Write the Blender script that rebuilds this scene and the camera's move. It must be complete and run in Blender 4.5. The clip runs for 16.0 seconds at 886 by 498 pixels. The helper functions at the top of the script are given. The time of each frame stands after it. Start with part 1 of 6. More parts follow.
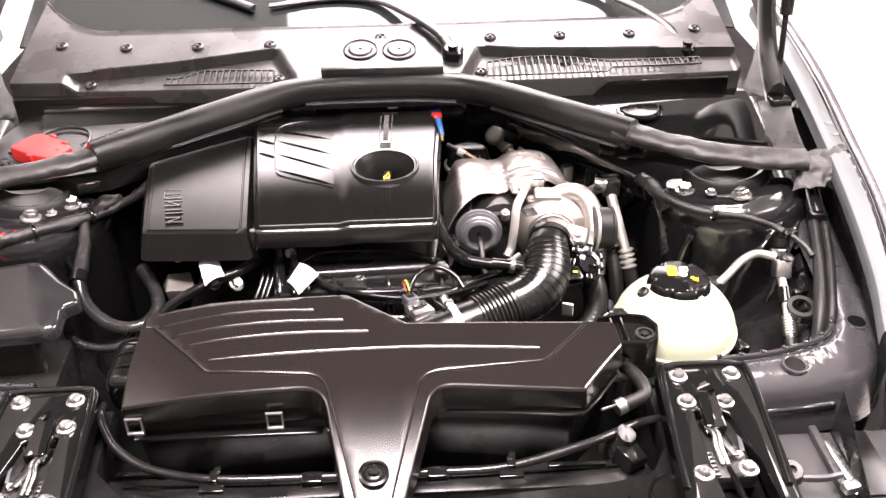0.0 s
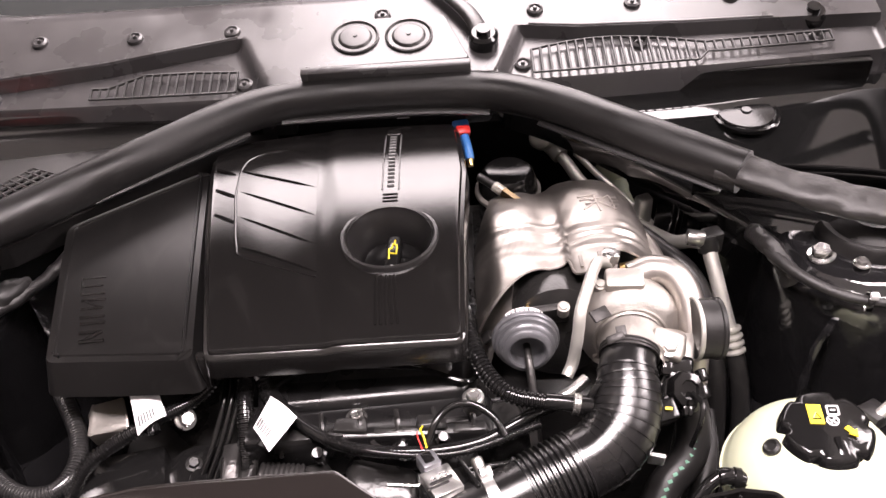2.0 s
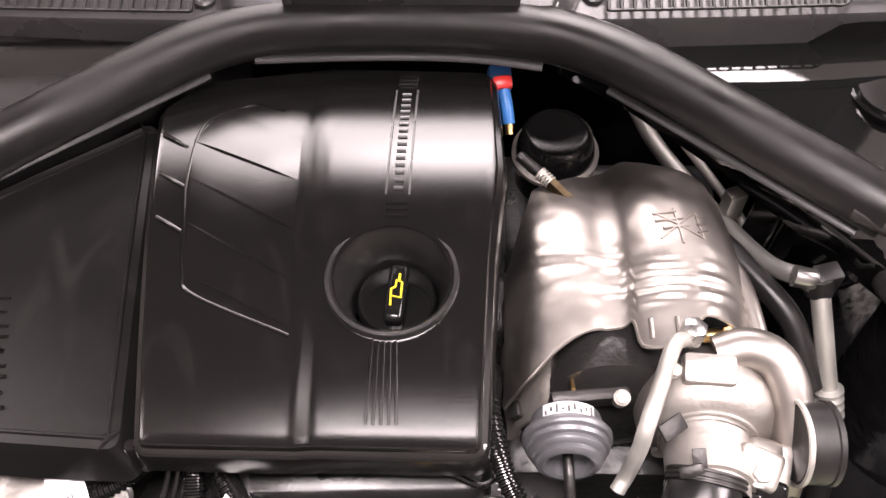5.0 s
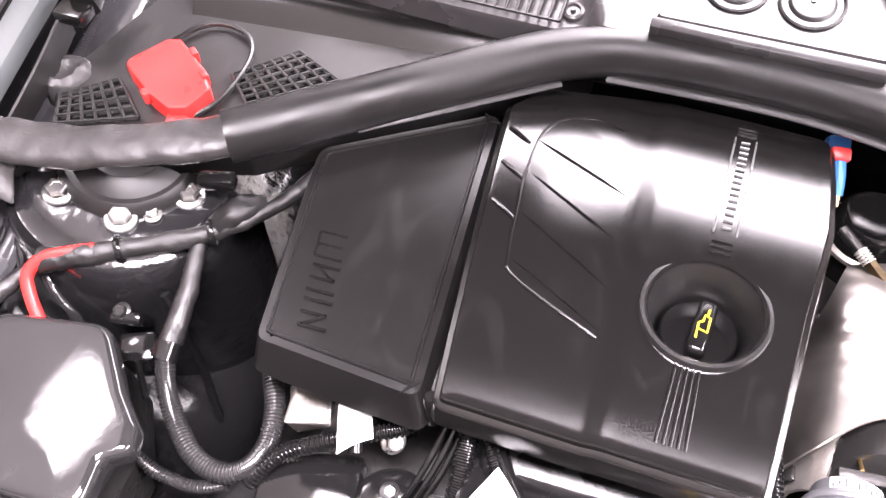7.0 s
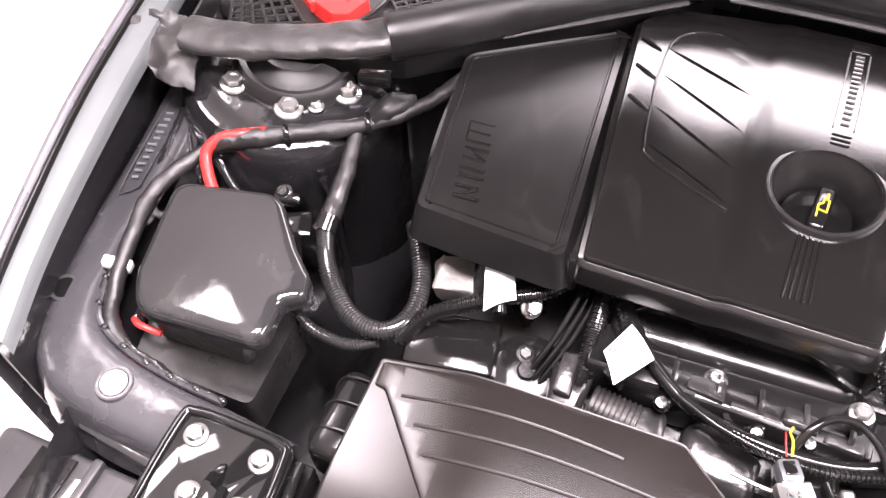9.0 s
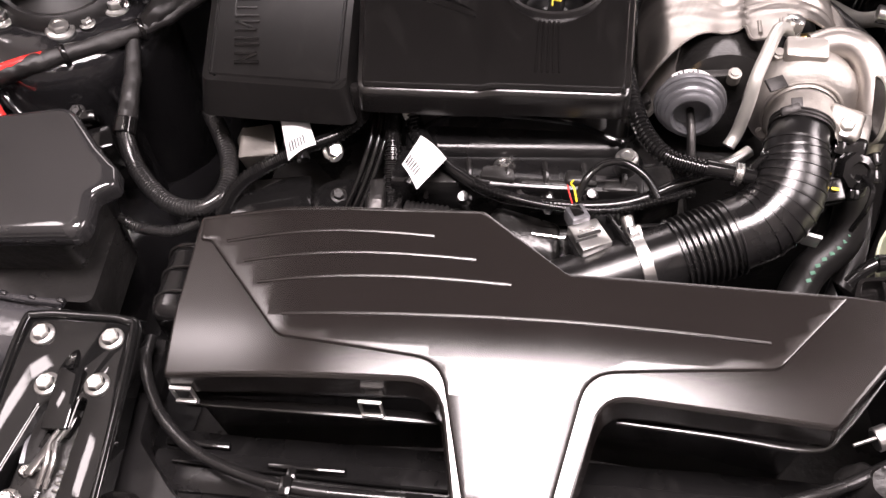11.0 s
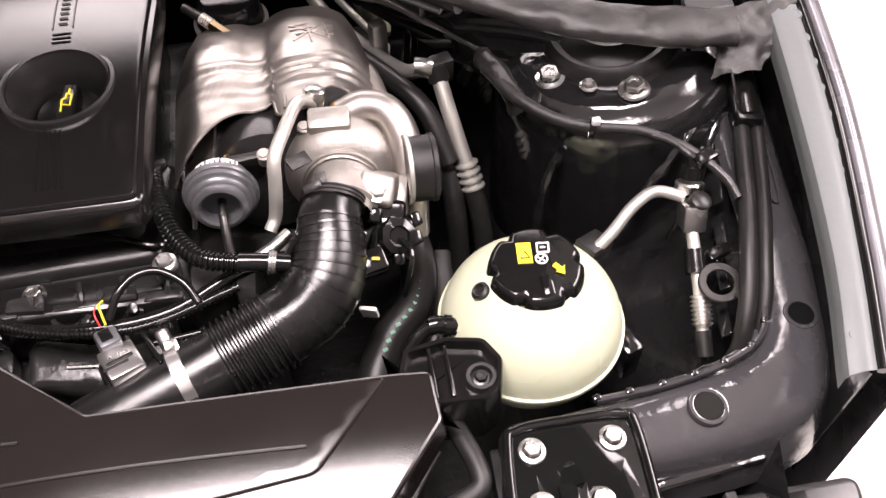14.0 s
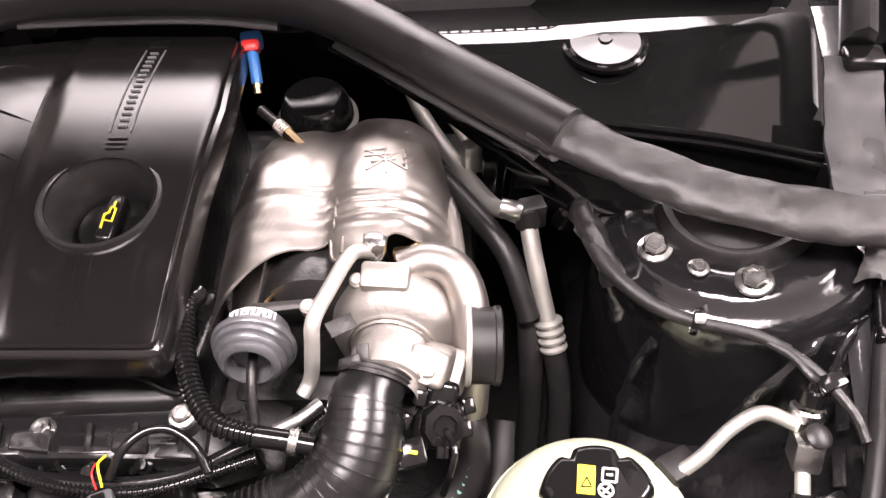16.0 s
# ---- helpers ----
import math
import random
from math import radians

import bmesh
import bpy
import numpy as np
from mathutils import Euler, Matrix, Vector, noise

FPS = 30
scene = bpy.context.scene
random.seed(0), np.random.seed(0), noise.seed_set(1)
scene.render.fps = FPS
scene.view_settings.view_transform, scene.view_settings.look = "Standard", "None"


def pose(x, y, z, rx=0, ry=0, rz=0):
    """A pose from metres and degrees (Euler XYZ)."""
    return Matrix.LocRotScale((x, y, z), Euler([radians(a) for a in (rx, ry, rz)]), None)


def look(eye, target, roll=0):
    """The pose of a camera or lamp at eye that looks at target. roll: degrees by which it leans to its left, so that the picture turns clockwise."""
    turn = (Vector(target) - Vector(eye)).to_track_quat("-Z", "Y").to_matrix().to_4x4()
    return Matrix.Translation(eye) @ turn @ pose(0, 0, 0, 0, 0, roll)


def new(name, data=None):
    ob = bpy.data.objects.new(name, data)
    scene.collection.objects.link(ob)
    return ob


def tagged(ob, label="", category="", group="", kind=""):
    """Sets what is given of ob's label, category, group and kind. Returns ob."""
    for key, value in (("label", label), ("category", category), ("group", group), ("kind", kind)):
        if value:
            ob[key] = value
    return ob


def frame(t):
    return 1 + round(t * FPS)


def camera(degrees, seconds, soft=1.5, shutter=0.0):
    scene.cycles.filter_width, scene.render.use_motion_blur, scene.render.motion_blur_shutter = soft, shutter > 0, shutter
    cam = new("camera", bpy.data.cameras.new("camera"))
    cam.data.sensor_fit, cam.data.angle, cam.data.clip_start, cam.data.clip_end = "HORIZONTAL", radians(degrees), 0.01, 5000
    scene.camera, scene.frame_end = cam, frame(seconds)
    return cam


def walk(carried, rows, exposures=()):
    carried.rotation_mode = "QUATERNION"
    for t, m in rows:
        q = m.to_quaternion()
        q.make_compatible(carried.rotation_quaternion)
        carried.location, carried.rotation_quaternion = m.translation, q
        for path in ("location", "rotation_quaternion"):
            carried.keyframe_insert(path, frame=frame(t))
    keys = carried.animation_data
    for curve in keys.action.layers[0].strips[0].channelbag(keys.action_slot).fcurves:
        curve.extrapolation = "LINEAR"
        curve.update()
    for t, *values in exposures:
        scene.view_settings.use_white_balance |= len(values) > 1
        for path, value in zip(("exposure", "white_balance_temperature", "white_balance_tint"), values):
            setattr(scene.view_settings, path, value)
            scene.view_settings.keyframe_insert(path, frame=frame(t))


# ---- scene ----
cam = camera(52.1, 16.0)
PATH = [
    (0, (0.049, -0.002, 1.585), (0.112, 1.659, 0.473), -0.9),
    (0.5, (0.086, 0.146, 1.577), (0.094, 1.782, 0.426), -2.1),
    (1, (0.118, 0.26, 1.562), (0.022, 1.875, 0.386), -3.4),
    (1.5, (0.105, 0.386, 1.562), (0.007, 1.964, 0.337), -4.2),
    (2, (0.083, 0.493, 1.559), (0.046, 1.975, 0.217), -4.6),
    (2.5, (0.092, 0.591, 1.555), (0.095, 2.001, 0.137), -3.4),
    (3, (0.093, 0.678, 1.55), (0.097, 2.018, 0.065), -0.7),
    (3.2, (0.086, 0.707, 1.549), (0.087, 2.024, 0.043), -0.4),
    (5.3, (0.072, 0.873, 1.529), (-0.021, 1.919, -0.173), -3.1),
    (5.5, (0.061, 0.873, 1.533), (-0.046, 1.924, -0.165), -2.6),
    (6, (0.022, 0.857, 1.538), (-0.206, 1.941, -0.127), -2.8),
    (6.5, (-0.015, 0.831, 1.544), (-0.373, 1.906, -0.104), -3.2),
    (7, (-0.038, 0.807, 1.548), (-0.489, 1.866, -0.087), -3.8),
    (7.5, (-0.058, 0.771, 1.554), (-0.594, 1.813, -0.067), -4.1),
    (8, (-0.066, 0.727, 1.557), (-0.653, 1.772, -0.044), -3.7),
    (8.2, (-0.069, 0.706, 1.562), (-0.681, 1.748, -0.032), -4.1),
    (10.3, (-0.041, 0.522, 1.522), (-0.369, 1.612, -0.123), -6.1),
    (10.5, (-0.027, 0.508, 1.52), (-0.327, 1.611, -0.121), -6.0),
    (11, (0.019, 0.474, 1.517), (-0.218, 1.607, -0.114), -6.5),
    (11.5, (0.071, 0.439, 1.519), (-0.108, 1.559, -0.128), -6.3),
    (12, (0.103, 0.422, 1.522), (-0.011, 1.572, -0.111), -4.6),
    (12.5, (0.137, 0.431, 1.513), (0.193, 1.599, -0.11), -3.4),
    (13, (0.152, 0.467, 1.511), (0.412, 1.637, -0.09), -0.7),
    (13.5, (0.19, 0.5, 1.502), (0.45, 1.679, -0.093), -0.4),
    (14, (0.253, 0.551, 1.497), (0.454, 1.732, -0.104), -0.3),
    (14.5, (0.304, 0.597, 1.49), (0.402, 1.79, -0.113), -3.0),
    (15, (0.337, 0.656, 1.491), (0.477, 1.847, -0.11), -0.7),
    (15.5, (0.348, 0.706, 1.487), (0.394, 1.912, -0.107), -1.4),
    (16, (0.327, 0.734, 1.487), (0.243, 1.95, -0.098), -3.6),
]
EXPOSURE = [(0, 0.34), (1.5, -0.08), (3, 0.02), (5.5, 0.08), (6.5, 0.78), (7.2, 1.34), (8, 1.22), (10.5, 0.04), (11.5, -0.55), (13, -0.46), (14.5, -0.32), (15.5, 0.12), (16, 0.14)]
walk(cam, [(t, look(eye, target, roll)) for t, eye, target, roll in PATH], [(t, e, 6350 if 6 < t < 9 else 6750, 24 if 6 < t < 9 else 22) for t, e in EXPOSURE])

# ---- world, lights, exposure ----
world = bpy.data.worlds.new("hall_air")
scene.world = world
world.use_nodes = True
world.node_tree.nodes["Background"].inputs["Color"].default_value = (1.0, 0.97, 0.95, 1)
world.node_tree.nodes["Background"].inputs["Strength"].default_value = 0.10


def area_light(at, target, sx, sy, power):
    d = bpy.data.lights.new("area_light", "AREA")
    d.shape, d.size, d.size_y, d.energy, d.color = "RECTANGLE", sx, sy, power, (1.0, 0.955, 0.945)
    ob = new("area_light", d)
    ob.matrix_world = look(at, target)
    return ob


# unseen area lights, placed and sized from the highlights they leave on the plastics
area_light((0.06, 0.84, 3.0), (0.06, 0.841, 0), 1.05, 0.70, 180)
# broad soft panel standing in for a bright region behind the car
area_light((0.38, 4.3, 2.35), (0.2, 1.4, 1.15), 2.55, 1.9, 142)
area_light((0.35, 2.92, 3.2), (0.35, 2.921, 0), 1.9, 1.95, 240)
area_light((-1.60, 1.44, 2.8), (-0.5, 1.0, 0.85), 0.42, 0.32, 8)
# stands in for bright ceiling mirrored in the rear of the engine cover
area_light((-1.35, 4.3, 2.95), (0.0, 1.35, 0.92), 1.0, 1.15, 26)
# added fill from the right, for the wing and strut tower; no known source
area_light((2.3, 1.3, 2.6), (0.5, 1.0, 0.85), 1.8, 0.7, 120)


# ---- materials ----
def mat(name, col, rough=0.5, metal=0.0, coat=0.0, grain=400.0, bump=0.1, blotch=0.25, spec=0.5, rvar=0.12, dist=0.001, sub=0.0, dust=0.0, satin=False):
    m = bpy.data.materials.new(name)
    m.use_nodes = True
    nt = m.node_tree
    b = nt.nodes["Principled BSDF"]
    b.inputs["Metallic"].default_value = metal
    b.inputs["Coat Weight"].default_value = coat
    b.inputs["Coat Roughness"].default_value = 0.06
    b.inputs["Specular IOR Level"].default_value = spec
    if sub:
        b.inputs["Subsurface Weight"].default_value = sub
        b.inputs["Subsurface Radius"].default_value = (0.01, 0.01, 0.006)
    tc = nt.nodes.new("ShaderNodeNewGeometry")
    big = nt.nodes.new("ShaderNodeTexNoise")
    big.inputs["Scale"].default_value = 14.0
    big.inputs["Detail"].default_value = 6.0
    fine = nt.nodes.new("ShaderNodeTexNoise")
    fine.inputs["Scale"].default_value = grain
    fine.inputs["Detail"].default_value = 3.0
    nt.links.new(tc.outputs["Position"], big.inputs["Vector"])
    nt.links.new(tc.outputs["Position"], fine.inputs["Vector"])
    ramp = nt.nodes.new("ShaderNodeMix")
    ramp.data_type = "RGBA"
    lo = [c * (1 - blotch) for c in col]
    hi = [min(1, c * (1 + blotch)) for c in col]
    ramp.inputs[6].default_value, ramp.inputs[7].default_value = (*lo, 1), (*hi, 1)
    nt.links.new(big.outputs["Fac"], ramp.inputs[0])
    nt.links.new(ramp.outputs[2], b.inputs["Base Color"])
    mr = nt.nodes.new("ShaderNodeMapRange")
    mr.inputs["From Min"].default_value, mr.inputs["From Max"].default_value = 0.3, 0.7
    mr.inputs["To Min"].default_value, mr.inputs["To Max"].default_value = max(0.03, rough - rvar), rough + rvar
    nt.links.new(big.outputs["Fac"], mr.inputs["Value"])
    nt.links.new(mr.outputs["Result"], b.inputs["Roughness"])
    if dust:
        # wiped streaks and specks of pale dust
        st = nt.nodes.new("ShaderNodeMapping")
        st.inputs["Scale"].default_value = (26, 11, 26)
        st.inputs["Rotation"].default_value = (0, 0, 0.6)
        sn = nt.nodes.new("ShaderNodeTexNoise")
        sn.inputs["Scale"].default_value, sn.inputs["Detail"].default_value, sn.inputs["Distortion"].default_value = 1.0, 8.0, 1.5
        nt.links.new(tc.outputs["Position"], st.inputs["Vector"])
        nt.links.new(st.outputs["Vector"], sn.inputs["Vector"])
        r1 = nt.nodes.new("ShaderNodeMapRange")
        r1.inputs["From Min"].default_value, r1.inputs["From Max"].default_value = 0.56, 0.74
        r1.inputs["To Max"].default_value = dust
        nt.links.new(sn.outputs["Fac"], r1.inputs["Value"])
        dm = nt.nodes.new("ShaderNodeMix")
        dm.data_type = "RGBA"
        dm.inputs[7].default_value = (0.22, 0.21, 0.20, 1)
        nt.links.new(r1.outputs["Result"], dm.inputs[0])
        nt.links.new(ramp.outputs[2], dm.inputs[6])
        nt.links.new(dm.outputs[2], b.inputs["Base Color"])
        rr = nt.nodes.new("ShaderNodeMath")
        rr.operation = "MULTIPLY_ADD"
        rr.inputs[1].default_value = 0.15
        nt.links.new(r1.outputs["Result"], rr.inputs[0])
        nt.links.new(mr.outputs["Result"], rr.inputs[2])
        nt.links.new(rr.outputs[0], b.inputs["Roughness"])
    bp = nt.nodes.new("ShaderNodeBump")
    bp.inputs["Strength"].default_value, bp.inputs["Distance"].default_value = bump, dist
    if bump > 0:
        nt.links.new(fine.outputs["Fac"], bp.inputs["Height"])
    nt.links.new(bp.outputs["Normal"], b.inputs["Normal"])
    if satin:
        # moulded plastic and rubber: a body colour under a smooth-edged sheen
        df, gl = nt.nodes.new("ShaderNodeBsdfDiffuse"), nt.nodes.new("ShaderNodeBsdfAnisotropic")
        gl.distribution = "BECKMANN"
        fr, mx = nt.nodes.new("ShaderNodeFresnel"), nt.nodes.new("ShaderNodeMixShader")
        f0 = math.sqrt(0.08 * spec)
        fr.inputs["IOR"].default_value = (1 + f0) / (1 - f0)
        nt.links.new(b.inputs["Base Color"].links[0].from_socket, df.inputs["Color"])
        nt.links.new(b.inputs["Roughness"].links[0].from_socket, gl.inputs["Roughness"])
        gl.inputs["Color"].default_value = (1, 1, 1, 1)
        for node in (df, gl, fr):
            nt.links.new(bp.outputs["Normal"], node.inputs["Normal"])
        nt.links.new(fr.outputs["Fac"], mx.inputs["Fac"])
        nt.links.new(df.outputs["BSDF"], mx.inputs[1])
        nt.links.new(gl.outputs["BSDF"], mx.inputs[2])
        nt.nodes.remove(b)
        nt.links.new(mx.outputs["Shader"], nt.nodes["Material Output"].inputs["Surface"])
    return m


PLASTIC = mat("black_moulded_plastic", (0.0075, 0.0070, 0.0068), 0.24, grain=420, bump=0, rvar=0.010, blotch=0.1, spec=0.8, dust=0.025, satin=True)
MATTE = mat("black_matte_plastic", (0.016, 0.0152, 0.015), 0.42, grain=500, bump=0.16, spec=0.6, dust=0.07, satin=True)
GLOSS = mat("black_gloss_plastic", (0.007, 0.0068, 0.0068), 0.17, grain=300, bump=0.06, rvar=0.06, satin=True)
PAINT = mat("dark_sealed_body_paint", (0.012, 0.0117, 0.0125), 0.17, spec=1.0, grain=28, bump=0.35, dist=0.005, rvar=0.07, dust=0.03, satin=True)
GREY = mat("dark_grey_metallic_paint", (0.17, 0.165, 0.18), 0.28, metal=0.4, coat=0.7, grain=900, bump=0.03)
RUBBER = mat("black_rubber", (0.016, 0.0153, 0.0151), 0.46, spec=0.35, grain=250, bump=0.12, dust=0.05, satin=True)
SOFTRUB = mat("wrinkled_soft_rubber", (0.031, 0.0292, 0.0287), 0.5, grain=45, bump=0.55, dist=0.004, dust=0.10, satin=True)
CLOTH = mat("cloth_harness_tape", (0.019, 0.018, 0.0178), 0.50, grain=160, bump=0.4, dist=0.002, satin=True)
ALU = mat("cast_aluminium", (0.44, 0.415, 0.385), 0.50, metal=0.9, grain=160, bump=0.45, dist=0.0016, blotch=0.2)
LID = mat("satin_air_box_plastic", (0.0125, 0.0105, 0.0098), 0.25, grain=420, bump=0, rvar=0.008, blotch=0.1, spec=0.9, satin=True)
TRAY = mat("mirror_black_plastic", (0.006, 0.006, 0.006), 0.07, grain=60, bump=0.05, rvar=0.03, spec=0.7, satin=True)
RAIL = mat("grey_sealed_rail_paint", (0.042, 0.041, 0.044), 0.22, spec=1.0, grain=40, bump=0.3, dist=0.004, dust=0.06, satin=True)
FOIL = mat("embossed_heat_shield_foil", (0.40, 0.372, 0.345), 0.42, metal=1.0, grain=40, bump=0.16, dist=0.004, blotch=0.2)
STEEL = mat("zinc_plated_steel", (0.72, 0.71, 0.69), 0.3, metal=1.0, grain=300, bump=0.1, blotch=0.1)
PIPE = mat("dull_aluminium_pipe", (0.60, 0.59, 0.55), 0.5, metal=0.85, grain=200, bump=0.15)
ACTGREY = mat("blue_grey_anodised_steel", (0.17, 0.172, 0.182), 0.36, metal=0.6, grain=300, bump=0.08)
TANK = mat("milky_polypropylene", (0.55, 0.575, 0.42), 0.32, grain=60, bump=0.05, blotch=0.06, sub=0.15)
WHITE = mat("white_label_paper", (0.82, 0.82, 0.82), 0.5, grain=300, bump=0.05, blotch=0.03)
YELLOW = mat("yellow_print", (0.85, 0.66, 0.03), 0.45, blotch=0.04)
RED = mat("red_plastic", (0.75, 0.035, 0.03), 0.32, grain=200, bump=0.05, blotch=0.1)
GREENPRINT = mat("green_hose_print", (0.10, 0.26, 0.18), 0.5, blotch=0.1)
BLUE = mat("blue_plastic", (0.04, 0.20, 0.55), 0.35, blotch=0.1)
BRASS = mat("brass", (0.62, 0.42, 0.18), 0.3, metal=1.0)
GALV = mat("silver_sealant_coating", (0.12, 0.13, 0.131), 0.42, spec=0.4, grain=120, bump=0.25, blotch=0.2)
DARK = mat("oily_dark_metal", (0.018, 0.0173, 0.0168), 0.34, grain=80, bump=0.35, dist=0.003, dust=0.05, satin=True)
ENGINE = mat("dark_cast_aluminium", (0.05, 0.048, 0.047), 0.4, metal=0.8, grain=150, bump=0.4, dist=0.002)
PRINT = mat("grey_moulded_mark", (0.10, 0.10, 0.10), 0.3)
FLOORM = mat("pale_polished_floor", (0.78, 0.76, 0.72), 0.25, grain=40, bump=0.03, blotch=0.04)
CEIL = mat("white_ceiling_paint", (0.80, 0.78, 0.775), 0.7, grain=80, bump=0.1, blotch=0.05)
WALLM = mat("grey_wall_paint", (0.54, 0.522, 0.522), 0.7, grain=80, bump=0.1, blotch=0.05)
GLASS = mat("windscreen_glass", (0.02, 0.022, 0.022), 0.03, grain=5, bump=0.0, rvar=0.01, blotch=0.05)
COWL = mat("satin_cowl_plastic", (0.054, 0.0515, 0.0524), 0.30, grain=260, bump=0.04, spec=0.45, dust=0.05, satin=True)
HOSE = mat("satin_hose_rubber", (0.010, 0.0097, 0.0097), 0.30, grain=220, bump=0.12, spec=0.7, dust=0.04, satin=True)
OLDBRASS = mat("dull_bronze", (0.15, 0.11, 0.065), 0.4, metal=1.0, grain=200, bump=0.2)
HOUSING = mat("grey_lamp_housing_plastic", (0.040, 0.039, 0.040), 0.36, grain=120, bump=0.1, dust=0.15, satin=True)
LIDGLOSS = mat("smoky_gloss_lid", (0.020, 0.0195, 0.020), 0.11, grain=120, bump=0.06, rvar=0.05, spec=0.8, dust=0.05, satin=True)
SHROUD = mat("dark_shroud_plastic", (0.0085, 0.0082, 0.0083), 0.30, grain=300, bump=0.10, spec=0.45, dust=0.03, satin=True)
CONDUIT = mat("grey_black_conduit_plastic", (0.022, 0.0215, 0.0215), 0.27, grain=200, bump=0.08, spec=0.9, dust=0.04, satin=True)
SIDE = mat("dull_side_cover_plastic", (0.0095, 0.0090, 0.0088), 0.33, grain=420, bump=0, rvar=0.02, blotch=0.1, spec=0.32, dust=0.03, satin=True)
FELT = mat("black_bonnet_felt", (0.036, 0.034, 0.033), 0.9, grain=300, bump=0.5, dist=0.002)
LENS = mat("smoky_headlight_lens", (0.20, 0.21, 0.20), 0.12, coat=0.6, grain=50, bump=0.03)

# ---- builders ----
def soft(u, k):
    return k * math.log(1 + math.exp(max(-40, min(40, u / k))))


base_of = {}


def thing(name, at, label, category, group="", kind=""):
    ob = new(name)
    ob.empty_display_size = 0.05
    ob.location = at
    base_of[ob] = Vector(at)
    return tagged(ob, label, category, group, kind)


def mesh_of(name, bm, material, sharp=40):
    bmesh.ops.recalc_face_normals(bm, faces=bm.faces)
    me = bpy.data.meshes.new(name)
    for f in bm.faces:
        f.smooth = True
    for e in bm.edges:
        if len(e.link_faces) == 2 and e.calc_face_angle(0) > radians(sharp):
            e.smooth = False
    bm.to_mesh(me)
    bm.free()
    me.materials.append(material)
    return me


def part(name, bm, material, parent, label="", sharp=40):
    base = base_of[parent]
    bmesh.ops.translate(bm, verts=bm.verts, vec=-base)
    ob = new(name, mesh_of(name, bm, material, sharp))
    ob.parent = parent
    base_of[ob] = base
    return tagged(ob, label)


def solid(name, bm, material, label, category, group="", kind="", sharp=40):
    """A thing of one mesh, with its origin at its foot."""
    zs = [v.co.z for v in bm.verts]
    c = sum((v.co for v in bm.verts), Vector()) / len(bm.verts)
    base = Vector((c.x, c.y, min(zs)))
    bmesh.ops.translate(bm, verts=bm.verts, vec=-base)
    ob = new(name, mesh_of(name, bm, material, sharp))
    ob.location = base
    base_of[ob] = base
    return tagged(ob, label, category, group, kind)


def join(*bms):
    out = bms[0]
    for b in bms[1:]:
        me = bpy.data.meshes.new("tmp")
        b.to_mesh(me)
        b.free()
        out.from_mesh(me)
        bpy.data.meshes.remove(me)
    return out


def moved(bm, m):
    bmesh.ops.transform(bm, matrix=m, verts=bm.verts)
    return bm


def box(x0, x1, y0, y1, z0, z1, bev=0.003, seg=2):
    bm = bmesh.new()
    bmesh.ops.create_cube(bm, size=1)
    for v in bm.verts:
        v.co = Vector(((x0 + x1) / 2 + v.co.x * (x1 - x0), (y0 + y1) / 2 + v.co.y * (y1 - y0), (z0 + z1) / 2 + v.co.z * (z1 - z0)))
    if bev:
        bmesh.ops.bevel(bm, geom=bm.edges[:], offset=bev, segments=seg, affect="EDGES", profile=0.5)
    return bm


def obox(c, size, rx=0, ry=0, rz=0, bev=0.002, seg=2):
    sx, sy, sz = size
    return moved(box(-sx / 2, sx / 2, -sy / 2, sy / 2, -sz / 2, sz / 2, bev, seg), pose(*c, rx, ry, rz))


def axis_matrix(at, way):
    q = Vector(way).normalized().to_track_quat("Z", "Y")
    return Matrix.Translation(at) @ q.to_matrix().to_4x4()


def lathe(profile, at=(0, 0, 0), way=(0, 0, 1), seg=32):
    """A turned body: (radius, height) pairs along the axis way, from at."""
    bm = bmesh.new()
    rings = []
    for r, h in profile:
        if r < 1e-5:
            rings.append([bm.verts.new((0, 0, h))])
        else:
            rings.append([bm.verts.new((r * math.cos(2 * math.pi * i / seg), r * math.sin(2 * math.pi * i / seg), h)) for i in range(seg)])
    for a, b in zip(rings, rings[1:]):
        for i in range(seg):
            j = (i + 1) % seg
            q = [a[i % len(a)], a[j % len(a)], b[j % len(b)], b[i % len(b)]]
            u = []
            for v in q:
                if v not in u:
                    u.append(v)
            if len(u) > 2:
                bm.faces.new(u)
    return moved(bm, axis_matrix(at, way))


def curve_points(pts, n=8):
    """Catmull-Rom through pts."""
    p = [Vector(q) for q in pts]
    if len(p) == 2:
        return [p[0].lerp(p[1], i / n) for i in range(n + 1)]
    p = [2 * p[0] - p[1]] + p + [2 * p[-1] - p[-2]]
    out = []
    for i in range(1, len(p) - 2):
        a, b, c, d = p[i - 1:i + 3]
        for k in range(n):
            t = k / n
            out.append(0.5 * (2 * b + (c - a) * t + (2 * a - 5 * b + 4 * c - d) * t * t + (3 * b - a - 3 * c + d) * t ** 3))
    out.append(p[-2])
    return out


def even(pts, step):
    """The same line, in even steps."""
    d = [0.0]
    for a, b in zip(pts, pts[1:]):
        d.append(d[-1] + (b - a).length)
    n = max(2, int(d[-1] / step))
    out, k = [], 0
    for i in range(n + 1):
        s = d[-1] * i / n
        while k < len(d) - 2 and d[k + 1] < s:
            k += 1
        out.append(pts[k].lerp(pts[k + 1], (s - d[k]) / max(1e-9, d[k + 1] - d[k])))
    return out


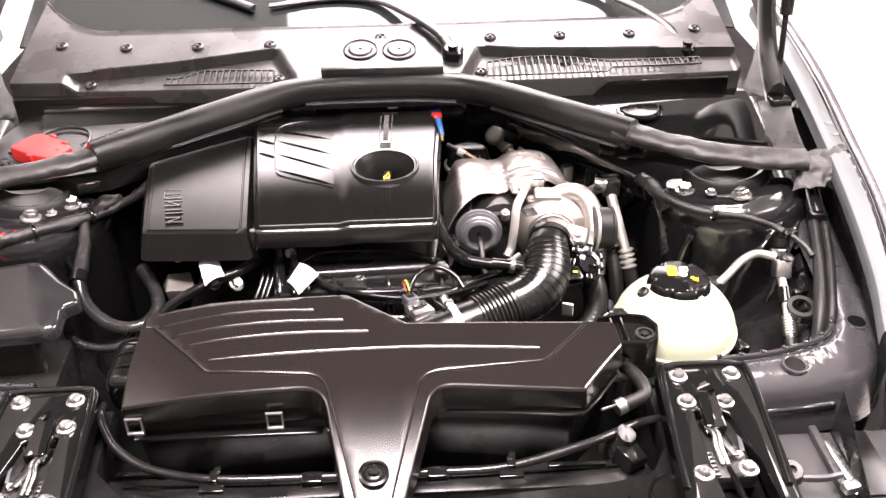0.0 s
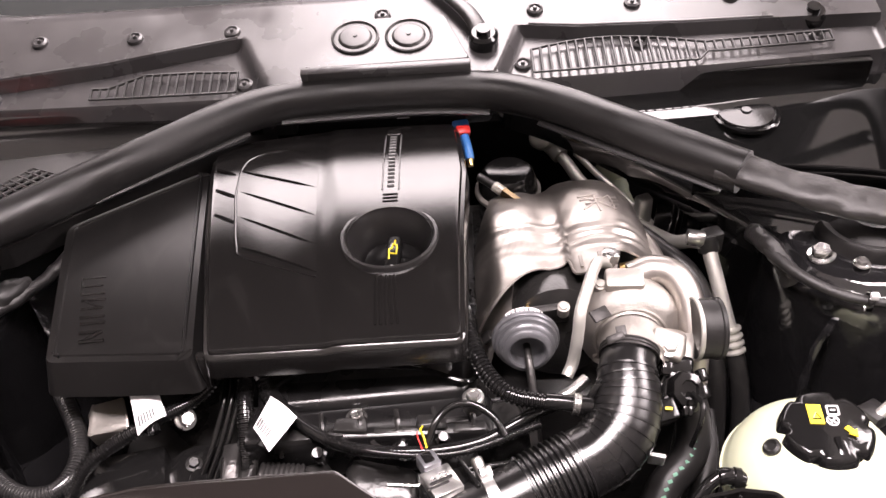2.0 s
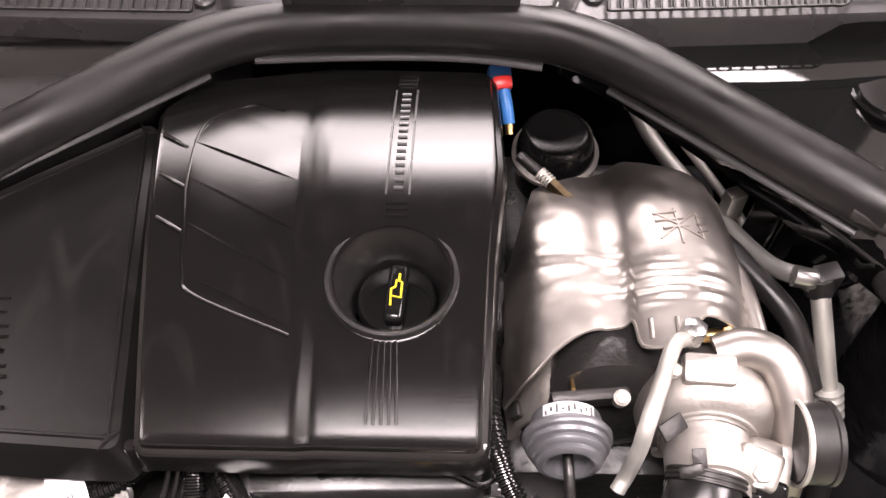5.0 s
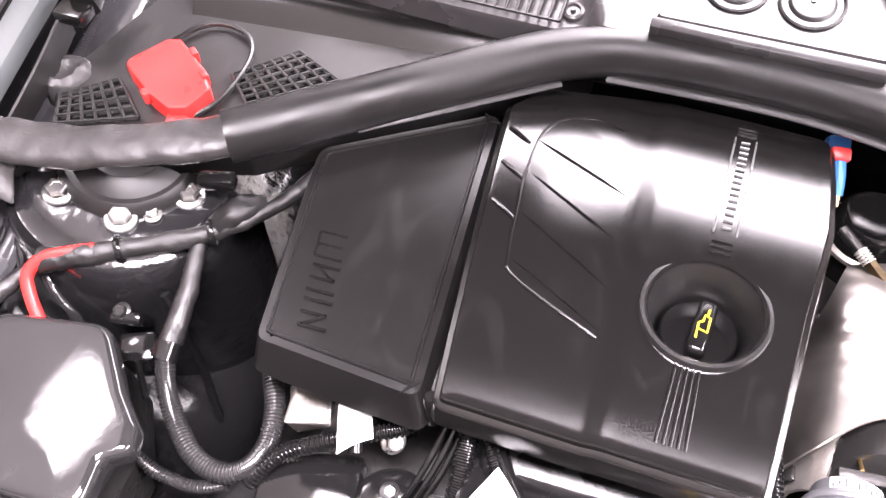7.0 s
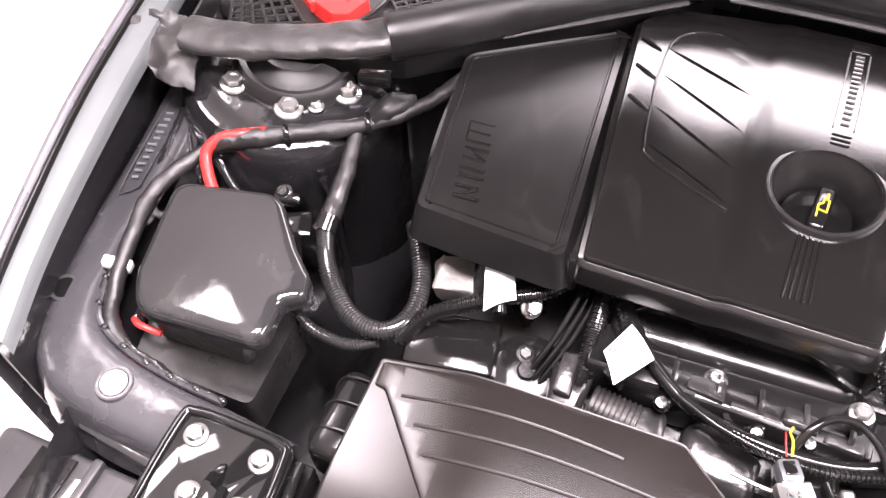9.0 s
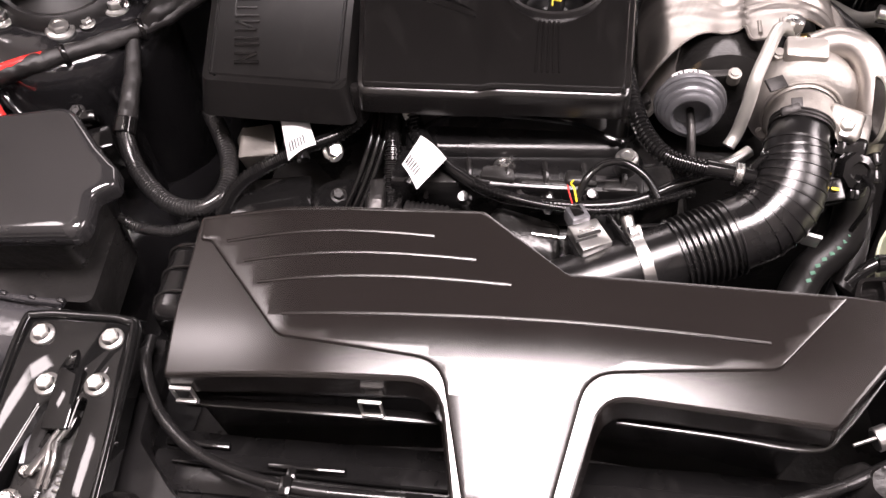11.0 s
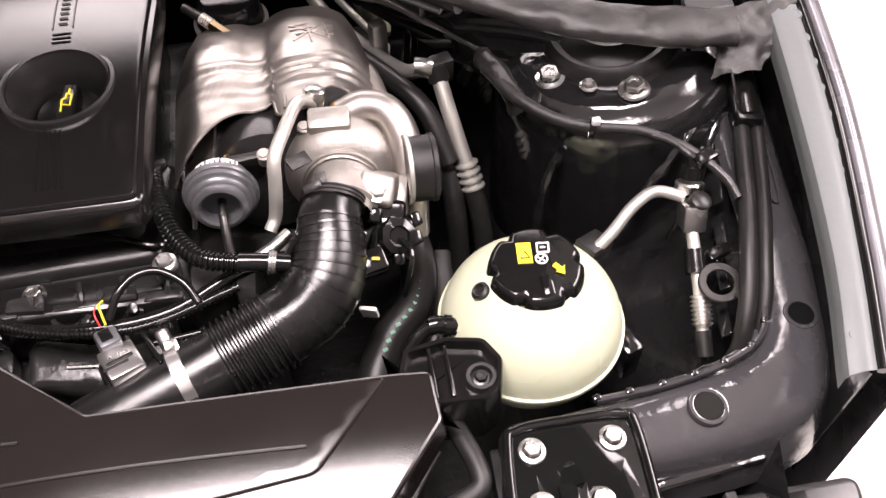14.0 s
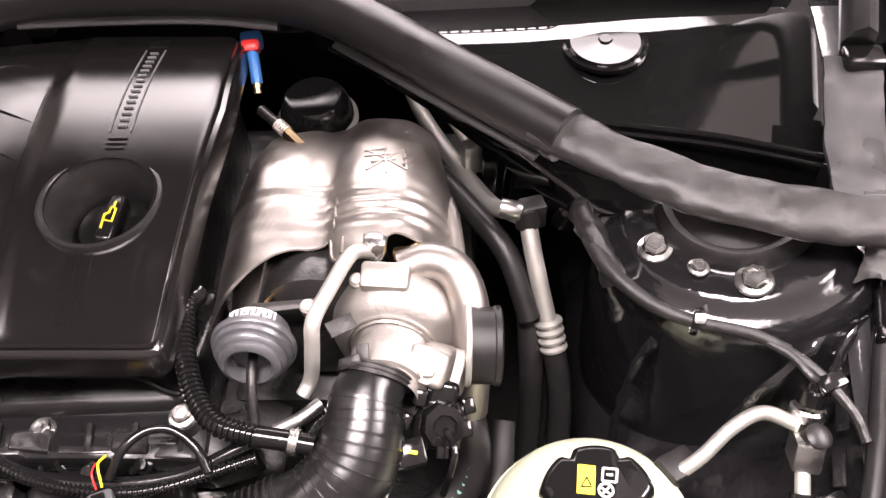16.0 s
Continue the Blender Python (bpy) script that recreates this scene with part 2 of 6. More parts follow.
def tube(pts, r, seg=12, n=8, corr=0.0, depth=0.0, flat=1.0, fn=None, raw=False, up=(0, 0, 1)):
    """A hose along pts. corr: pitch of its corrugation; flat: height over width; fn(s): radius by way along, 0 to 1."""
    line = curve_points(pts, n) if not raw else [Vector(q) for q in pts]
    if corr:
        line = even(line, corr / 4)
    bm = bmesh.new()
    rings = []
    N = len(line)
    t0 = (line[1] - line[0]).normalized()
    u = Vector(up)
    u = (u - u.dot(t0) * t0)
    if u.length < 0.05:
        u = Vector((1, 0, 0)) - t0.x * t0
    u.normalize()
    for i, p in enumerate(line):
        t = (line[min(i + 1, N - 1)] - line[max(i - 1, 0)]).normalized()
        u = (u - u.dot(t) * t).normalized()
        w = t.cross(u)
        rr = r * (fn(i / (N - 1)) if fn else 1.0)
        if corr:
            rr += depth * (1 if i % 4 in (1, 2) else -1) * 0.5
        rings.append([bm.verts.new(p + rr * (math.cos(a) * w + flat * math.sin(a) * u)) for a in (2 * math.pi * k / seg for k in range(seg))])
    for a, b in zip(rings, rings[1:]):
        for i in range(seg):
            bm.faces.new((a[i], a[(i + 1) % seg], b[(i + 1) % seg], b[i]))
    bm.faces.new(rings[0][::-1])
    bm.faces.new(rings[-1])
    return bm


def rounded(outline, r, n=4):
    """The outline with its corners rounded; r: one radius, or one for each corner."""
    out = []
    N = len(outline)
    for i in range(N):
        p, a, b = (Vector((*outline[k % N][:2], 0)) for k in (i, i - 1, i + 1))
        rr = r[i] if isinstance(r, (list, tuple)) else r
        if rr <= 0:
            out.append((p.x, p.y))
            continue
        da, db = (a - p), (b - p)
        ang = da.angle(db)
        cut = min(rr / max(0.05, math.tan(ang / 2)), da.length * 0.45, db.length * 0.45)
        s, e = p + da.normalized() * cut, p + db.normalized() * cut
        for k in range(n + 1):
            t = k / n
            q = s * (1 - t) ** 2 + p * 2 * t * (1 - t) + e * t * t
            out.append((q.x, q.y))
    return out


def cut_rear(bm, s):
    """Takes away what would stand behind the bulkhead seal."""
    bmesh.ops.bisect_plane(bm, geom=bm.verts[:] + bm.edges[:] + bm.faces[:], plane_co=(s * 0.52, 1.228, 0), plane_no=(s * 0.33, 0.944, 0), clear_outer=True)
    return bm


def shell(outline, zf, steps=((0.0, -0.006), (0.003, -0.001), (0.003, 0.0)), skirt=0.05, draft=0.0, cuts_x=(), cuts_y=(), hole=None):
    """A moulded cover: the outline filled at height zf(x, y), its edge stepped by (inset, drop) pairs, with a skirt below."""
    bm = bmesh.new()
    lay = bm.verts.layers.float.new("dz")
    vs = [bm.verts.new((x, y, 0)) for x, y in outline]
    face = bm.faces.new(vs)
    if face.normal.z < 0 or face.calc_area() and face.normal.z < 0:
        face.normal_flip()
    face.normal_update()
    if face.normal.z < 0:
        face.normal_flip()
    for v in vs:
        v[lay] = steps[0][1]
    for d, dz in steps[1:]:
        bmesh.ops.inset_region(bm, faces=[face], thickness=d, use_even_offset=True, use_boundary=True)
        for v in face.verts:
            v[lay] = dz
    for c in cuts_x:
        bmesh.ops.bisect_plane(bm, geom=bm.verts[:] + bm.edges[:] + bm.faces[:], plane_co=(c, 0, 0), plane_no=(1, 0, 0))
    for c in cuts_y:
        bmesh.ops.bisect_plane(bm, geom=bm.verts[:] + bm.edges[:] + bm.faces[:], plane_co=(0, c, 0), plane_no=(0, 1, 0))
    if hole:
        hx, hy, hr = hole
        for v in bm.verts:
            d = Vector((v.co.x - hx, v.co.y - hy, 0))
            if abs(d.length - hr) < 0.0065:
                v.co = Vector((hx, hy, 0)) + d.normalized() * hr
        for f in [f for f in bm.faces if (f.calc_center_median() - Vector((hx, hy, 0))).length < hr]:
            bm.faces.remove(f)
        for v in [v for v in bm.verts if not v.link_faces]:
            bm.verts.remove(v)
    rim = [e for e in bm.edges if len(e.link_faces) == 1]
    if hole:
        rim = [e for e in rim if ((e.verts[0].co + e.verts[1].co) / 2 - Vector((hx, hy, 0))).length > hr * 1.6]
    cen = sum((v.co for v in bm.verts), Vector()) / len(bm.verts)
    for v in bm.verts:
        v.co.z = zf(v.co.x, v.co.y) + v[lay]
    if skirt:
        ex = bmesh.ops.extrude_edge_only(bm, edges=rim)["geom"]
        low = [g for g in ex if isinstance(g, bmesh.types.BMVert)]
        for v in low:
            out = Vector((v.co.x - cen.x, v.co.y - cen.y, 0)).normalized()
            v.co += out * draft
            v.co.z -= skirt
    return bm


def steps_between(a, b, step):
    n = int(round((b - a) / step))
    return [a + (b - a) * i / n for i in range(1, n)]


def sheet(rows, thick=0.0):
    """A sheet through rows of points, all rows of one length."""
    bm = bmesh.new()
    g = [[bm.verts.new(p) for p in r] for r in rows]
    for a, b in zip(g, g[1:]):
        for i in range(len(a) - 1):
            bm.faces.new((a[i], a[i + 1], b[i + 1], b[i]))
    if thick:
        bmesh.ops.recalc_face_normals(bm, faces=bm.faces)
        bmesh.ops.solidify(bm, geom=bm.faces[:], thickness=thick)
    return bm


def fine_sheet(rows, nu=6, nv=6, thick=0.0):
    """A smooth sheet through sparse rows of points."""
    r = [curve_points(q, nu) if len(q) > 2 else curve_points(q, nu) for q in rows]
    cols = [curve_points([q[i] for q in r], nv) for i in range(len(r[0]))]
    return sheet([[c[j] for c in cols] for j in range(len(cols[0]))], thick)


_bolt = {}


def bolt(parent, at, size=0.009, way=(0, 0, 1), material=None, name="bolt"):
    """A flanged hexagon bolt head; the alike ones share one mesh."""
    material = material or STEEL
    key = (round(size, 4), material.name)
    if key not in _bolt:
        s = size
        bm = lathe([(0, 0), (1.45 * s, 0), (1.5 * s, 0.12 * s), (1.4 * s, 0.28 * s), (1.02 * s, 0.4 * s)], seg=20)
        hexa = lathe([(0.98 * s, 0.35 * s), (0.98 * s, 0.95 * s), (0.86 * s, 1.08 * s), (0.55 * s, 1.08 * s), (0.5 * s, 0.95 * s), (0, 0.95 * s)], seg=6)
        _bolt[key] = mesh_of("bolt", join(bm, hexa), material, 30)
    ob = new(name, _bolt[key])
    ob.parent = parent
    ob.matrix_basis = axis_matrix(Vector(at) - base_of[parent], way)
    base_of[ob] = Vector(at)
    return ob

# ---- setting: hall and car body ----
def hall():
    fl = new("floor", mesh_of("floor", sheet([[(-9, -8, 0), (9, -8, 0)], [(-9, 12, 0), (9, 12, 0)]]), FLOORM))
    tagged(fl, "pale polished showroom floor", "floor", kind="structure")
    for nm, x0, x1, y0, y1 in (("wall_north", -9, 9, 12, 12.15), ("wall_south", -9, 9, -8.15, -8), ("wall_west", -9.15, -9, -8, 12), ("wall_east", 9, 9.15, -8, 12)):
        w = new(nm, mesh_of(nm, box(x0, x1, y0, y1, 0, 4.2, 0), WALLM))
        tagged(w, "plain grey painted hall wall", "wall", kind="structure")
    c = new("ceiling", mesh_of("ceiling", box(-9, 9, -8, 12, 4.2, 4.3, 0), CEIL))
    tagged(c, "plain white painted hall ceiling", "ceiling", kind="structure")


hall()


def crumple(bm, amount, scale=26):
    for v in bm.verts:
        n = noise.noise_vector(v.co * scale) + 0.5 * noise.noise_vector(v.co * scale * 2.3)
        v.co += n * amount
    return bm


def mirror(pts, s):
    return [(s * x, y, z) for x, y, z in pts]


car = thing("car_body", (0, 1.2, 0), "dark grey car front with its bonnet open", "car")
# undertray and firewall close the bay below and behind
part("undertray", box(-0.74, 0.74, 0.42, 1.64, 0.32, 0.34, 0.004), DARK, car)
for s in (-1, 1):
    part("footwell_wall", box(min(s * 0.61, s * 0.66), max(s * 0.61, s * 0.66), 1.40, 1.64, 0.33, 0.86, 0.004), DARK, car)
part("firewall", box(-0.66, 0.66, 1.615, 1.645, 0.33, 0.94, 0.005), PAINT, car)
part("front_panel", box(-0.72, 0.72, 0.40, 0.42, 0.30, 0.66, 0.004), DARK, car)

for s in (-1, 1):
    # inner wing: from the chassis leg up to the rail
    rows = [[(s * 0.46, 0.60, 0.35), (s * 0.47, 0.9, 0.35), (s * 0.45, 1.15, 0.35), (s * 0.45, 1.5, 0.35)],
            [(s * 0.49, 0.60, 0.55), (s * 0.50, 0.9, 0.55), (s * 0.43, 1.15, 0.60), (s * 0.43, 1.5, 0.6)],
            [(s * 0.53, 0.62, 0.70), (s * 0.575, 0.9, 0.70), (s * 0.56, 1.10, 0.72), (s * 0.56, 1.5, 0.72)],
            [(s * 0.55, 0.66, 0.78), (s * 0.605, 0.92, 0.80), (s * 0.65, 1.10, 0.815), (s * 0.67, 1.5, 0.84)]]
    part("inner_wing", fine_sheet(rows, 6, 5), PAINT, car, "glossy dark sealed inner wing panel")
    # rail on top of the wing, curving into the headlight carrier
    rail = [[(s * 0.36, 0.875, 0.79), (s * 0.50, 0.885, 0.80), (s * 0.580, 0.902, 0.812), (s * 0.612, 0.98, 0.818), (s * 0.628, 1.12, 0.828), (s * 0.645, 1.28, 0.85), (s * 0.655, 1.5, 0.88)],
            [(s * 0.36, 0.865, 0.805), (s * 0.51, 0.868, 0.812), (s * 0.600, 0.892, 0.824), (s * 0.630, 0.975, 0.828), (s * 0.640, 1.12, 0.838), (s * 0.658, 1.28, 0.86), (s * 0.668, 1.5, 0.89)],
            [(s * 0.36, 0.825, 0.80), (s * 0.54, 0.828, 0.806), (s * 0.63, 0.86, 0.816), (s * 0.664, 0.96, 0.822), (s * 0.685, 1.12, 0.832), (s * 0.702, 1.28, 0.855), (s * 0.712, 1.5, 0.885)],
            [(s * 0.36, 0.815, 0.77), (s * 0.55, 0.815, 0.77), (s * 0.638, 0.848, 0.79), (s * 0.670, 0.955, 0.79), (s * 0.692, 1.12, 0.80), (s * 0.710, 1.28, 0.82), (s * 0.720, 1.5, 0.85)],
            [(s * 0.36, 0.81, 0.74), (s * 0.55, 0.808, 0.74), (s * 0.645, 0.842, 0.75), (s * 0.676, 0.95, 0.75), (s * 0.698, 1.12, 0.76), (s * 0.716, 1.28, 0.78), (s * 0.726, 1.5, 0.8)]]
    wing_rail = part("wing_rail", fine_sheet(rail, 7, 4), RAIL, car, "painted wing rail with locating holes")
    # stamped plate on the rail: an oval outline and unreadable characters
    a, b = Vector((s * 0.653, 1.052, 0.836)), Vector((s * 0.670, 1.165, 0.842))
    side = Vector((s * 0.010, -0.002, -0.001))
    part("stamp_outline", tube([a - side, a + (a - b) * 0.07, a + side, b + side, b + (b - a) * 0.07, b - side, a - side], 0.0011, 6, 6), RAIL, car)
    for k in range(11):
        q = a.lerp(b, 0.10 + 0.08 * k)
        part("stamp_bar", tube([q - side * 0.35, q + side * (0.35 + 0.15 * (k % 3))], 0.0016, 6, 1), GALV, car)
    # toothed weld lip along the front of the rail
    lip = [(0.44, 0.880, 0.806), (0.50, 0.882, 0.810), (0.555, 0.890, 0.817), (0.592, 0.907, 0.823), (0.610, 0.945, 0.827)]
    part("weld_lip", tube(mirror(lip, s), 0.0032, 8, 8, flat=1.6), RAIL, car)
    for q in even(curve_points(mirror(lip, s), 6), 0.026):
        part("lip_tooth", obox(tuple(q + Vector((0, 0.001, 0.003))), (0.007, 0.005, 0.007), 0, 0, s * 10, 0.0012), PAINT, car)
    # wing flange, its rubber strip and the outer wing
    ys, zf = (0.83, 0.93, 1.08, 1.25, 1.45, 1.7), (0.885, 0.90, 0.917, 0.935, 0.96, 0.99)
    xi, xo = (0.612, 0.639, 0.667, 0.691, 0.710, 0.720), (0.638, 0.664, 0.698, 0.721, 0.742, 0.752)

    def wing_row(xs, dx, zs, dz):
        return [(s * (x + dx), y, z + dz) for x, y, z in zip(xs, ys, zs)]
    fl = [wing_row(xi, 0.001, zf, -0.022), wing_row(xi, 0.003, zf, -0.001), wing_row(xo, -0.003, zf, 0.002), wing_row(xo, 0.0, zf, -0.005)]
    part("wing_flange", fine_sheet(fl, 7, 3), GALV, car, "silver flange under the bonnet edge")
    part("edge_strip", tube(wing_row(xo, 0.005, zf, -0.002), 0.0052, 10, 6), GLOSS, car, "black rubber strip along the wing edge")
    ow = [wing_row(xo, 0.008, zf, -0.010), wing_row(xo, 0.011, zf, 0.002), wing_row(xo, 0.022, zf, 0.0), wing_row(xo, 0.030, zf, -0.02), wing_row(xo, 0.038, [0.80] * 6, 0), wing_row(xo, 0.040, [0.32] * 6, 0)]
    part("outer_wing", fine_sheet(ow, 7, 4), GREY, car, "dark grey metallic outer wing")
    web = [wing_row(xo, -0.008, [0.70] * 6, 0), wing_row(xo, -0.003, zf, -0.004)]
    part("flange_web", fine_sheet(web, 6, 4, 0.002), PAINT, car, "dark upright web under the wing flange")
    # strut tower, its top leaning in a little
    c, ax = (s * 0.547, 1.243, 0.883), (-s * 0.17, -0.02, 1)
    prof = [(0.165, -0.30), (0.150, -0.19), (0.134, -0.08), (0.128, -0.04), (0.124, -0.022), (0.117, -0.013), (0.107, -0.011), (0.101, -0.004), (0.094, 0), (0.06, 0)]
    part("strut_tower", cut_rear(lathe(prof, c, ax, seg=56), s), PAINT, car, "glossy black strut tower")
    part("tower_dome", cut_rear(lathe([(0.071, 0), (0.069, 0.011), (0.063, 0.016), (0.056, 0.013), (0.048, 0.019), (0.038, 0.023), (0.032, 0.020), (0, 0.021)], c, ax, seg=44), s), RUBBER, car, "matte strut top mount")

for x, y, z in ((-0.588, 1.180, 0.893), (-0.521, 1.176, 0.883), (-0.478, 1.226, 0.874), (0.475, 1.207, 0.877), (0.546, 1.161, 0.893)):
    bolt(car, (x, y, z - (0.009 if x > 0 else 0.003)), 0.0105, (-0.15 if x > 0 else 0.15, 0, 1))
    part("washer", lathe([(0.0145, -0.012), (0.0145, 0), (0.013, 0.001)], (x, y, z - (0.008 if x > 0 else 0.002)), (-0.15 if x > 0 else 0.15, 0, 1), 20), PAINT if x > 0 else GALV, car)


for s in (-1, 1):
    part("scuttle_side", box(min(s * 0.60, s * 0.78), max(s * 0.60, s * 0.78), 1.50, 2.15, 0.62, 0.868, 0.006), PAINT, car)

# brushed sealant along the seams of the inner wings and towers
for s in (-1, 1):
    seams = ([(0.655, 1.16, 0.845), (0.64, 1.08, 0.832), (0.622, 1.02, 0.826), (0.606, 0.95, 0.818), (0.585, 0.91, 0.806), (0.53, 0.893, 0.796), (0.45, 0.885, 0.79)],
             [(0.655, 1.20, 0.86), (0.63, 1.14, 0.842), (0.61, 1.105, 0.80), (0.585, 1.08, 0.74), (0.56, 1.06, 0.68)],
             [(0.625, 1.155, 0.862), (0.585, 1.115, 0.845), (0.55, 1.098, 0.80), (0.53, 1.09, 0.74)],
             [(0.47, 1.14, 0.83), (0.455, 1.13, 0.78), (0.45, 1.12, 0.70), (0.45, 1.11, 0.62)])
    for line in seams:
        part("sealant_seam", crumple(tube(mirror(line, s), 0.0046, 8, 10, flat=0.6), 0.0022, 75), PAINT, car)
    for k in range(5):
        y = 0.95 + 0.045 * k
        part("sealant_smear", crumple(obox((s * (0.585 + 0.012 * k), y, 0.785 + 0.008 * k), (0.012, 0.036, 0.004), 0, s * -42, s * -12, 0.0015, 2), 0.002, 60), PAINT, car)

# ---- seal beam over the firewall ----
def seal():
    t = thing("bulkhead_seal", (0, 1.45, 0.88), "thick black rubber bulkhead seal arching over the engine", "seal")
    arch = [(-0.44, 1.262, 0.932), (-0.40, 1.290, 0.933), (-0.33, 1.342, 0.935), (-0.26, 1.395, 0.936), (-0.19, 1.445, 0.938), (-0.13, 1.470, 0.939), (-0.07, 1.477, 0.94), (0.02, 1.478, 0.94), (0.11, 1.470, 0.94), (0.17, 1.452, 0.939), (0.23, 1.415, 0.937), (0.33, 1.334, 0.935), (0.40, 1.279, 0.933)]
    part("seal_tube", tube(arch, 0.025, 16, 6), RUBBER, t)
    right = [(0.380, 1.294, 0.935), (0.43, 1.259, 0.933), (0.49, 1.226, 0.930), (0.55, 1.204, 0.928), (0.60, 1.192, 0.928), (0.645, 1.185, 0.928)]
    part("seal_end", crumple(tube(right, 0.0255, 28, 14, flat=0.52), 0.0026, 30), SOFTRUB, t, "wrinkled soft rubber seal end")
    left = [(-0.425, 1.274, 0.933), (-0.47, 1.247, 0.932), (-0.53, 1.222, 0.931), (-0.59, 1.203, 0.930), (-0.645, 1.195, 0.930)]
    part("seal_end", crumple(tube(left, 0.0245, 28, 14, flat=0.52), 0.0026, 30), SOFTRUB, t, "wrinkled soft rubber seal end")
    for line, sx in ((right, 1), (left, -1)):
        for k, (dy, dz, r) in enumerate(((0.010, 0.0085, 0.0040), (-0.006, 0.0105, 0.0034), (-0.017, 0.0030, 0.0045))):
            fold = [(x, y + dy * (1 - 0.25 * (i + k) % 2), z + dz - 0.001 * ((i + k) % 2)) for i, (x, y, z) in enumerate(line)]
            part("fold", crumple(tube(fold[k % 2:], r, 10, 10, flat=0.55, fn=lambda q: 0.25 + 0.75 * math.sin(math.pi * q)), 0.0015, 28), SOFTRUB, t)
    for sx in (-1, 1):
        fl = [[(sx * 0.62, 1.155, 0.892), (sx * 0.66, 1.15, 0.90), (sx * 0.68, 1.16, 0.908), (sx * 0.708, 1.175, 0.920)],
              [(sx * 0.63, 1.185, 0.925), (sx * 0.67, 1.18, 0.918), (sx * 0.69, 1.19, 0.924), (sx * 0.712, 1.20, 0.932)],
              [(sx * 0.63, 1.215, 0.925), (sx * 0.67, 1.215, 0.930), (sx * 0.69, 1.215, 0.932), (sx * 0.714, 1.215, 0.936)]]
        part("seal_flap", crumple(fine_sheet(fl, 9, 9, 0.003), 0.007, 42), SOFTRUB, t, "crumpled rubber flap at the wing")
    lip = [(-0.129, 1.450, 0.926), (-0.06, 1.454, 0.925), (0.02, 1.455, 0.925), (0.08, 1.451, 0.925), (0.132, 1.442, 0.925)]
    for a, b in (((-0.335, 1.318, 0.92), (-0.17, 1.432, 0.923)), ((0.19, 1.415, 0.923), (0.375, 1.27, 0.918))):
        part("seal_lip", tube([a, b], 0.006, 8, 6, flat=0.5), RUBBER, t)
    part("seal_lip", tube(lip, 0.008, 8, 6, flat=0.5), RUBBER, t)


seal()

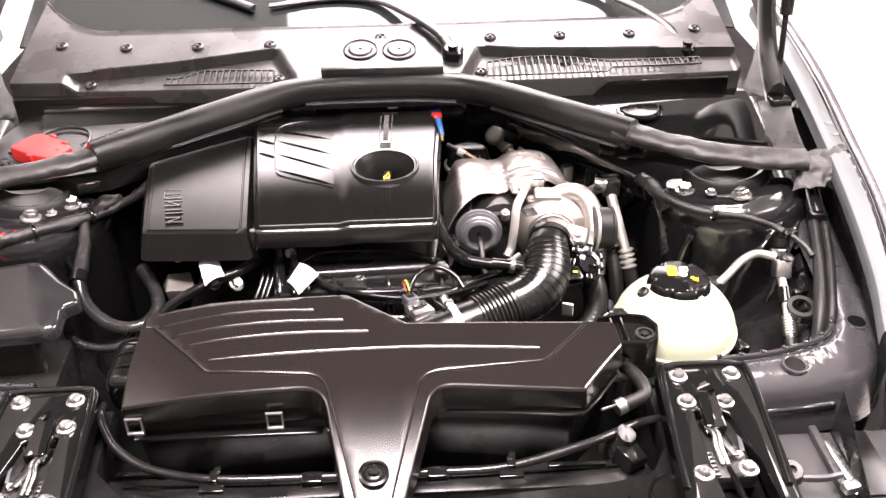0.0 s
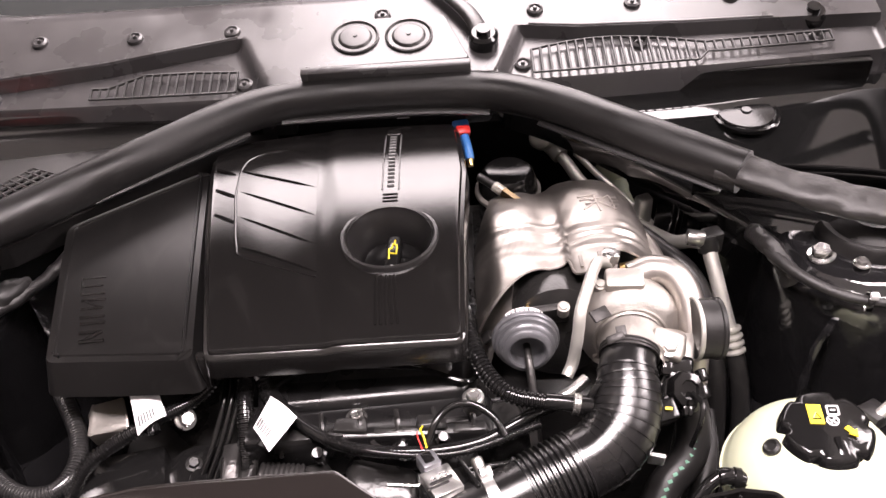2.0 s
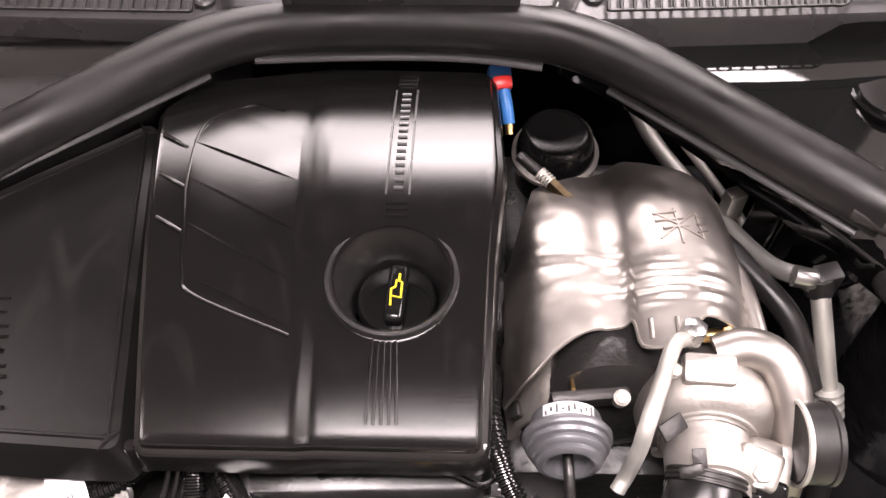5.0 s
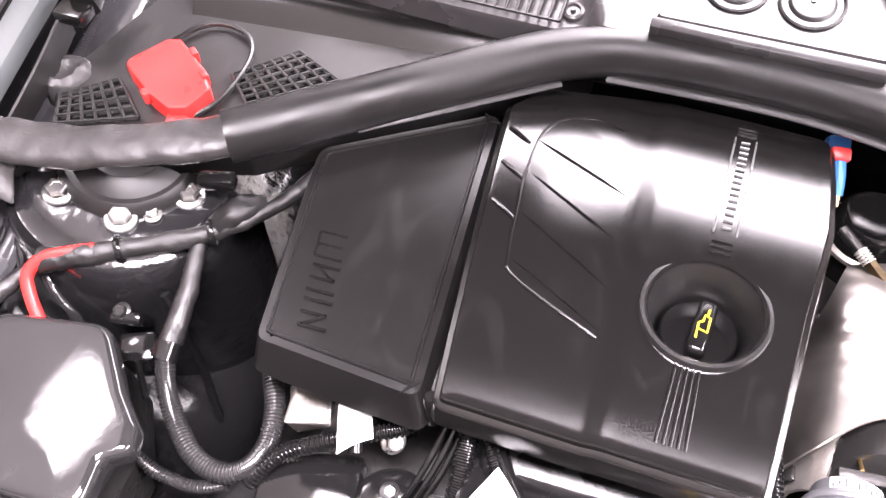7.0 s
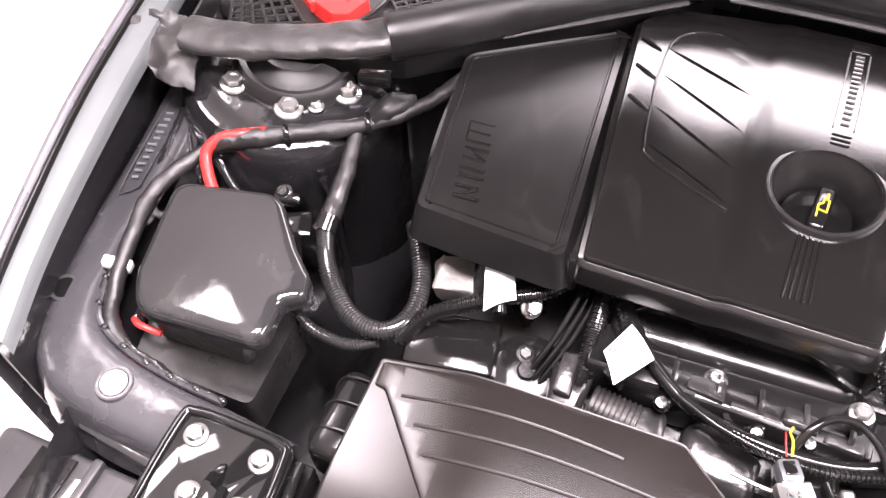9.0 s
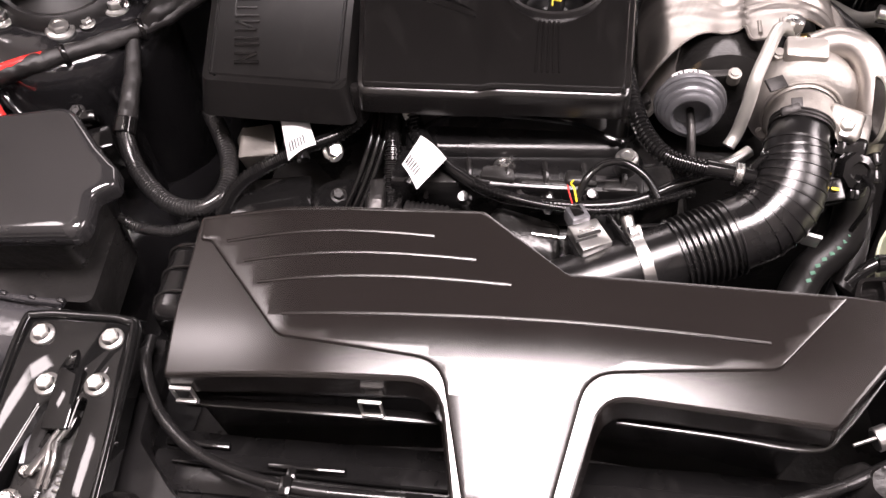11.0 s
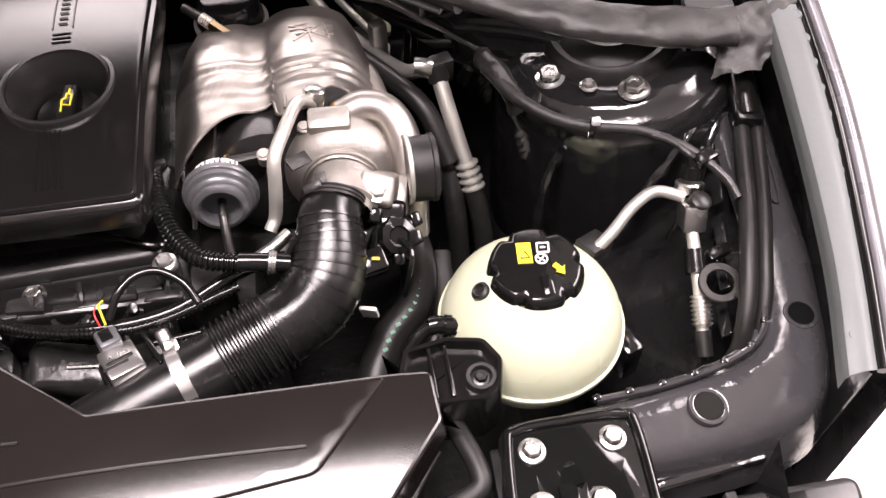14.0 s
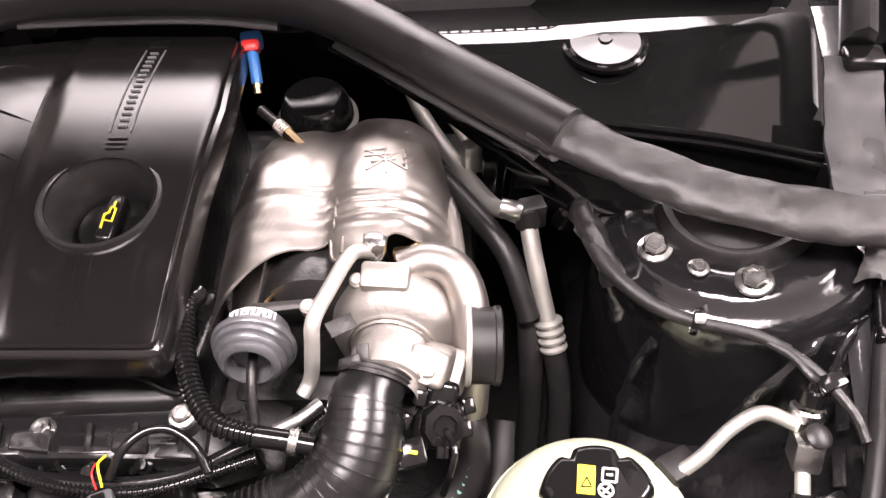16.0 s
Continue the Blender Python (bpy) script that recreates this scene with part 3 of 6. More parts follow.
# ---- cowl panel below the windscreen ----
def cowl():
    def plane(x, y):
        return 0.968 + 0.22 * (y - 1.5) - 0.012 * (x / 0.65) ** 2

    def ramp(v, w):
        v = min(1, max(0, v / w))
        return v * v * (3 - 2 * v)

    def line(x, pts):
        for (a, p), (b, q) in zip(pts, pts[1:]):
            if x <= b:
                return p + (q - p) * max(0, (x - a) / (b - a))
        return pts[-1][1]
    left_step = ((-0.53, 1.522), (-0.36, 1.536), (-0.187, 1.566))
    right_step = ((0.182, 1.556), (0.25, 1.547), (0.40, 1.544), (0.62, 1.548))

    def step_y(x):
        if x <= -0.187:
            return line(x, left_step)
        return line(x, right_step) if x >= 0.182 else 1.566 - 0.010 * (x + 0.187) / 0.369

    def depth(x, y):
        e = 0.40 * (1.566 - y)
        if x < 0:
            return 0.017 * ramp(x + 0.555, 0.03) * ramp(-0.180 + e - x, 0.016)
        return 0.017 * ramp(x - 0.176 + e, 0.016) * ramp(0.655 - x, 0.02)

    def floor_z(x, y):
        return plane(x, y) - (depth(x, y) if y < step_y(x) - 0.002 else 0)
    xs = [-0.645 + 1.29 * k / 430 for k in range(431)]
    front = [1.473 + 0.028 * (x / 0.65) ** 2 for x in xs]
    back = [1.624 + 0.022 * (x / 0.6) ** 2 + 0.10 * (max(0, abs(x) - 0.5) / 0.14) ** 2 for x in xs]
    mid = [step_y(x) for x in xs]
    rows = [[(x, f + 0.003, plane(x, f) - depth(x, f) - 0.06) for x, f in zip(xs, front)], [(x, f, plane(x, f) - depth(x, f) - 0.004) for x, f in zip(xs, front)]]
    for k in range(11):
        ys = [f + 0.003 + (m - 0.006 - f) * k / 10 for f, m in zip(front, mid)]
        rows.append([(x, y, plane(x, y) - depth(x, y)) for x, y in zip(xs, ys)])
    for k in range(14):
        rows.append([(x, m + (b - m) * k / 13, plane(x, m + (b - m) * k / 13)) for x, m, b in zip(xs, mid, back)])
    rows.append([(x, b + 0.004, plane(x, b) + 0.004) for x, b in zip(xs, back)])
    rows.append([(x, b + 0.010, plane(x, b) + 0.002) for x, b in zip(xs, back)])
    t = part("cowl_panel", sheet(rows), COWL, car, "grey-black plastic windscreen cowl panel")
    for x, y in ((-0.578, 1.606), (-0.458, 1.588), (-0.328, 1.580), (-0.198, 1.578), (0.001, 1.588), (0.201, 1.581), (0.329, 1.584), (0.458, 1.588), (0.584, 1.604), (-0.508, 1.508), (-0.178, 1.500), (0.178, 1.503), (0.330, 1.530), (0.56, 1.53)):
        part("clip", lathe([(0.0115, 0), (0.0105, 0.004), (0.0075, 0.0055), (0.006, 0.003), (0.003, 0.003), (0.002, 0.007), (0, 0.007)], (x, y, floor_z(x, y)), (0, -0.2, 1), 16), COWL, t)
    part("front_lip", obox((0.005, 1.481, 0.968), (0.212, 0.012, 0.020), 14, 0, -0.5, 0.002), COWL, t)
    for sx in (-1, 1):
        part("channel_bead", tube([(x, line(x, left_step if sx < 0 else right_step) + 0.003, plane(x, line(x, left_step if sx < 0 else right_step)) + 0.0005) for x in [sx * (0.19 + 0.035 * k) for k in range(10)][::sx]], 0.0022, 8, 3), COWL, t)
    # raised plate with two round caps
    part("cap_plate", shell(rounded([(-0.102, 1.493), (0.112, 1.493), (0.082, 1.579), (-0.044, 1.579)], 0.006), lambda x, y: plane(x, y) + 0.006, ((0, -0.003), (0.002, 0), (0.002, 0)), 0.02), COWL, t)
    for x, y in ((-0.034, 1.543), (0.035, 1.540)):
        part("round_cap", lathe([(0.031, -0.004), (0.031, 0.002), (0.029, 0.003), (0.027, 0.0005), (0.022, 0.0005), (0.020, 0.003), (0.018, 0.0035), (0.003, 0.0035), (0.0025, 0.005), (0, 0.005)], (x, y, plane(x, y) + 0.0065), (0, -0.22, 1), 32), MATTE, t)
    # grille fins standing in the recessed channels
    for x0, x1, n in ((-0.375, -0.187, 18), (0.19, 0.575, 34)):
        tops, lows = [], []
        for i in range(n):
            x = x0 + (x1 - x0) * i / (n - 1)
            y0 = 1.478 + 0.028 * (x / 0.65) ** 2
            if x < 0:
                y1 = y0 + (0.018 if i < 3 else 0.018 + 0.020 * min(1, (i - 2) / 4) - 0.004 * max(0, (i - 12) / 6))
            elif x < 0.40:
                y1 = y0 + 0.030 + 0.022 * math.sin(math.pi * min(1, (x - 0.15) / 0.26))
            else:
                y0, y1 = y0 + 0.012, y0 + 0.030
            za, zb = plane(x, y0) - 0.009, plane(x, y1) - 0.009
            tops.append((x, y1, zb))
            lows.append((x, y0, za))
            part("fin", tube([(x, y0, za), (x, y1, zb)], 0.0018, 6, 2), RUBBER, t)
        part("cross_bar", tube(tops, 0.0018, 6, 2), RUBBER, t)
        part("cross_bar", tube(lows, 0.0016, 6, 2), RUBBER, t)
    return t


cowl()
rows = []
for k in range(9):
    f = k / 8
    rows.append([(x * (1 - 0.10 * f), 1.655 + 0.045 * (x / 0.65) ** 2 + 0.60 * f, 0.980 + 0.353 * f - 0.03 * (x / 0.65) ** 2) for x in [-0.70 + 1.4 * j / 10 for j in range(11)]])
solid("windscreen", sheet(rows, 0.005), GLASS, "dark windscreen glass mirroring the bright ceiling", "windscreen", kind="structure")


def wiper(pts, blade, name_label):
    t = thing("windscreen_wiper", pts[0], name_label, "wiper", "windscreen wipers")
    part("arm", tube(pts, 0.010, 12, 8, flat=0.6, fn=lambda s: 1.25 - 0.6 * s), MATTE, t)
    x, y, z = pts[0]
    part("pivot_nut", lathe([(0.019, -0.01), (0.019, 0.006), (0.015, 0.010), (0.009, 0.010), (0.009, 0.016), (0, 0.016)], (x, y, z), (0, -0.2, 1), 24), GLOSS, t)
    part("blade", tube(blade, 0.009, 10, 6, flat=0.8), MATTE, t)
    part("rubber_edge", tube([(a, b + 0.004, c - 0.010) for a, b, c in blade], 0.003, 6, 6), RUBBER, t)


wiper([(0.130, 1.524, 0.982), (0.110, 1.570, 0.998), (0.060, 1.640, 1.010), (-0.005, 1.700, 1.020), (-0.09, 1.715, 1.022), (-0.21, 1.705, 1.014)], [(-0.24, 1.70, 1.012), (-0.40, 1.785, 1.05), (-0.58, 1.92, 1.12)], "black wiper arm lying on the windscreen foot")
wiper([(0.56, 1.56, 0.962), (0.53, 1.63, 0.985), (0.47, 1.70, 1.005), (0.40, 1.735, 1.018), (0.2, 1.75, 1.024)], [(-0.20, 1.755, 1.022), (0.1, 1.765, 1.03), (0.42, 1.775, 1.03)], "black wiper with its blade across the windscreen")

# ---- trays between seal and cowl ----
tr = thing("cowl_tray", (0.43, 1.38, 0.86), "glossy black cowl tray with a round plug", "tray")
part("plate", shell(rounded([(0.13, 1.490), (0.655, 1.495), (0.664, 1.33), (0.630, 1.205), (0.43, 1.262), (0.30, 1.37)], 0.012), lambda x, y: 0.910 - 0.32 * soft(1.435 + 0.14 * soft(x - 0.38, 0.02) - y, 0.006), ((0, -0.003), (0.003, 0)), 0.03, 0, steps_between(0.13, 0.66, 0.03), steps_between(1.21, 1.49, 0.008)), TRAY, tr)
part("plug", lathe([(0.042, 0.900), (0.042, 0.9045), (0.039, 0.906), (0.036, 0.903), (0.034, 0.9065), (0.007, 0.9075), (0.006, 0.9095), (0, 0.9095)], (0.449, 1.432, 0.001), seg=40), GLOSS, tr)
rail = [(0.36, 1.322), (0.40, 1.317), (0.46, 1.308), (0.54, 1.292), (0.618, 1.268)]
part("edge_rail", tube([(x, y, 0.915) for x, y in rail], 0.0026, 8, 6), GLOSS, tr)
part("edge_rail", tube([(x, y - 0.008, 0.912) for x, y in rail], 0.0018, 8, 6), GLOSS, tr)
part("edge_wall", sheet([[(x, y, z) for x, y in rail] for z in (0.915, 0.82)], 0.002), TRAY, tr)
part("rear_wall", box(0.10, 0.62, 1.484, 1.50, 0.88, 0.936, 0.003), PLASTIC, tr)

tl = thing("cabin_filter_housing", (-0.46, 1.36, 0.86), "matte black cabin filter housing with grilles", "filter housing")
part("plate", shell(rounded([(-0.62, 1.495), (-0.13, 1.490), (-0.28, 1.385), (-0.43, 1.272), (-0.62, 1.222), (-0.668, 1.30)], 0.012), lambda x, y: 0.902, ((0, -0.004), (0.004, 0)), 0.03), MATTE, tl)
part("rear_wall", box(-0.64, -0.12, 1.484, 1.50, 0.88, 0.934, 0.003), MATTE, tl)
part("rear_bulge", fine_sheet([[(-0.58, 1.43, 0.90), (-0.38, 1.445, 0.90), (-0.16, 1.462, 0.90)], [(-0.58, 1.455, 0.921), (-0.38, 1.470, 0.918), (-0.16, 1.482, 0.916)], [(-0.58, 1.488, 0.924), (-0.38, 1.49, 0.921), (-0.16, 1.492, 0.918)]], 6, 5), PLASTIC, tl)
part("raised_frame", tube([(-0.600, 1.335, 0.907), (-0.555, 1.412, 0.908), (-0.510, 1.418, 0.908), (-0.484, 1.385, 0.908), (-0.488, 1.318, 0.907), (-0.525, 1.272, 0.903)], 0.0028, 8, 6), MATTE, tl)
for quad, n, m in ((((-0.628, 1.243), (-0.552, 1.276), (-0.600, 1.318), (-0.645, 1.280)), 6, 4), (((-0.452, 1.318), (-0.372, 1.378), (-0.440, 1.410), (-0.492, 1.358)), 7, 6)):
    a, b, c, d = (Vector((*q, 0.9075)) for q in quad)
    part("grille_well", sheet([[a - Vector((0, 0, 0.004)), b - Vector((0, 0, 0.004))], [d - Vector((0, 0, 0.004)), c - Vector((0, 0, 0.004))]]), TRAY, tl)
    for i in range(n + 1):
        part("slat", tube([a.lerp(b, i / n), d.lerp(c, i / n)], 0.0018, 6, 2), MATTE, tl)
    for i in range(m + 1):
        part("slat", tube([a.lerp(d, i / m), b.lerp(c, i / m)], 0.0018, 6, 2), MATTE, tl)

rc = thing("jump_start_cap", (-0.545, 1.325, 0.895), "bright red plastic cover of the positive terminal", "terminal cover")
part("cover", shell(rounded([(-0.597, 1.328), (-0.570, 1.372), (-0.556, 1.376), (-0.512, 1.345), (-0.492, 1.320), (-0.502, 1.290), (-0.520, 1.284), (-0.548, 1.296)], [0.012, 0.010, 0.005, 0.004, 0.005, 0.008, 0.006, 0.004]), lambda x, y: 0.922, ((0, -0.004), (0.0014, -0.0006), (0.0012, 0.0), (0.0014, 0.0)), 0.022), RED, rc)
for q in ((-0.534, 1.362), (-0.508, 1.336), (-0.552, 1.296)):
    part("notch_rib", obox((*q, 0.917), (0.012, 0.007, 0.014), 0, 0, -38, 0.002), RED, rc)
part("latch", obox((-0.513, 1.285, 0.907), (0.022, 0.012, 0.01), 0, 0, 20, 0.003), RED, rc)

dc = thing("washer_filler", (-0.662, 1.318, 0.86), "black wrapped filler cap at the wing", "cap")
part("cap", crumple(lathe([(0.027, 0.88), (0.027, 0.902), (0.023, 0.908), (0.016, 0.910), (0.012, 0.904), (0, 0.904)], (-0.661, 1.310, 0), seg=40), 0.004, 60), SOFTRUB, dc)

# ---- open bonnet, its hinges and stays ----
def bonnet(off, w, f0, f1, n):
    rows = []
    for k in range(n + 1):
        f = f0 + (f1 - f0) * k / n
        y, z = 1.565 - 0.54 * f + 0.05 * math.sin(math.pi * f), 1.195 + 0.84 * f
        rows.append([(x * (1 - 0.10 * f * f), y - 0.92 * off + 0.03 * (x / 0.7) ** 2, z - 0.38 * off) for x in [w * (-1 + j / 8) for j in range(17)]])
    return rows


part("bonnet", sheet(bonnet(0.0, 0.74, 0, 1, 20), 0.003), GREY, car, "raised dark grey bonnet")
part("bonnet_frame", sheet(bonnet(0.022, 0.70, 0.01, 0.97, 16), 0.004), RAIL, car, "painted inner frame of the bonnet")
part("bonnet_liner", crumple(sheet(bonnet(0.034, 0.60, 0.06, 0.90, 24), 0.008), 0.003, 14), FELT, car, "black felt liner under the bonnet")
for s in (-1, 1):
    h = car
    if s > 0:
        part("hinge_plate", crumple(fine_sheet([[(s * 0.608, 1.20, 0.925), (s * 0.655, 1.20, 0.925)], [(s * 0.615, 1.28, 0.935), (s * 0.665, 1.28, 0.935)], [(s * 0.63, 1.36, 0.945), (s * 0.68, 1.36, 0.945)]], 6, 9, 0.004), 0.0022, 60), HOUSING, h)
    part("hinge_fold", fine_sheet([[(s * 0.655, 1.20, 0.925), (s * 0.657, 1.20, 0.895)], [(s * 0.665, 1.28, 0.935), (s * 0.667, 1.28, 0.90)], [(s * 0.68, 1.36, 0.945), (s * 0.682, 1.36, 0.91)]], 3, 5, 0.003), MATTE, h)
    part("hinge_arm", tube([(s * 0.66, 1.37, 0.95), (s * 0.675, 1.48, 1.00), (s * 0.68, 1.54, 1.09), (s * 0.68, 1.56, 1.20)], 0.014, 8, 6, flat=2.2), MATTE, h)
    part("gas_strut", tube([(s * 0.668, 1.385, 0.94), (s * 0.685, 1.45, 1.06)], 0.005, 10, 4), GLOSS, h)
    part("strut_tube", tube([(s * 0.685, 1.45, 1.06), (s * 0.69, 1.50, 1.36)], 0.011, 12, 4), PAINT, h)
    part("strut_foot", obox((s * 0.662, 1.355, 0.945), (0.035, 0.025, 0.016), 0, 0, 0, 0.004), PLASTIC, h)
    part("a_post", fine_sheet([[(s * 0.70, 1.42, 0.90), (s * 0.735, 1.42, 0.93)], [(s * 0.71, 1.60, 0.98), (s * 0.75, 1.62, 0.985)], [(s * 0.69, 1.9, 1.12), (s * 0.74, 1.9, 1.10)]], 3, 6), PAINT, h)

# ---- engine ----
def cover_height(x, y):
    z = 0.926 - (0.43 if y < 1.305 else 1.07) * (y - 1.305) ** 2
    line = -0.057 - 0.016 * (y - 1.175) / 0.26
    k = min(1, max(0, (x - line) / 0.006))
    return z - 0.0035 + 0.0035 * k * k * (3 - 2 * k)


def engine_cover():
    t = thing("engine_cover", (-0.1, 1.25, 0.80), "satin black plastic engine cover with moulded ribs", "engine cover")
    out = rounded([(-0.176, 1.084), (0.084, 1.083), (0.090, 1.24), (0.097, 1.33), (0.091, 1.46), (-0.08, 1.468), (-0.185, 1.445), (-0.214, 1.40)], [0.012, 0.014, 0, 0, 0.02, 0, 0.03, 0.02], 5)
    part("main_shell", shell(out, cover_height, ((0, -0.0085), (0.0012, -0.0064), (0.0042, -0.0050), (0.0009, -0.0006), (0.0011, 0.0004), (0.0016, 0.0)), 0.021, 0.003,
                             steps_between(-0.216, 0.096, 0.008), steps_between(1.084, 1.467, 0.008), (0.0085, 1.222, 0.0455)), PLASTIC, t)
    side = rounded([(-0.337, 1.096), (-0.187, 1.088), (-0.219, 1.404), (-0.371, 1.303)], [0.012, 0.012, 0.012, 0.02], 5)
    part("side_shell", shell(side, lambda x, y: 0.894 + 0.004 * math.sin(math.pi * (y - 1.09) / 0.34), ((0, -0.004), (0.0012, -0.0012), (0.0065, -0.0006), (0.001, 0.0016), (0.0016, 0.0016), (0.001, 0.0)), 0.034, 0.013,
                             steps_between(-0.371, -0.186, 0.01), steps_between(1.09, 1.404, 0.01)), SIDE, t)
    part("groove_floor", obox((-0.199, 1.25, 0.868), (0.03, 0.32, 0.006), 0, 0, 6.5, 0.002), MATTE, t)
    part("groove_pin", lathe([(0.006, 0.85), (0.006, 0.893), (0.004, 0.896), (0, 0.896)], (-0.1795, 1.093, 0), seg=16), PLASTIC, t)
    # filler funnel
    part("filler_funnel", lathe([(0.0530, 0.908), (0.0530, 0.9228), (0.0520, 0.9246), (0.0490, 0.9250), (0.0470, 0.9225), (0.0390, 0.900), (0.0360, 0.888), (0.0355, 0.85)], (0.0085, 1.222, 0), (0, 0, 1), 48), MATTE, t)
    # louvers
    edges = [((-0.150, 1.402), (-0.077, 1.356)), ((-0.172, 1.358), (-0.075, 1.314)), ((-0.166, 1.316), (-0.073, 1.265)), ((-0.162, 1.272), (-0.070, 1.219)), ((-0.153, 1.223), (-0.067, 1.180))]
    for (a, b), (c, d) in zip(edges, edges[1:]):
        rows = []
        for k in range(7):
            f = k / 6
            p = [(a[0] + (c[0] - a[0]) * f, a[1] + (c[1] - a[1]) * f), (b[0] + (d[0] - b[0]) * f, b[1] + (d[1] - b[1]) * f)]
            rows.append([(p[0][0] + (p[1][0] - p[0][0]) * g, p[0][1] + (p[1][1] - p[0][1]) * g) for g in [i / 8 for i in range(9)]])
        rws = [[(x, y, cover_height(x, y) + 0.0004 + 0.0022 * (j / 6) * min(1, i / 1.5) * min(1, (8 - i) / 2)) for i, (x, y) in enumerate(r)] for j, r in enumerate(rows)]
        rws.append([(x, y, cover_height(x, y) - 0.001) for x, y, _ in rws[-1]])
        part("louver", sheet(rws), PLASTIC, t)
    # raised frame round the louvers and the short slots beside it
    frame_line = [(-0.098, 1.398), (-0.132, 1.406), (-0.166, 1.378), (-0.169, 1.316), (-0.164, 1.272), (-0.157, 1.225), (-0.145, 1.206), (-0.068, 1.174)]
    part("louver_frame", tube([(x, y, cover_height(x, y) + 0.0002) for x, y in frame_line], 0.0014, 8, 8), PLASTIC, t)
    for x, y in ((-0.186, 1.355), (-0.180, 1.311), (-0.175, 1.267)):
        part("short_slot", tube([(x - 0.013, y + 0.010, cover_height(x, y)), (x, y + 0.002, cover_height(x, y) + 0.001), (x + 0.010, y - 0.004, cover_height(x, y))], 0.0018, 8, 4), PLASTIC, t)
    for i in range(5):
        x0, x1 = -0.004 + 0.0045 * i, -0.005 + 0.0056 * i
        part("rib", tube([(x0, 1.172, cover_height(x0, 1.172)), ((x0 + x1) / 2, 1.14, cover_height(x1, 1.14)), (x1, 1.106, cover_height(x1, 1.106))], 0.0013, 6, 4), PLASTIC, t)
    # moulded strip: two bright lines, end bars and a row of small marks
    def strip(u, v):
        x, y = -0.0005 + 0.019 * u + 0.0015 * v, 1.278 + 0.165 * v
        return x, y, cover_height(x, y) + 0.0006
    for u in (0.0, 1.0):
        part("strip_line", tube([strip(u, 0.12 + 0.76 * k / 5) for k in range(6)], 0.0009, 6, 3), PRINT, t)
    for v in (0.0, 0.035, 0.07, 0.93, 0.965, 1.0):
        part("strip_bar", tube([strip(0.05, v), strip(0.95, v)], 0.0012, 6, 2), PLASTIC, t)
    for k in range(15):
        v = 0.16 + 0.68 * k / 14
        part("mark", tube([strip(0.3, v), strip(0.72, v)], 0.0015, 6, 2), PRINT, t)
    # three plain raised outlines moulded in the side shell
    for k in range(3):
        x0, y0 = -0.3275 + 0.0075 * k, 1.212 - 0.034 * k

        def at(u, v):
            return x0 + 0.0255 * u + 0.005 * v, y0 + 0.001 * u - 0.025 * v, 0.8968
        for a, b in (((0, 0), (1, 0)), ((0, 1), (1, 1)), ((0, 0.5), (0.9, 0.5)), (((0, 0), (0, 1)) if k == 0 else ((0.9, 0.5), (0.1, 1) if k == 2 else (0.1, 0)))):
            part("moulded_bar", tube([at(*a), at(*b)], 0.0018, 6, 2), PLASTIC, t)


engine_cover()


def oil_cap():
    t = thing("oil_filler_cap", (0.010, 1.223, 0.85), "black oil filler cap with a yellow oil can mark", "cap")
    part("body", lathe([(0.033, 0.86), (0.033, 0.882), (0.031, 0.886), (0.028, 0.887), (0, 0.889)], (0.0095, 1.223, 0), seg=36), GLOSS, t)
    part("grip", obox((0.0105, 1.221, 0.894), (0.016, 0.052, 0.018), 0, 0, -4, 0.005, 3), GLOSS, t)
    mark = [(0.0065, 1.207), (0.0065, 1.216), (0.0145, 1.214), (0.0150, 1.228), (0.0105, 1.230), (0.0100, 1.224), (0.0065, 1.222), (0.0065, 1.216)]
    part("mark", tube([(x, y, 0.9036) for x, y in mark], 0.0010, 6, 1, raw=True), YELLOW, t)
    part("mark", tube([(0.0125, 1.229, 0.9036), (0.0130, 1.236, 0.9036)], 0.0010, 6, 2), YELLOW, t)


oil_cap()


# ---- air filter housing ----
def lid_height(x, y):
    z = 0.863 - 0.048 * soft(x - 0.06, 0.03) + 0.055 * soft(y - 0.87, 0.012) - 0.12 * soft(-0.20 - x, 0.02)
    d = soft(0.85 - y, 0.01)
    return z - 0.085 * d - 0.95 * d * d + 0.75 * max(0, d - 0.055) ** 2


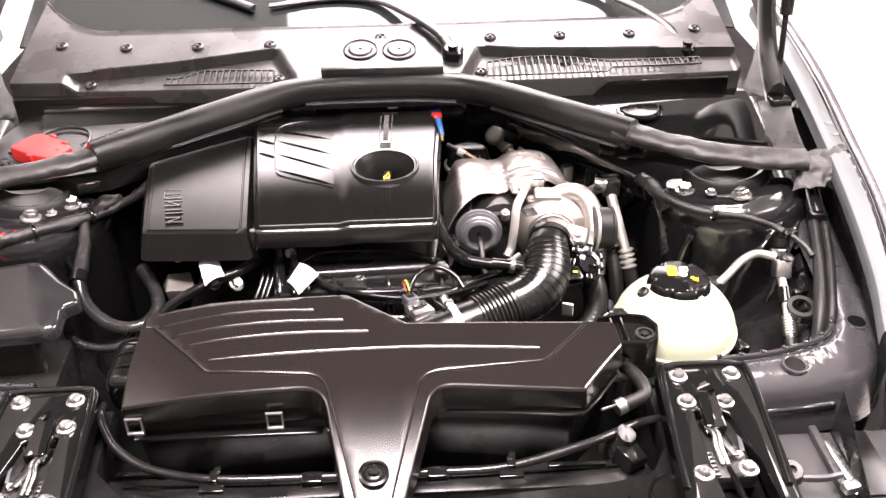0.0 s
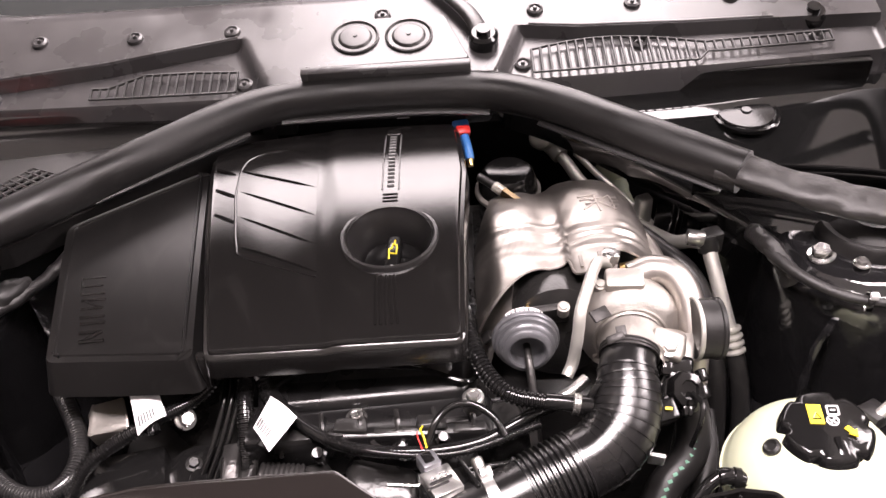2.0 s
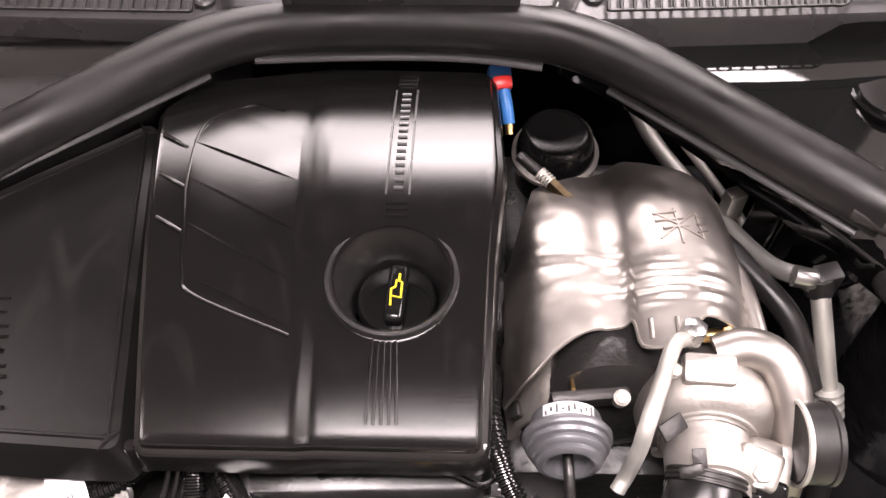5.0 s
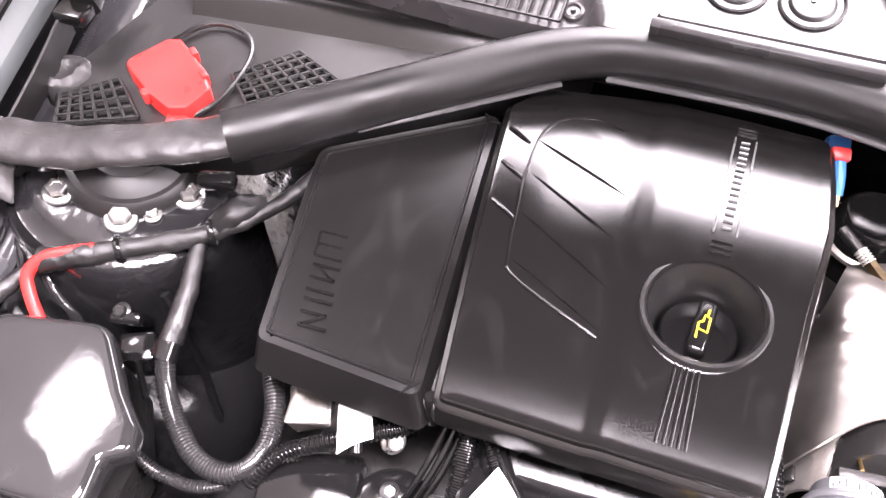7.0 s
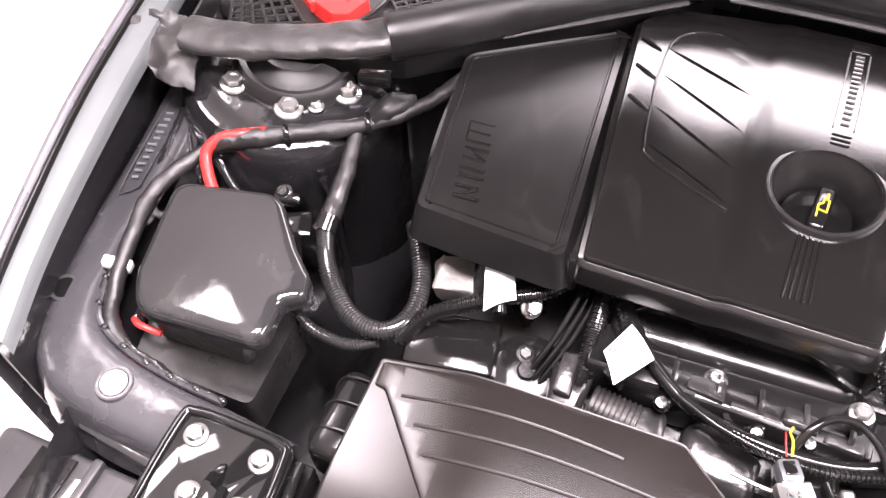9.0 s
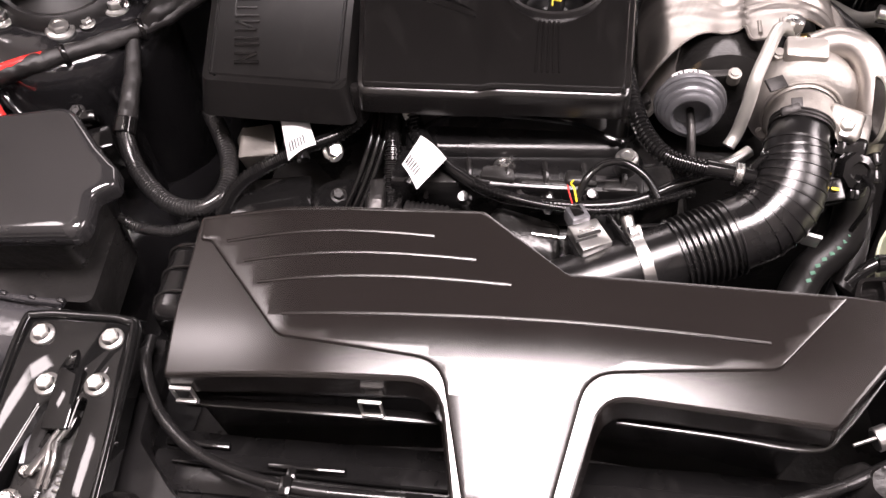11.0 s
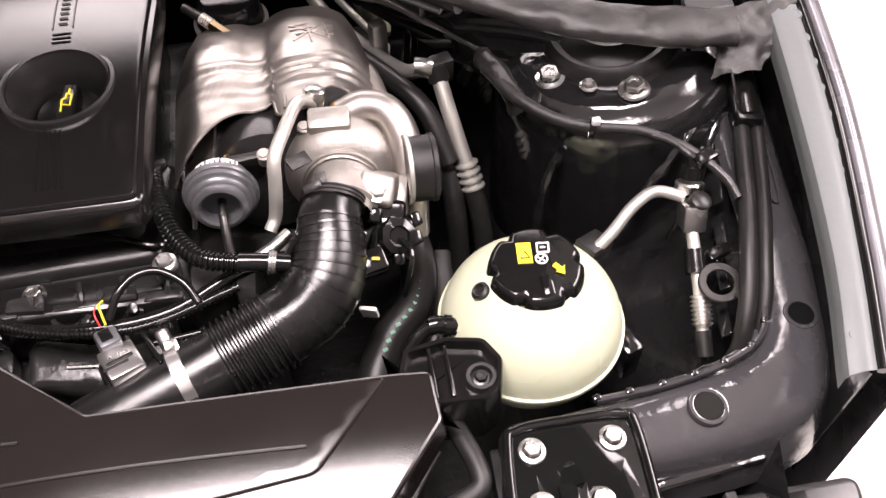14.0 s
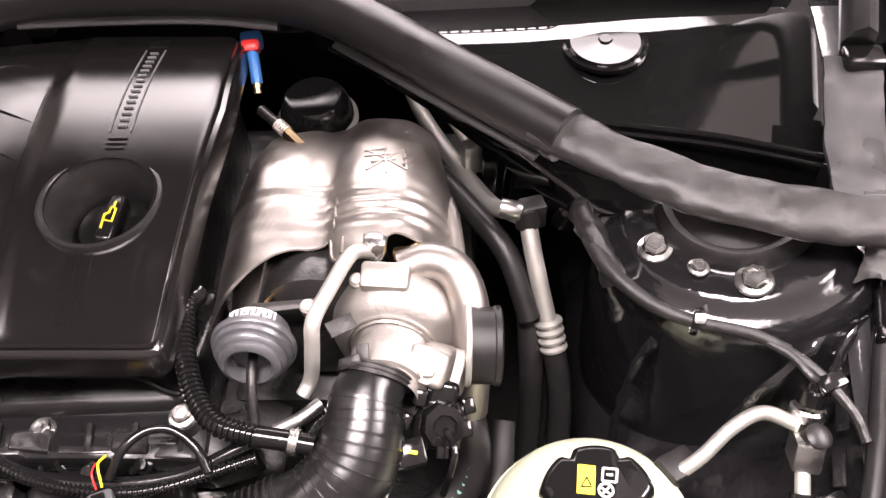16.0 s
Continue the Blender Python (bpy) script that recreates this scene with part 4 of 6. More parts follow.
def air_box():
    t = thing("air_filter_housing", (0, 0.86, 0.66), "wide black plastic air filter housing with a central front leg", "air filter housing")
    o = [(-0.309, 0.957), (-0.226, 0.967), (-0.042, 0.970), (0.034, 0.910), (0.271, 0.910), (0.304, 0.908), (0.306, 0.864), (0.246, 0.791), (0.066, 0.800), (0.026, 0.640), (-0.034, 0.640), (-0.066, 0.803), (-0.303, 0.795), (-0.308, 0.86)]
    out = rounded(o, [0.006, 0, 0.012, 0.012, 0, 0.008, 0.01, 0.008, 0.03, 0.02, 0.02, 0.035, 0.006, 0], 6)
    part("lid", shell(out, lid_height, ((0, -0.0035), (0.0014, -0.0008), (0.0018, 0.0)), 0.026, 0.003, steps_between(-0.30, 0.31, 0.02), steps_between(0.64, 0.972, 0.010)), LID, t, sharp=20)
    i = [(-0.291, 0.927), (-0.207, 0.832), (-0.066, 0.819), (-0.022, 0.645), (0.014, 0.645), (0.054, 0.817), (0.205, 0.834), (0.268, 0.906), (0.036, 0.906), (-0.043, 0.966), (-0.226, 0.962), (-0.304, 0.952), (-0.302, 0.929)]
    ins = rounded(i, [0.006, 0.02, 0.032, 0.01, 0.01, 0.032, 0.02, 0.003, 0.01, 0.012, 0, 0.003, 0.003], 6)
    part("raised_panel", shell(ins, lambda x, y: lid_height(x, y) + 0.0028, ((0, -0.0026), (0.0012, -0.0005), (0.0016, 0.0)), 0.004, 0, steps_between(-0.30, 0.31, 0.02), steps_between(0.64, 0.972, 0.010)), LID, t, sharp=20)
    for a, b in (((-0.274, 0.926), (-0.084, 0.937)), ((-0.253, 0.905), (-0.045, 0.915)), ((-0.235, 0.883), (-0.013, 0.892)), ((-0.206, 0.852), (0.199, 0.856))):
        pts = [(a[0] + (b[0] - a[0]) * k / 6, a[1] + (b[1] - a[1]) * k / 6 + 0.006 * math.sin(math.pi * k / 6)) for k in range(7)]
        part("rib", tube([(x, y, lid_height(x, y) + 0.0026) for x, y in pts], 0.0017, 8, 3), LID, t)
    body = rounded([(-0.302, 0.95), (-0.055, 0.966), (0.03, 0.905), (0.295, 0.898), (0.298, 0.866), (0.240, 0.799), (0.06, 0.808), (-0.06, 0.811), (-0.298, 0.803)], 0.008)
    part("lower_body", shell(body, lambda x, y: 0.826, ((0, 0), (0.003, 0.001)), 0.14, -0.01), PLASTIC, t)
    for x in (-0.291, -0.125):
        part("spring_clip", join(obox((x - 0.009, 0.7925, 0.815), (0.0018, 0.003, 0.026), bev=0), obox((x + 0.009, 0.7925, 0.815), (0.0018, 0.003, 0.026), bev=0), obox((x, 0.7905, 0.806), (0.019, 0.004, 0.004), bev=0.001), obox((x, 0.7925, 0.827), (0.019, 0.003, 0.0018), bev=0)), STEEL, t, "bright steel spring clip")
    tab = rounded([(0.277, 0.918), (0.284, 0.940), (0.322, 0.946), (0.354, 0.940), (0.366, 0.918), (0.360, 0.892), (0.343, 0.882), (0.300, 0.884)], [0.003, 0.01, 0.01, 0.014, 0.012, 0.012, 0.008, 0.003], 5)
    part("mount_tab", shell(tab, lambda x, y: 0.838, ((0, -0.003), (0.0012, 0.0), (0.0035, 0.0), (0.0012, -0.012)), 0.062, 0.002), PLASTIC, t)
    part("tab_collar", lathe([(0.0135, 0.824), (0.0135, 0.832), (0.0125, 0.834), (0.0095, 0.834), (0.0085, 0.829), (0, 0.829)], (0.345, 0.906, 0), seg=24), RUBBER, t)
    for x in (0.304, 0.318):
        part("tab_rib", box(x, x + 0.003, 0.890, 0.938, 0.822, 0.837, 0.001), PLASTIC, t)
    part("leg_boss", lathe([(0.017, -0.004), (0.017, 0.003), (0.014, 0.004), (0.012, 0.001), (0, 0.001)], (-0.004, 0.683, lid_height(0, 0.683) + 0.004), (0, -0.12, 1), 24), PLASTIC, t)
    bolt(t, (-0.004, 0.683, lid_height(0, 0.683) + 0.004), 0.006, material=DARK, name="screw")
    part("side_duct", crumple(box(-0.345, -0.300, 0.862, 0.952, 0.77, 0.826, 0.014, 4), 0.0015, 30), GLOSS, t)
    for y in (0.888, 0.915, 0.94):
        part("duct_rib", tube([(-0.296, y, 0.832), (-0.328, y, 0.829), (-0.343, y - 0.003, 0.822), (-0.347, y - 0.012, 0.806), (-0.340, y - 0.020, 0.80)], 0.0013, 6, 6), PLASTIC, t)
    part("front_ledge", box(-0.297, -0.070, 0.793, 0.804, 0.788, 0.793, 0.0015), PLASTIC, t)
    part("under_lip", tube([(0.080, 0.800, 0.812), (0.16, 0.795, 0.811), (0.236, 0.789, 0.810), (0.262, 0.808, 0.810), (0.300, 0.856, 0.811)], 0.0035, 8, 6, flat=0.7), PLASTIC, t)
    bolt(t, (0.345, 0.906, 0.829), 0.0055, material=DARK, name="screw")


air_box()


def tank():
    t = thing("expansion_tank", (0.412, 0.968, 0.685), "milky white round coolant expansion tank", "coolant tank")
    c = (0.4085, 0.982, 0)
    R, zc = 0.0838, 0.784
    prof = [(0.030, 0.690)] + [(R * math.cos(a), zc + R * 0.86 * math.sin(a)) for a in [radians(-78 + 6 * k) for k in range(13)]]
    prof += [(R + 0.0005, zc - 0.003), (R + 0.0028, zc - 0.002), (R + 0.0028, zc + 0.002), (R + 0.0005, zc + 0.003)]
    prof += [(R * math.cos(a), zc + R * 0.86 * math.sin(a)) for a in [radians(6 + 6 * k) for k in range(10)]] + [(0.034, 0.852)]
    part("vessel", lathe(prof, c, seg=64), TANK, t)
    part("neck", lathe([(0.037, 0.842), (0.037, 0.85)], (0.410, 0.988, 0), (0, 0, 1), 32), TANK, t)
    rim = []
    for i in range(96):
        a = 2 * math.pi * i / 96
        r = 0.0415 - 0.0055 * max(0, math.cos(6 * a)) ** 6
        rim.append((0.410 + r * math.cos(a), 0.990 + r * math.sin(a)))
    cap = part("cap", shell(rim, lambda x, y: 0.862, ((0, -0.005), (0.0025, -0.0012), (0.003, 0)), 0.020, 0.003), GLOSS, t, "black screw cap with printed warnings")
    part("warning_label", obox((0.4015, 1.002, 0.8628), (0.013, 0.022, 0.0012), 0, 0, -6, 0), YELLOW, cap, "yellow warning patch")
    for a, b in (((0.413, 1.001), (0.423, 1.000)), ((0.423, 1.000), (0.4245, 1.010)), ((0.4245, 1.010), (0.4145, 1.011)), ((0.4145, 1.011), (0.413, 1.001)), ((0.4165, 1.006), (0.421, 1.0055))):
        part("white_mark", tube([(*a, 0.8626), (*b, 0.8626)], 0.0009, 5, 1), WHITE, cap)
    part("white_ring", lathe([(0.0058, -0.001), (0.0058, 0.001), (0.0044, 0.001), (0.0044, -0.001)], (0.415, 0.994, 0.862), (0, 0, 1), 24), WHITE, cap)
    for a, b in (((0.4115, 0.9905), (0.4185, 0.9975)), ((0.412, 0.996), (0.4175, 0.9915))):
        part("white_mark", tube([(*a, 0.8624), (*b, 0.8624)], 0.0008, 5, 1), WHITE, cap)
    for a, b in (((0.3975, 0.9965), (0.4050, 0.9960)), ((0.4050, 0.9960), (0.4020, 1.0035)), ((0.4020, 1.0035), (0.3975, 0.9965))):
        part("black_mark", tube([(*a, 0.8637), (*b, 0.8637)], 0.0006, 5, 1), GLOSS, cap)
    part("arrow_mark", join(obox((0.4262, 0.9832, 0.8628), (0.005, 0.007, 0.0012), 0, 0, 35, 0), sheet([[(0.4235, 0.9775, 0.8634), (0.4325, 0.9825, 0.8634)], [(0.4305, 0.9735, 0.8634), (0.4307, 0.9736, 0.8634)]], 0.0012)), YELLOW, cap)
    part("cap_rib", obox((0.414, 0.966, 0.861), (0.010, 0.020, 0.006), 8, 0, 0, 0.002), GLOSS, cap)
    part("plug", lathe([(0.0085, 0), (0.0085, 0.008), (0.006, 0.010), (0.004, 0.007), (0, 0.007)], (0.363, 0.982, 0.838), (-0.55, 0.05, 0.8), 20), RUBBER, t)
    part("nozzle_stub", tube([(0.352, 0.966, 0.805), (0.335, 0.970, 0.812)], 0.0085, 14, 3), TANK, t)
    part("nozzle", tube([(0.342, 0.968, 0.809), (0.322, 0.972, 0.815), (0.312, 0.972, 0.815)], 0.0085, 14, 5), GLOSS, t)
    part("nozzle_clip", tube([(0.331, 0.970, 0.813), (0.325, 0.971, 0.814)], 0.0105, 14, 3), GLOSS, t)
    part("nozzle_end", tube([(0.312, 0.972, 0.815), (0.302, 0.967, 0.810), (0.290, 0.958, 0.800)], 0.0065, 12, 5), GLOSS, t)
    part("foot_clip", obox((0.495, 0.953, 0.748), (0.02, 0.03, 0.05), 0, 0, 20, 0.004), GLOSS, t)


tank()


def fuse_box():
    t = thing("fuse_box", (-0.52, 0.97, 0.70), "black plastic fuse box with a domed lid", "fuse box")
    o = rounded([(-0.592, 1.060), (-0.478, 1.080), (-0.431, 1.027), (-0.404, 1.003), (-0.397, 0.982), (-0.416, 0.967), (-0.409, 0.922), (-0.545, 0.914), (-0.566, 0.950)], [0.018, 0.03, 0.02, 0.012, 0.01, 0.012, 0.028, 0.035, 0.03], 6)

    def dome(x, y):
        d = math.hypot(x + 0.42, y - 1.06)
        return 0.869 - 0.13 * soft(d - 0.128, 0.014) - 0.05 * soft(x + 0.44, 0.014)
    cx, cy = -0.495, 0.995
    rings = []
    for f, drop in ((0.0, 0.020), (0.0, 0.0105), (0.006, 0.0070), (0.020, 0.0038), (0.045, 0.0016), (0.080, 0.0004), (0.11, 0), (0.18, 0), (0.26, 0), (0.34, 0), (0.42, 0), (0.5, 0), (0.6, 0), (0.7, 0), (0.8, 0), (0.9, 0), (1.0, 0)):
        ring = [(x + (cx - x) * f, y + (cy - y) * f) for x, y in o + o[:1]]
        rings.append([(x, y, dome(x, y) - drop) for x, y in ring])
    lid = sheet(rings)
    bmesh.ops.remove_doubles(lid, verts=lid.verts, dist=0.00005)
    part("lid", lid, LIDGLOSS, t, "smoky glossy domed lid", 60)
    part("base", shell(rounded([(-0.590, 1.07), (-0.49, 1.08), (-0.445, 1.01), (-0.445, 0.932), (-0.55, 0.928)], 0.01), lambda x, y: 0.835, ((0, 0), (0.002, 0)), 0.13), DARK, t)
    part("base_rim", shell(rounded([(-0.585, 1.0), (-0.43, 1.0), (-0.425, 0.895), (-0.56, 0.895)], 0.01), lambda x, y: 0.785, ((0, 0), (0.002, 0)), 0.06), DARK, t)


fuse_box()


def lamp_bracket(s):
    t = thing("front_bracket", (s * 0.42, 0.76, 0.72), "black painted front bracket with zinc bolts and a latch", "bracket", "front brackets")
    o = rounded([(s * x, y) for x, y in ((0.350, 0.868), (0.470, 0.868), (0.463, 0.72), (0.452, 0.57), (0.436, 0.57), (0.432, 0.70), (0.418, 0.772), (0.410, 0.779), (0.410, 0.752), (0.384, 0.752), (0.384, 0.782), (0.377, 0.780), (0.374, 0.70), (0.378, 0.57), (0.326, 0.57), (0.338, 0.72))], [0.022, 0.022, 0, 0.006, 0.003, 0.01, 0.004, 0.002, 0.003, 0.003, 0.002, 0.003, 0.01, 0.003, 0.006, 0], 5)
    if s < 0:
        o = o[::-1]
    part("plate", shell(o, lambda x, y: 0.815, ((0, -0.0018), (0.0013, -0.0003), (0.0008, 0.0)), 0.022), TRAY, t)
    part("raised_edge", tube([(s * x, y, 0.8165) for x, y in ((0.336, 0.66), (0.343, 0.74), (0.355, 0.845), (0.366, 0.861), (0.41, 0.863), (0.452, 0.861), (0.463, 0.846), (0.457, 0.74), (0.449, 0.66))], 0.0042, 10, 8, flat=0.75), TRAY, t)
    for x, y in ((0.374, 0.841), (0.441, 0.841), (0.372, 0.795), (0.418, 0.792), (0.361, 0.681), (0.412, 0.685)):
        bolt(t, (s * x, y, 0.815), 0.0078)
    part("slot_floor", crumple(box(min(s * 0.355, s * 0.445), max(s * 0.355, s * 0.445), 0.58, 0.80, 0.768, 0.778, 0.003), 0.001, 60), TRAY, t)
    part("latch_arm", obox((s * 0.397, 0.779, 0.817), (0.023, 0.058, 0.005), 2, 0, s * -3, 0.0015), TRAY, t, "flat black latch arm")
    part("arm_peak", lathe([(0.013, 0), (0.010, 0.010), (0.004, 0.020), (0, 0.022)], (s * 0.401, 0.806, 0.814), (0, 1, 0.1), 3), TRAY, t)
    part("lever", obox((s * 0.402, 0.733, 0.806), (0.010, 0.046, 0.003), -8, s * 20, s * 12, 0.001), STEEL, t, "bright steel lever")
    part("lever", obox((s * 0.420, 0.742, 0.800), (0.012, 0.040, 0.003), -4, s * -35, s * -6, 0.001), ACTGREY, t)
    part("rivet", lathe([(0.006, -0.004), (0.006, 0.003), (0.004, 0.005), (0, 0.005)], (s * 0.413, 0.716, 0.803), (0, -0.1, 1), 14), STEEL, t)
    part("arm_step", obox((s * 0.388, 0.758, 0.806), (0.012, 0.022, 0.012), 8, 0, s * 14, 0.002), GLOSS, t)
    part("arm_tip", obox((s * 0.403, 0.806, 0.812), (0.010, 0.018, 0.008), -20, 0, 0, 0.002), DARK, t)
    for dx in (0.0, 0.006):
        part("latch_hook", tube([(s * (0.385 + dx), 0.757, 0.810), (s * (0.389 + dx), 0.74, 0.815), (s * (0.386 + dx), 0.722, 0.815), (s * (0.390 + dx), 0.702, 0.806)], 0.0024, 8, 6), STEEL, t)
    part("spring", tube([(s * (0.379 + 0.0055 * math.cos(k * 1.05)), 0.722 - 0.0011 * k, 0.800 + 0.0055 * math.sin(k * 1.05)) for k in range(34)], 0.0013, 6, 2), STEEL, t)
    part("latch_body", crumple(obox((s * 0.400, 0.730, 0.792), (0.050, 0.09, 0.022), 0, 0, 0, 0.004), 0.003, 70), DARK, t)
    part("pawl", crumple(obox((s * 0.407, 0.735, 0.796), (0.014, 0.034, 0.014), 10, 0, s * 20, 0.002), 0.002, 90), GLOSS, t)
    part("pawl_pin", lathe([(0.004, -0.01), (0.004, 0.004), (0.0025, 0.005), (0, 0.005)], (s * 0.405, 0.720, 0.803), (0, -0.1, 1), 12), STEEL, t)
    part("cable_end", tube([(s * 0.396, 0.70, 0.802), (s * 0.399, 0.67, 0.802), (s * 0.40, 0.62, 0.80)], 0.0035, 8, 6, corr=0.003, depth=0.0012), GLOSS, t)


for s in (-1, 1):
    lamp_bracket(s)


def shield_height(x, y):
    top = 0.897 - 3.1 * max(0, y - 1.265) ** 2
    main = top - 0.052 * abs((x - 0.238) / 0.066) ** 2.8
    left = top - 0.012 - 0.050 * abs((x - 0.150) / 0.058) ** 2.8
    k = 0.030
    h = max(k - abs(main - left), 0) / k
    z = max(main, left) + h * h * k * 0.30
    z += 0.0020 * math.sin((y - 1.222) * 2 * math.pi / 0.0145) * max(0, 1 - abs((y - 1.236) / 0.026)) * (1 if x > 0.195 else 0.4)
    z += 0.0018 * math.sin((y - 1.262) * 2 * math.pi / 0.02) * max(0, 1 - abs((y - 1.262) / 0.022)) * (1 if x < 0.195 else 0)
    z += 0.0018 * noise.noise(Vector((x * 26, y * 26, 1.0))) + 0.0012 * noise.noise(Vector((x * 70, y * 55, 4.0)))
    return max(z, 0.79)


def turbo():
    t = thing("turbocharger", (0.24, 1.15, 0.75), "bare cast aluminium turbocharger with a crumpled heat shield", "turbocharger")
    edge = [(0.098, 1.145), (0.118, 1.160), (0.138, 1.180), (0.165, 1.198), (0.190, 1.202), (0.199, 1.205), (0.204, 1.182), (0.222, 1.178), (0.240, 1.186), (0.252, 1.204), (0.272, 1.203), (0.290, 1.192), (0.300, 1.180)]
    pts = curve_points([(x, y, 0) for x, y in edge], 4)
    rows = []
    for k in range(91):
        f = k / 90
        rows.append([(p.x + (0.215 - p.x) * 0.22 * max(0, f - 0.55) / 0.45, p.y + (1.402 - 0.45 * abs(p.x - 0.21) - p.y) * f, 0) for p in pts])
    rows = [[(x, y, shield_height(x, y)) for x, y, _ in r] for r in rows]
    part("heat_shield", sheet(rows, 0.0012), FOIL, t, "shiny embossed heat shield")
    part("shield_rim", tube([(p.x, p.y, shield_height(p.x, p.y)) for p in pts], 0.0016, 6, 1, raw=True), FOIL, t)
    for x in (0.211, 0.231):
        part("pressed_rib", tube([(x, 1.186, shield_height(x, 1.186) + 0.001), (x, 1.203, shield_height(x, 1.203) + 0.001)], 0.002, 8, 3), FOIL, t)
    for k, (x, y, w) in enumerate(((0.232, 1.303, 0.020), (0.236, 1.295, 0.026), (0.240, 1.287, 0.022), (0.262, 1.300, 0.008), (0.262, 1.292, 0.008), (0.262, 1.284, 0.008))):
        part("embossed_bar", tube([(x - w / 2, y, shield_height(x - w / 2, y) + 0.001), (x + w / 2, y + 0.004, shield_height(x + w / 2, y + 0.004) + 0.0004)], 0.0013, 6, 3), FOIL, t)
    for ax, ay, bx, by in ((0.222, 1.305, 0.262, 1.278), (0.226, 1.276, 0.258, 1.307), (0.240, 1.310, 0.244, 1.272), (0.258, 1.307, 0.262, 1.278)):
        part("embossed_bar", tube([(ax + (bx - ax) * q / 4, ay + (by - ay) * q / 4, shield_height(ax + (bx - ax) * q / 4, ay + (by - ay) * q / 4) + 0.0004) for q in range(5)], 0.0010, 6, 2), FOIL, t)
    part("side_seam", tube([(0.285, 1.31, 0.84), (0.300, 1.26, 0.855), (0.308, 1.20, 0.853), (0.312, 1.155, 0.84), (0.312, 1.12, 0.80)], 0.007, 10, 6, flat=0.5), FOIL, t)
    part("inner_shell", lathe([(0.03, -0.06), (0.055, -0.05), (0.062, 0), (0.055, 0.045), (0.03, 0.055), (0, 0.055)], (0.185, 1.20, 0.815), (0, -1, 0.25), 28), DARK, t)
    # manifold plate with tabs on the engine side
    part("manifold_plate", crumple(fine_sheet([[(0.100, 1.30, 0.80), (0.118, 1.30, 0.83), (0.14, 1.30, 0.85)], [(0.098, 1.22, 0.80), (0.115, 1.22, 0.838), (0.14, 1.22, 0.862)], [(0.100, 1.14, 0.79), (0.113, 1.14, 0.825), (0.13, 1.14, 0.84)]], 5, 8, 0.003), 0.004, 40), ALU, t)
    for y in (1.15, 1.20, 1.255, 1.295):
        part("plate_tab", obox((0.106, y, 0.832), (0.012, 0.014, 0.006), 0, -40, 10, 0.002), ENGINE, t)
    bolt(t, (0.128, 1.245, 0.858), 0.006, (-0.4, -0.1, 1), ENGINE)
    # compressor: scroll, cover and inlet neck
    c, ax = Vector((0.254, 1.122, 0.848)), Vector((-0.10, -0.96, 0.22)).normalized()
    u = ax.cross(Vector((1, 0, 0))).normalized()
    w = ax.cross(u)
    part("scroll", crumple(lathe([(0, -0.040), (0.036, -0.039), (0.047, -0.034), (0.0535, -0.024), (0.0555, -0.012), (0.0535, -0.001), (0.048, 0.008), (0.041, 0.0125), (0.036, 0.0145), (0.0335, 0.0175)], c - ax * 0.013, ax, 64), 0.0007, 35), ALU, t)
    part("scroll_bead", tube([c + 0.0375 * (math.cos(a) * w + math.sin(a) * u) + ax * 0.002 for a in [2 * math.pi * k / 40 for k in range(41)]], 0.0016, 8, 1, raw=True), ALU, t)
    part("inlet_neck", lathe([(0.0350, 0.001), (0.0340, 0.007), (0.0330, 0.010), (0.0320, 0.038), (0.0335, 0.039), (0.0335, 0.042), (0.0300, 0.043), (0.0290, 0.054)], c - u * 0.003, ax, 44), ALU, t)
    part("neck_block", crumple(obox((0.290, 1.104, 0.846), (0.030, 0.036, 0.040), 14, 6, -12, 0.009, 4), 0.0008, 50), ALU, t)
    part("bearing_housing", crumple(lathe([(0.045, 0), (0.05, 0.02), (0.038, 0.035), (0.030, 0.055), (0, 0.055)], c - ax * 0.02, -ax, 28), 0.002, 50), ALU, t)
    for a, rr, ff in ((radians(-38), 0.041, -0.0015), (radians(215), 0.0545, -0.017)):
        q = c + rr * (math.cos(a) * w + math.sin(a) * u) + ax * ff
        part("cast_boss", lathe([(0.0068, -0.010), (0.0068, 0.002), (0.0052, 0.003), (0.004, 0.0022), (0, 0.0022)], q, ax, 16), ALU, t)
    for k in range(4):
        a = radians(238 + 13 * k)
        q = c + 0.0435 * (math.cos(a) * w + math.sin(a) * u) - ax * 0.0012
        part("cast_mark", obox(tuple(q), (0.0062, 0.0028, 0.002), 35, 0, 13 * k - 20, 0.0006), ALU, t)
    part("mount_ear", crumple(obox((0.284, 1.094, 0.866), (0.034, 0.030, 0.016), 20, 6, -20, 0.005, 3), 0.0012, 70), ALU, t)
    part("neck_stamp", obox((0.236, 1.090, 0.892), (0.010, 0.016, 0.002), 25, -10, 0, 0.0005), ENGINE, t)
    part("top_pad", obox((0.250, 1.158, 0.897), (0.040, 0.024, 0.016), 12, 0, -4, 0.004), ALU, t)
    part("data_plate", obox((0.218, 1.112, 0.898), (0.024, 0.013, 0.003), 25, 15, 38, 0.001), ENGINE, t)
    for p in ((0.226, 1.160, 0.891), (0.186, 1.142, 0.880)):
        part("cast_lug", lathe([(0.0065, -0.012), (0.0065, 0.001), (0.0045, 0.002), (0.0045, 0.004), (0, 0.004)], p, (0, -0.25, 1), 14), ALU, t)
    part("lug_plate", obox((0.306, 1.100, 0.846), (0.016, 0.036, 0.026), 15, 0, -15, 0.005), ALU, t)
    part("outlet_bend", tube([(0.262, 1.178, 0.880), (0.285, 1.182, 0.886), (0.306, 1.172, 0.884), (0.317, 1.148, 0.870), (0.318, 1.115, 0.842), (0.315, 1.09, 0.80)], 0.0165, 16, 6), FOIL, t, "polished bent outlet pipe")
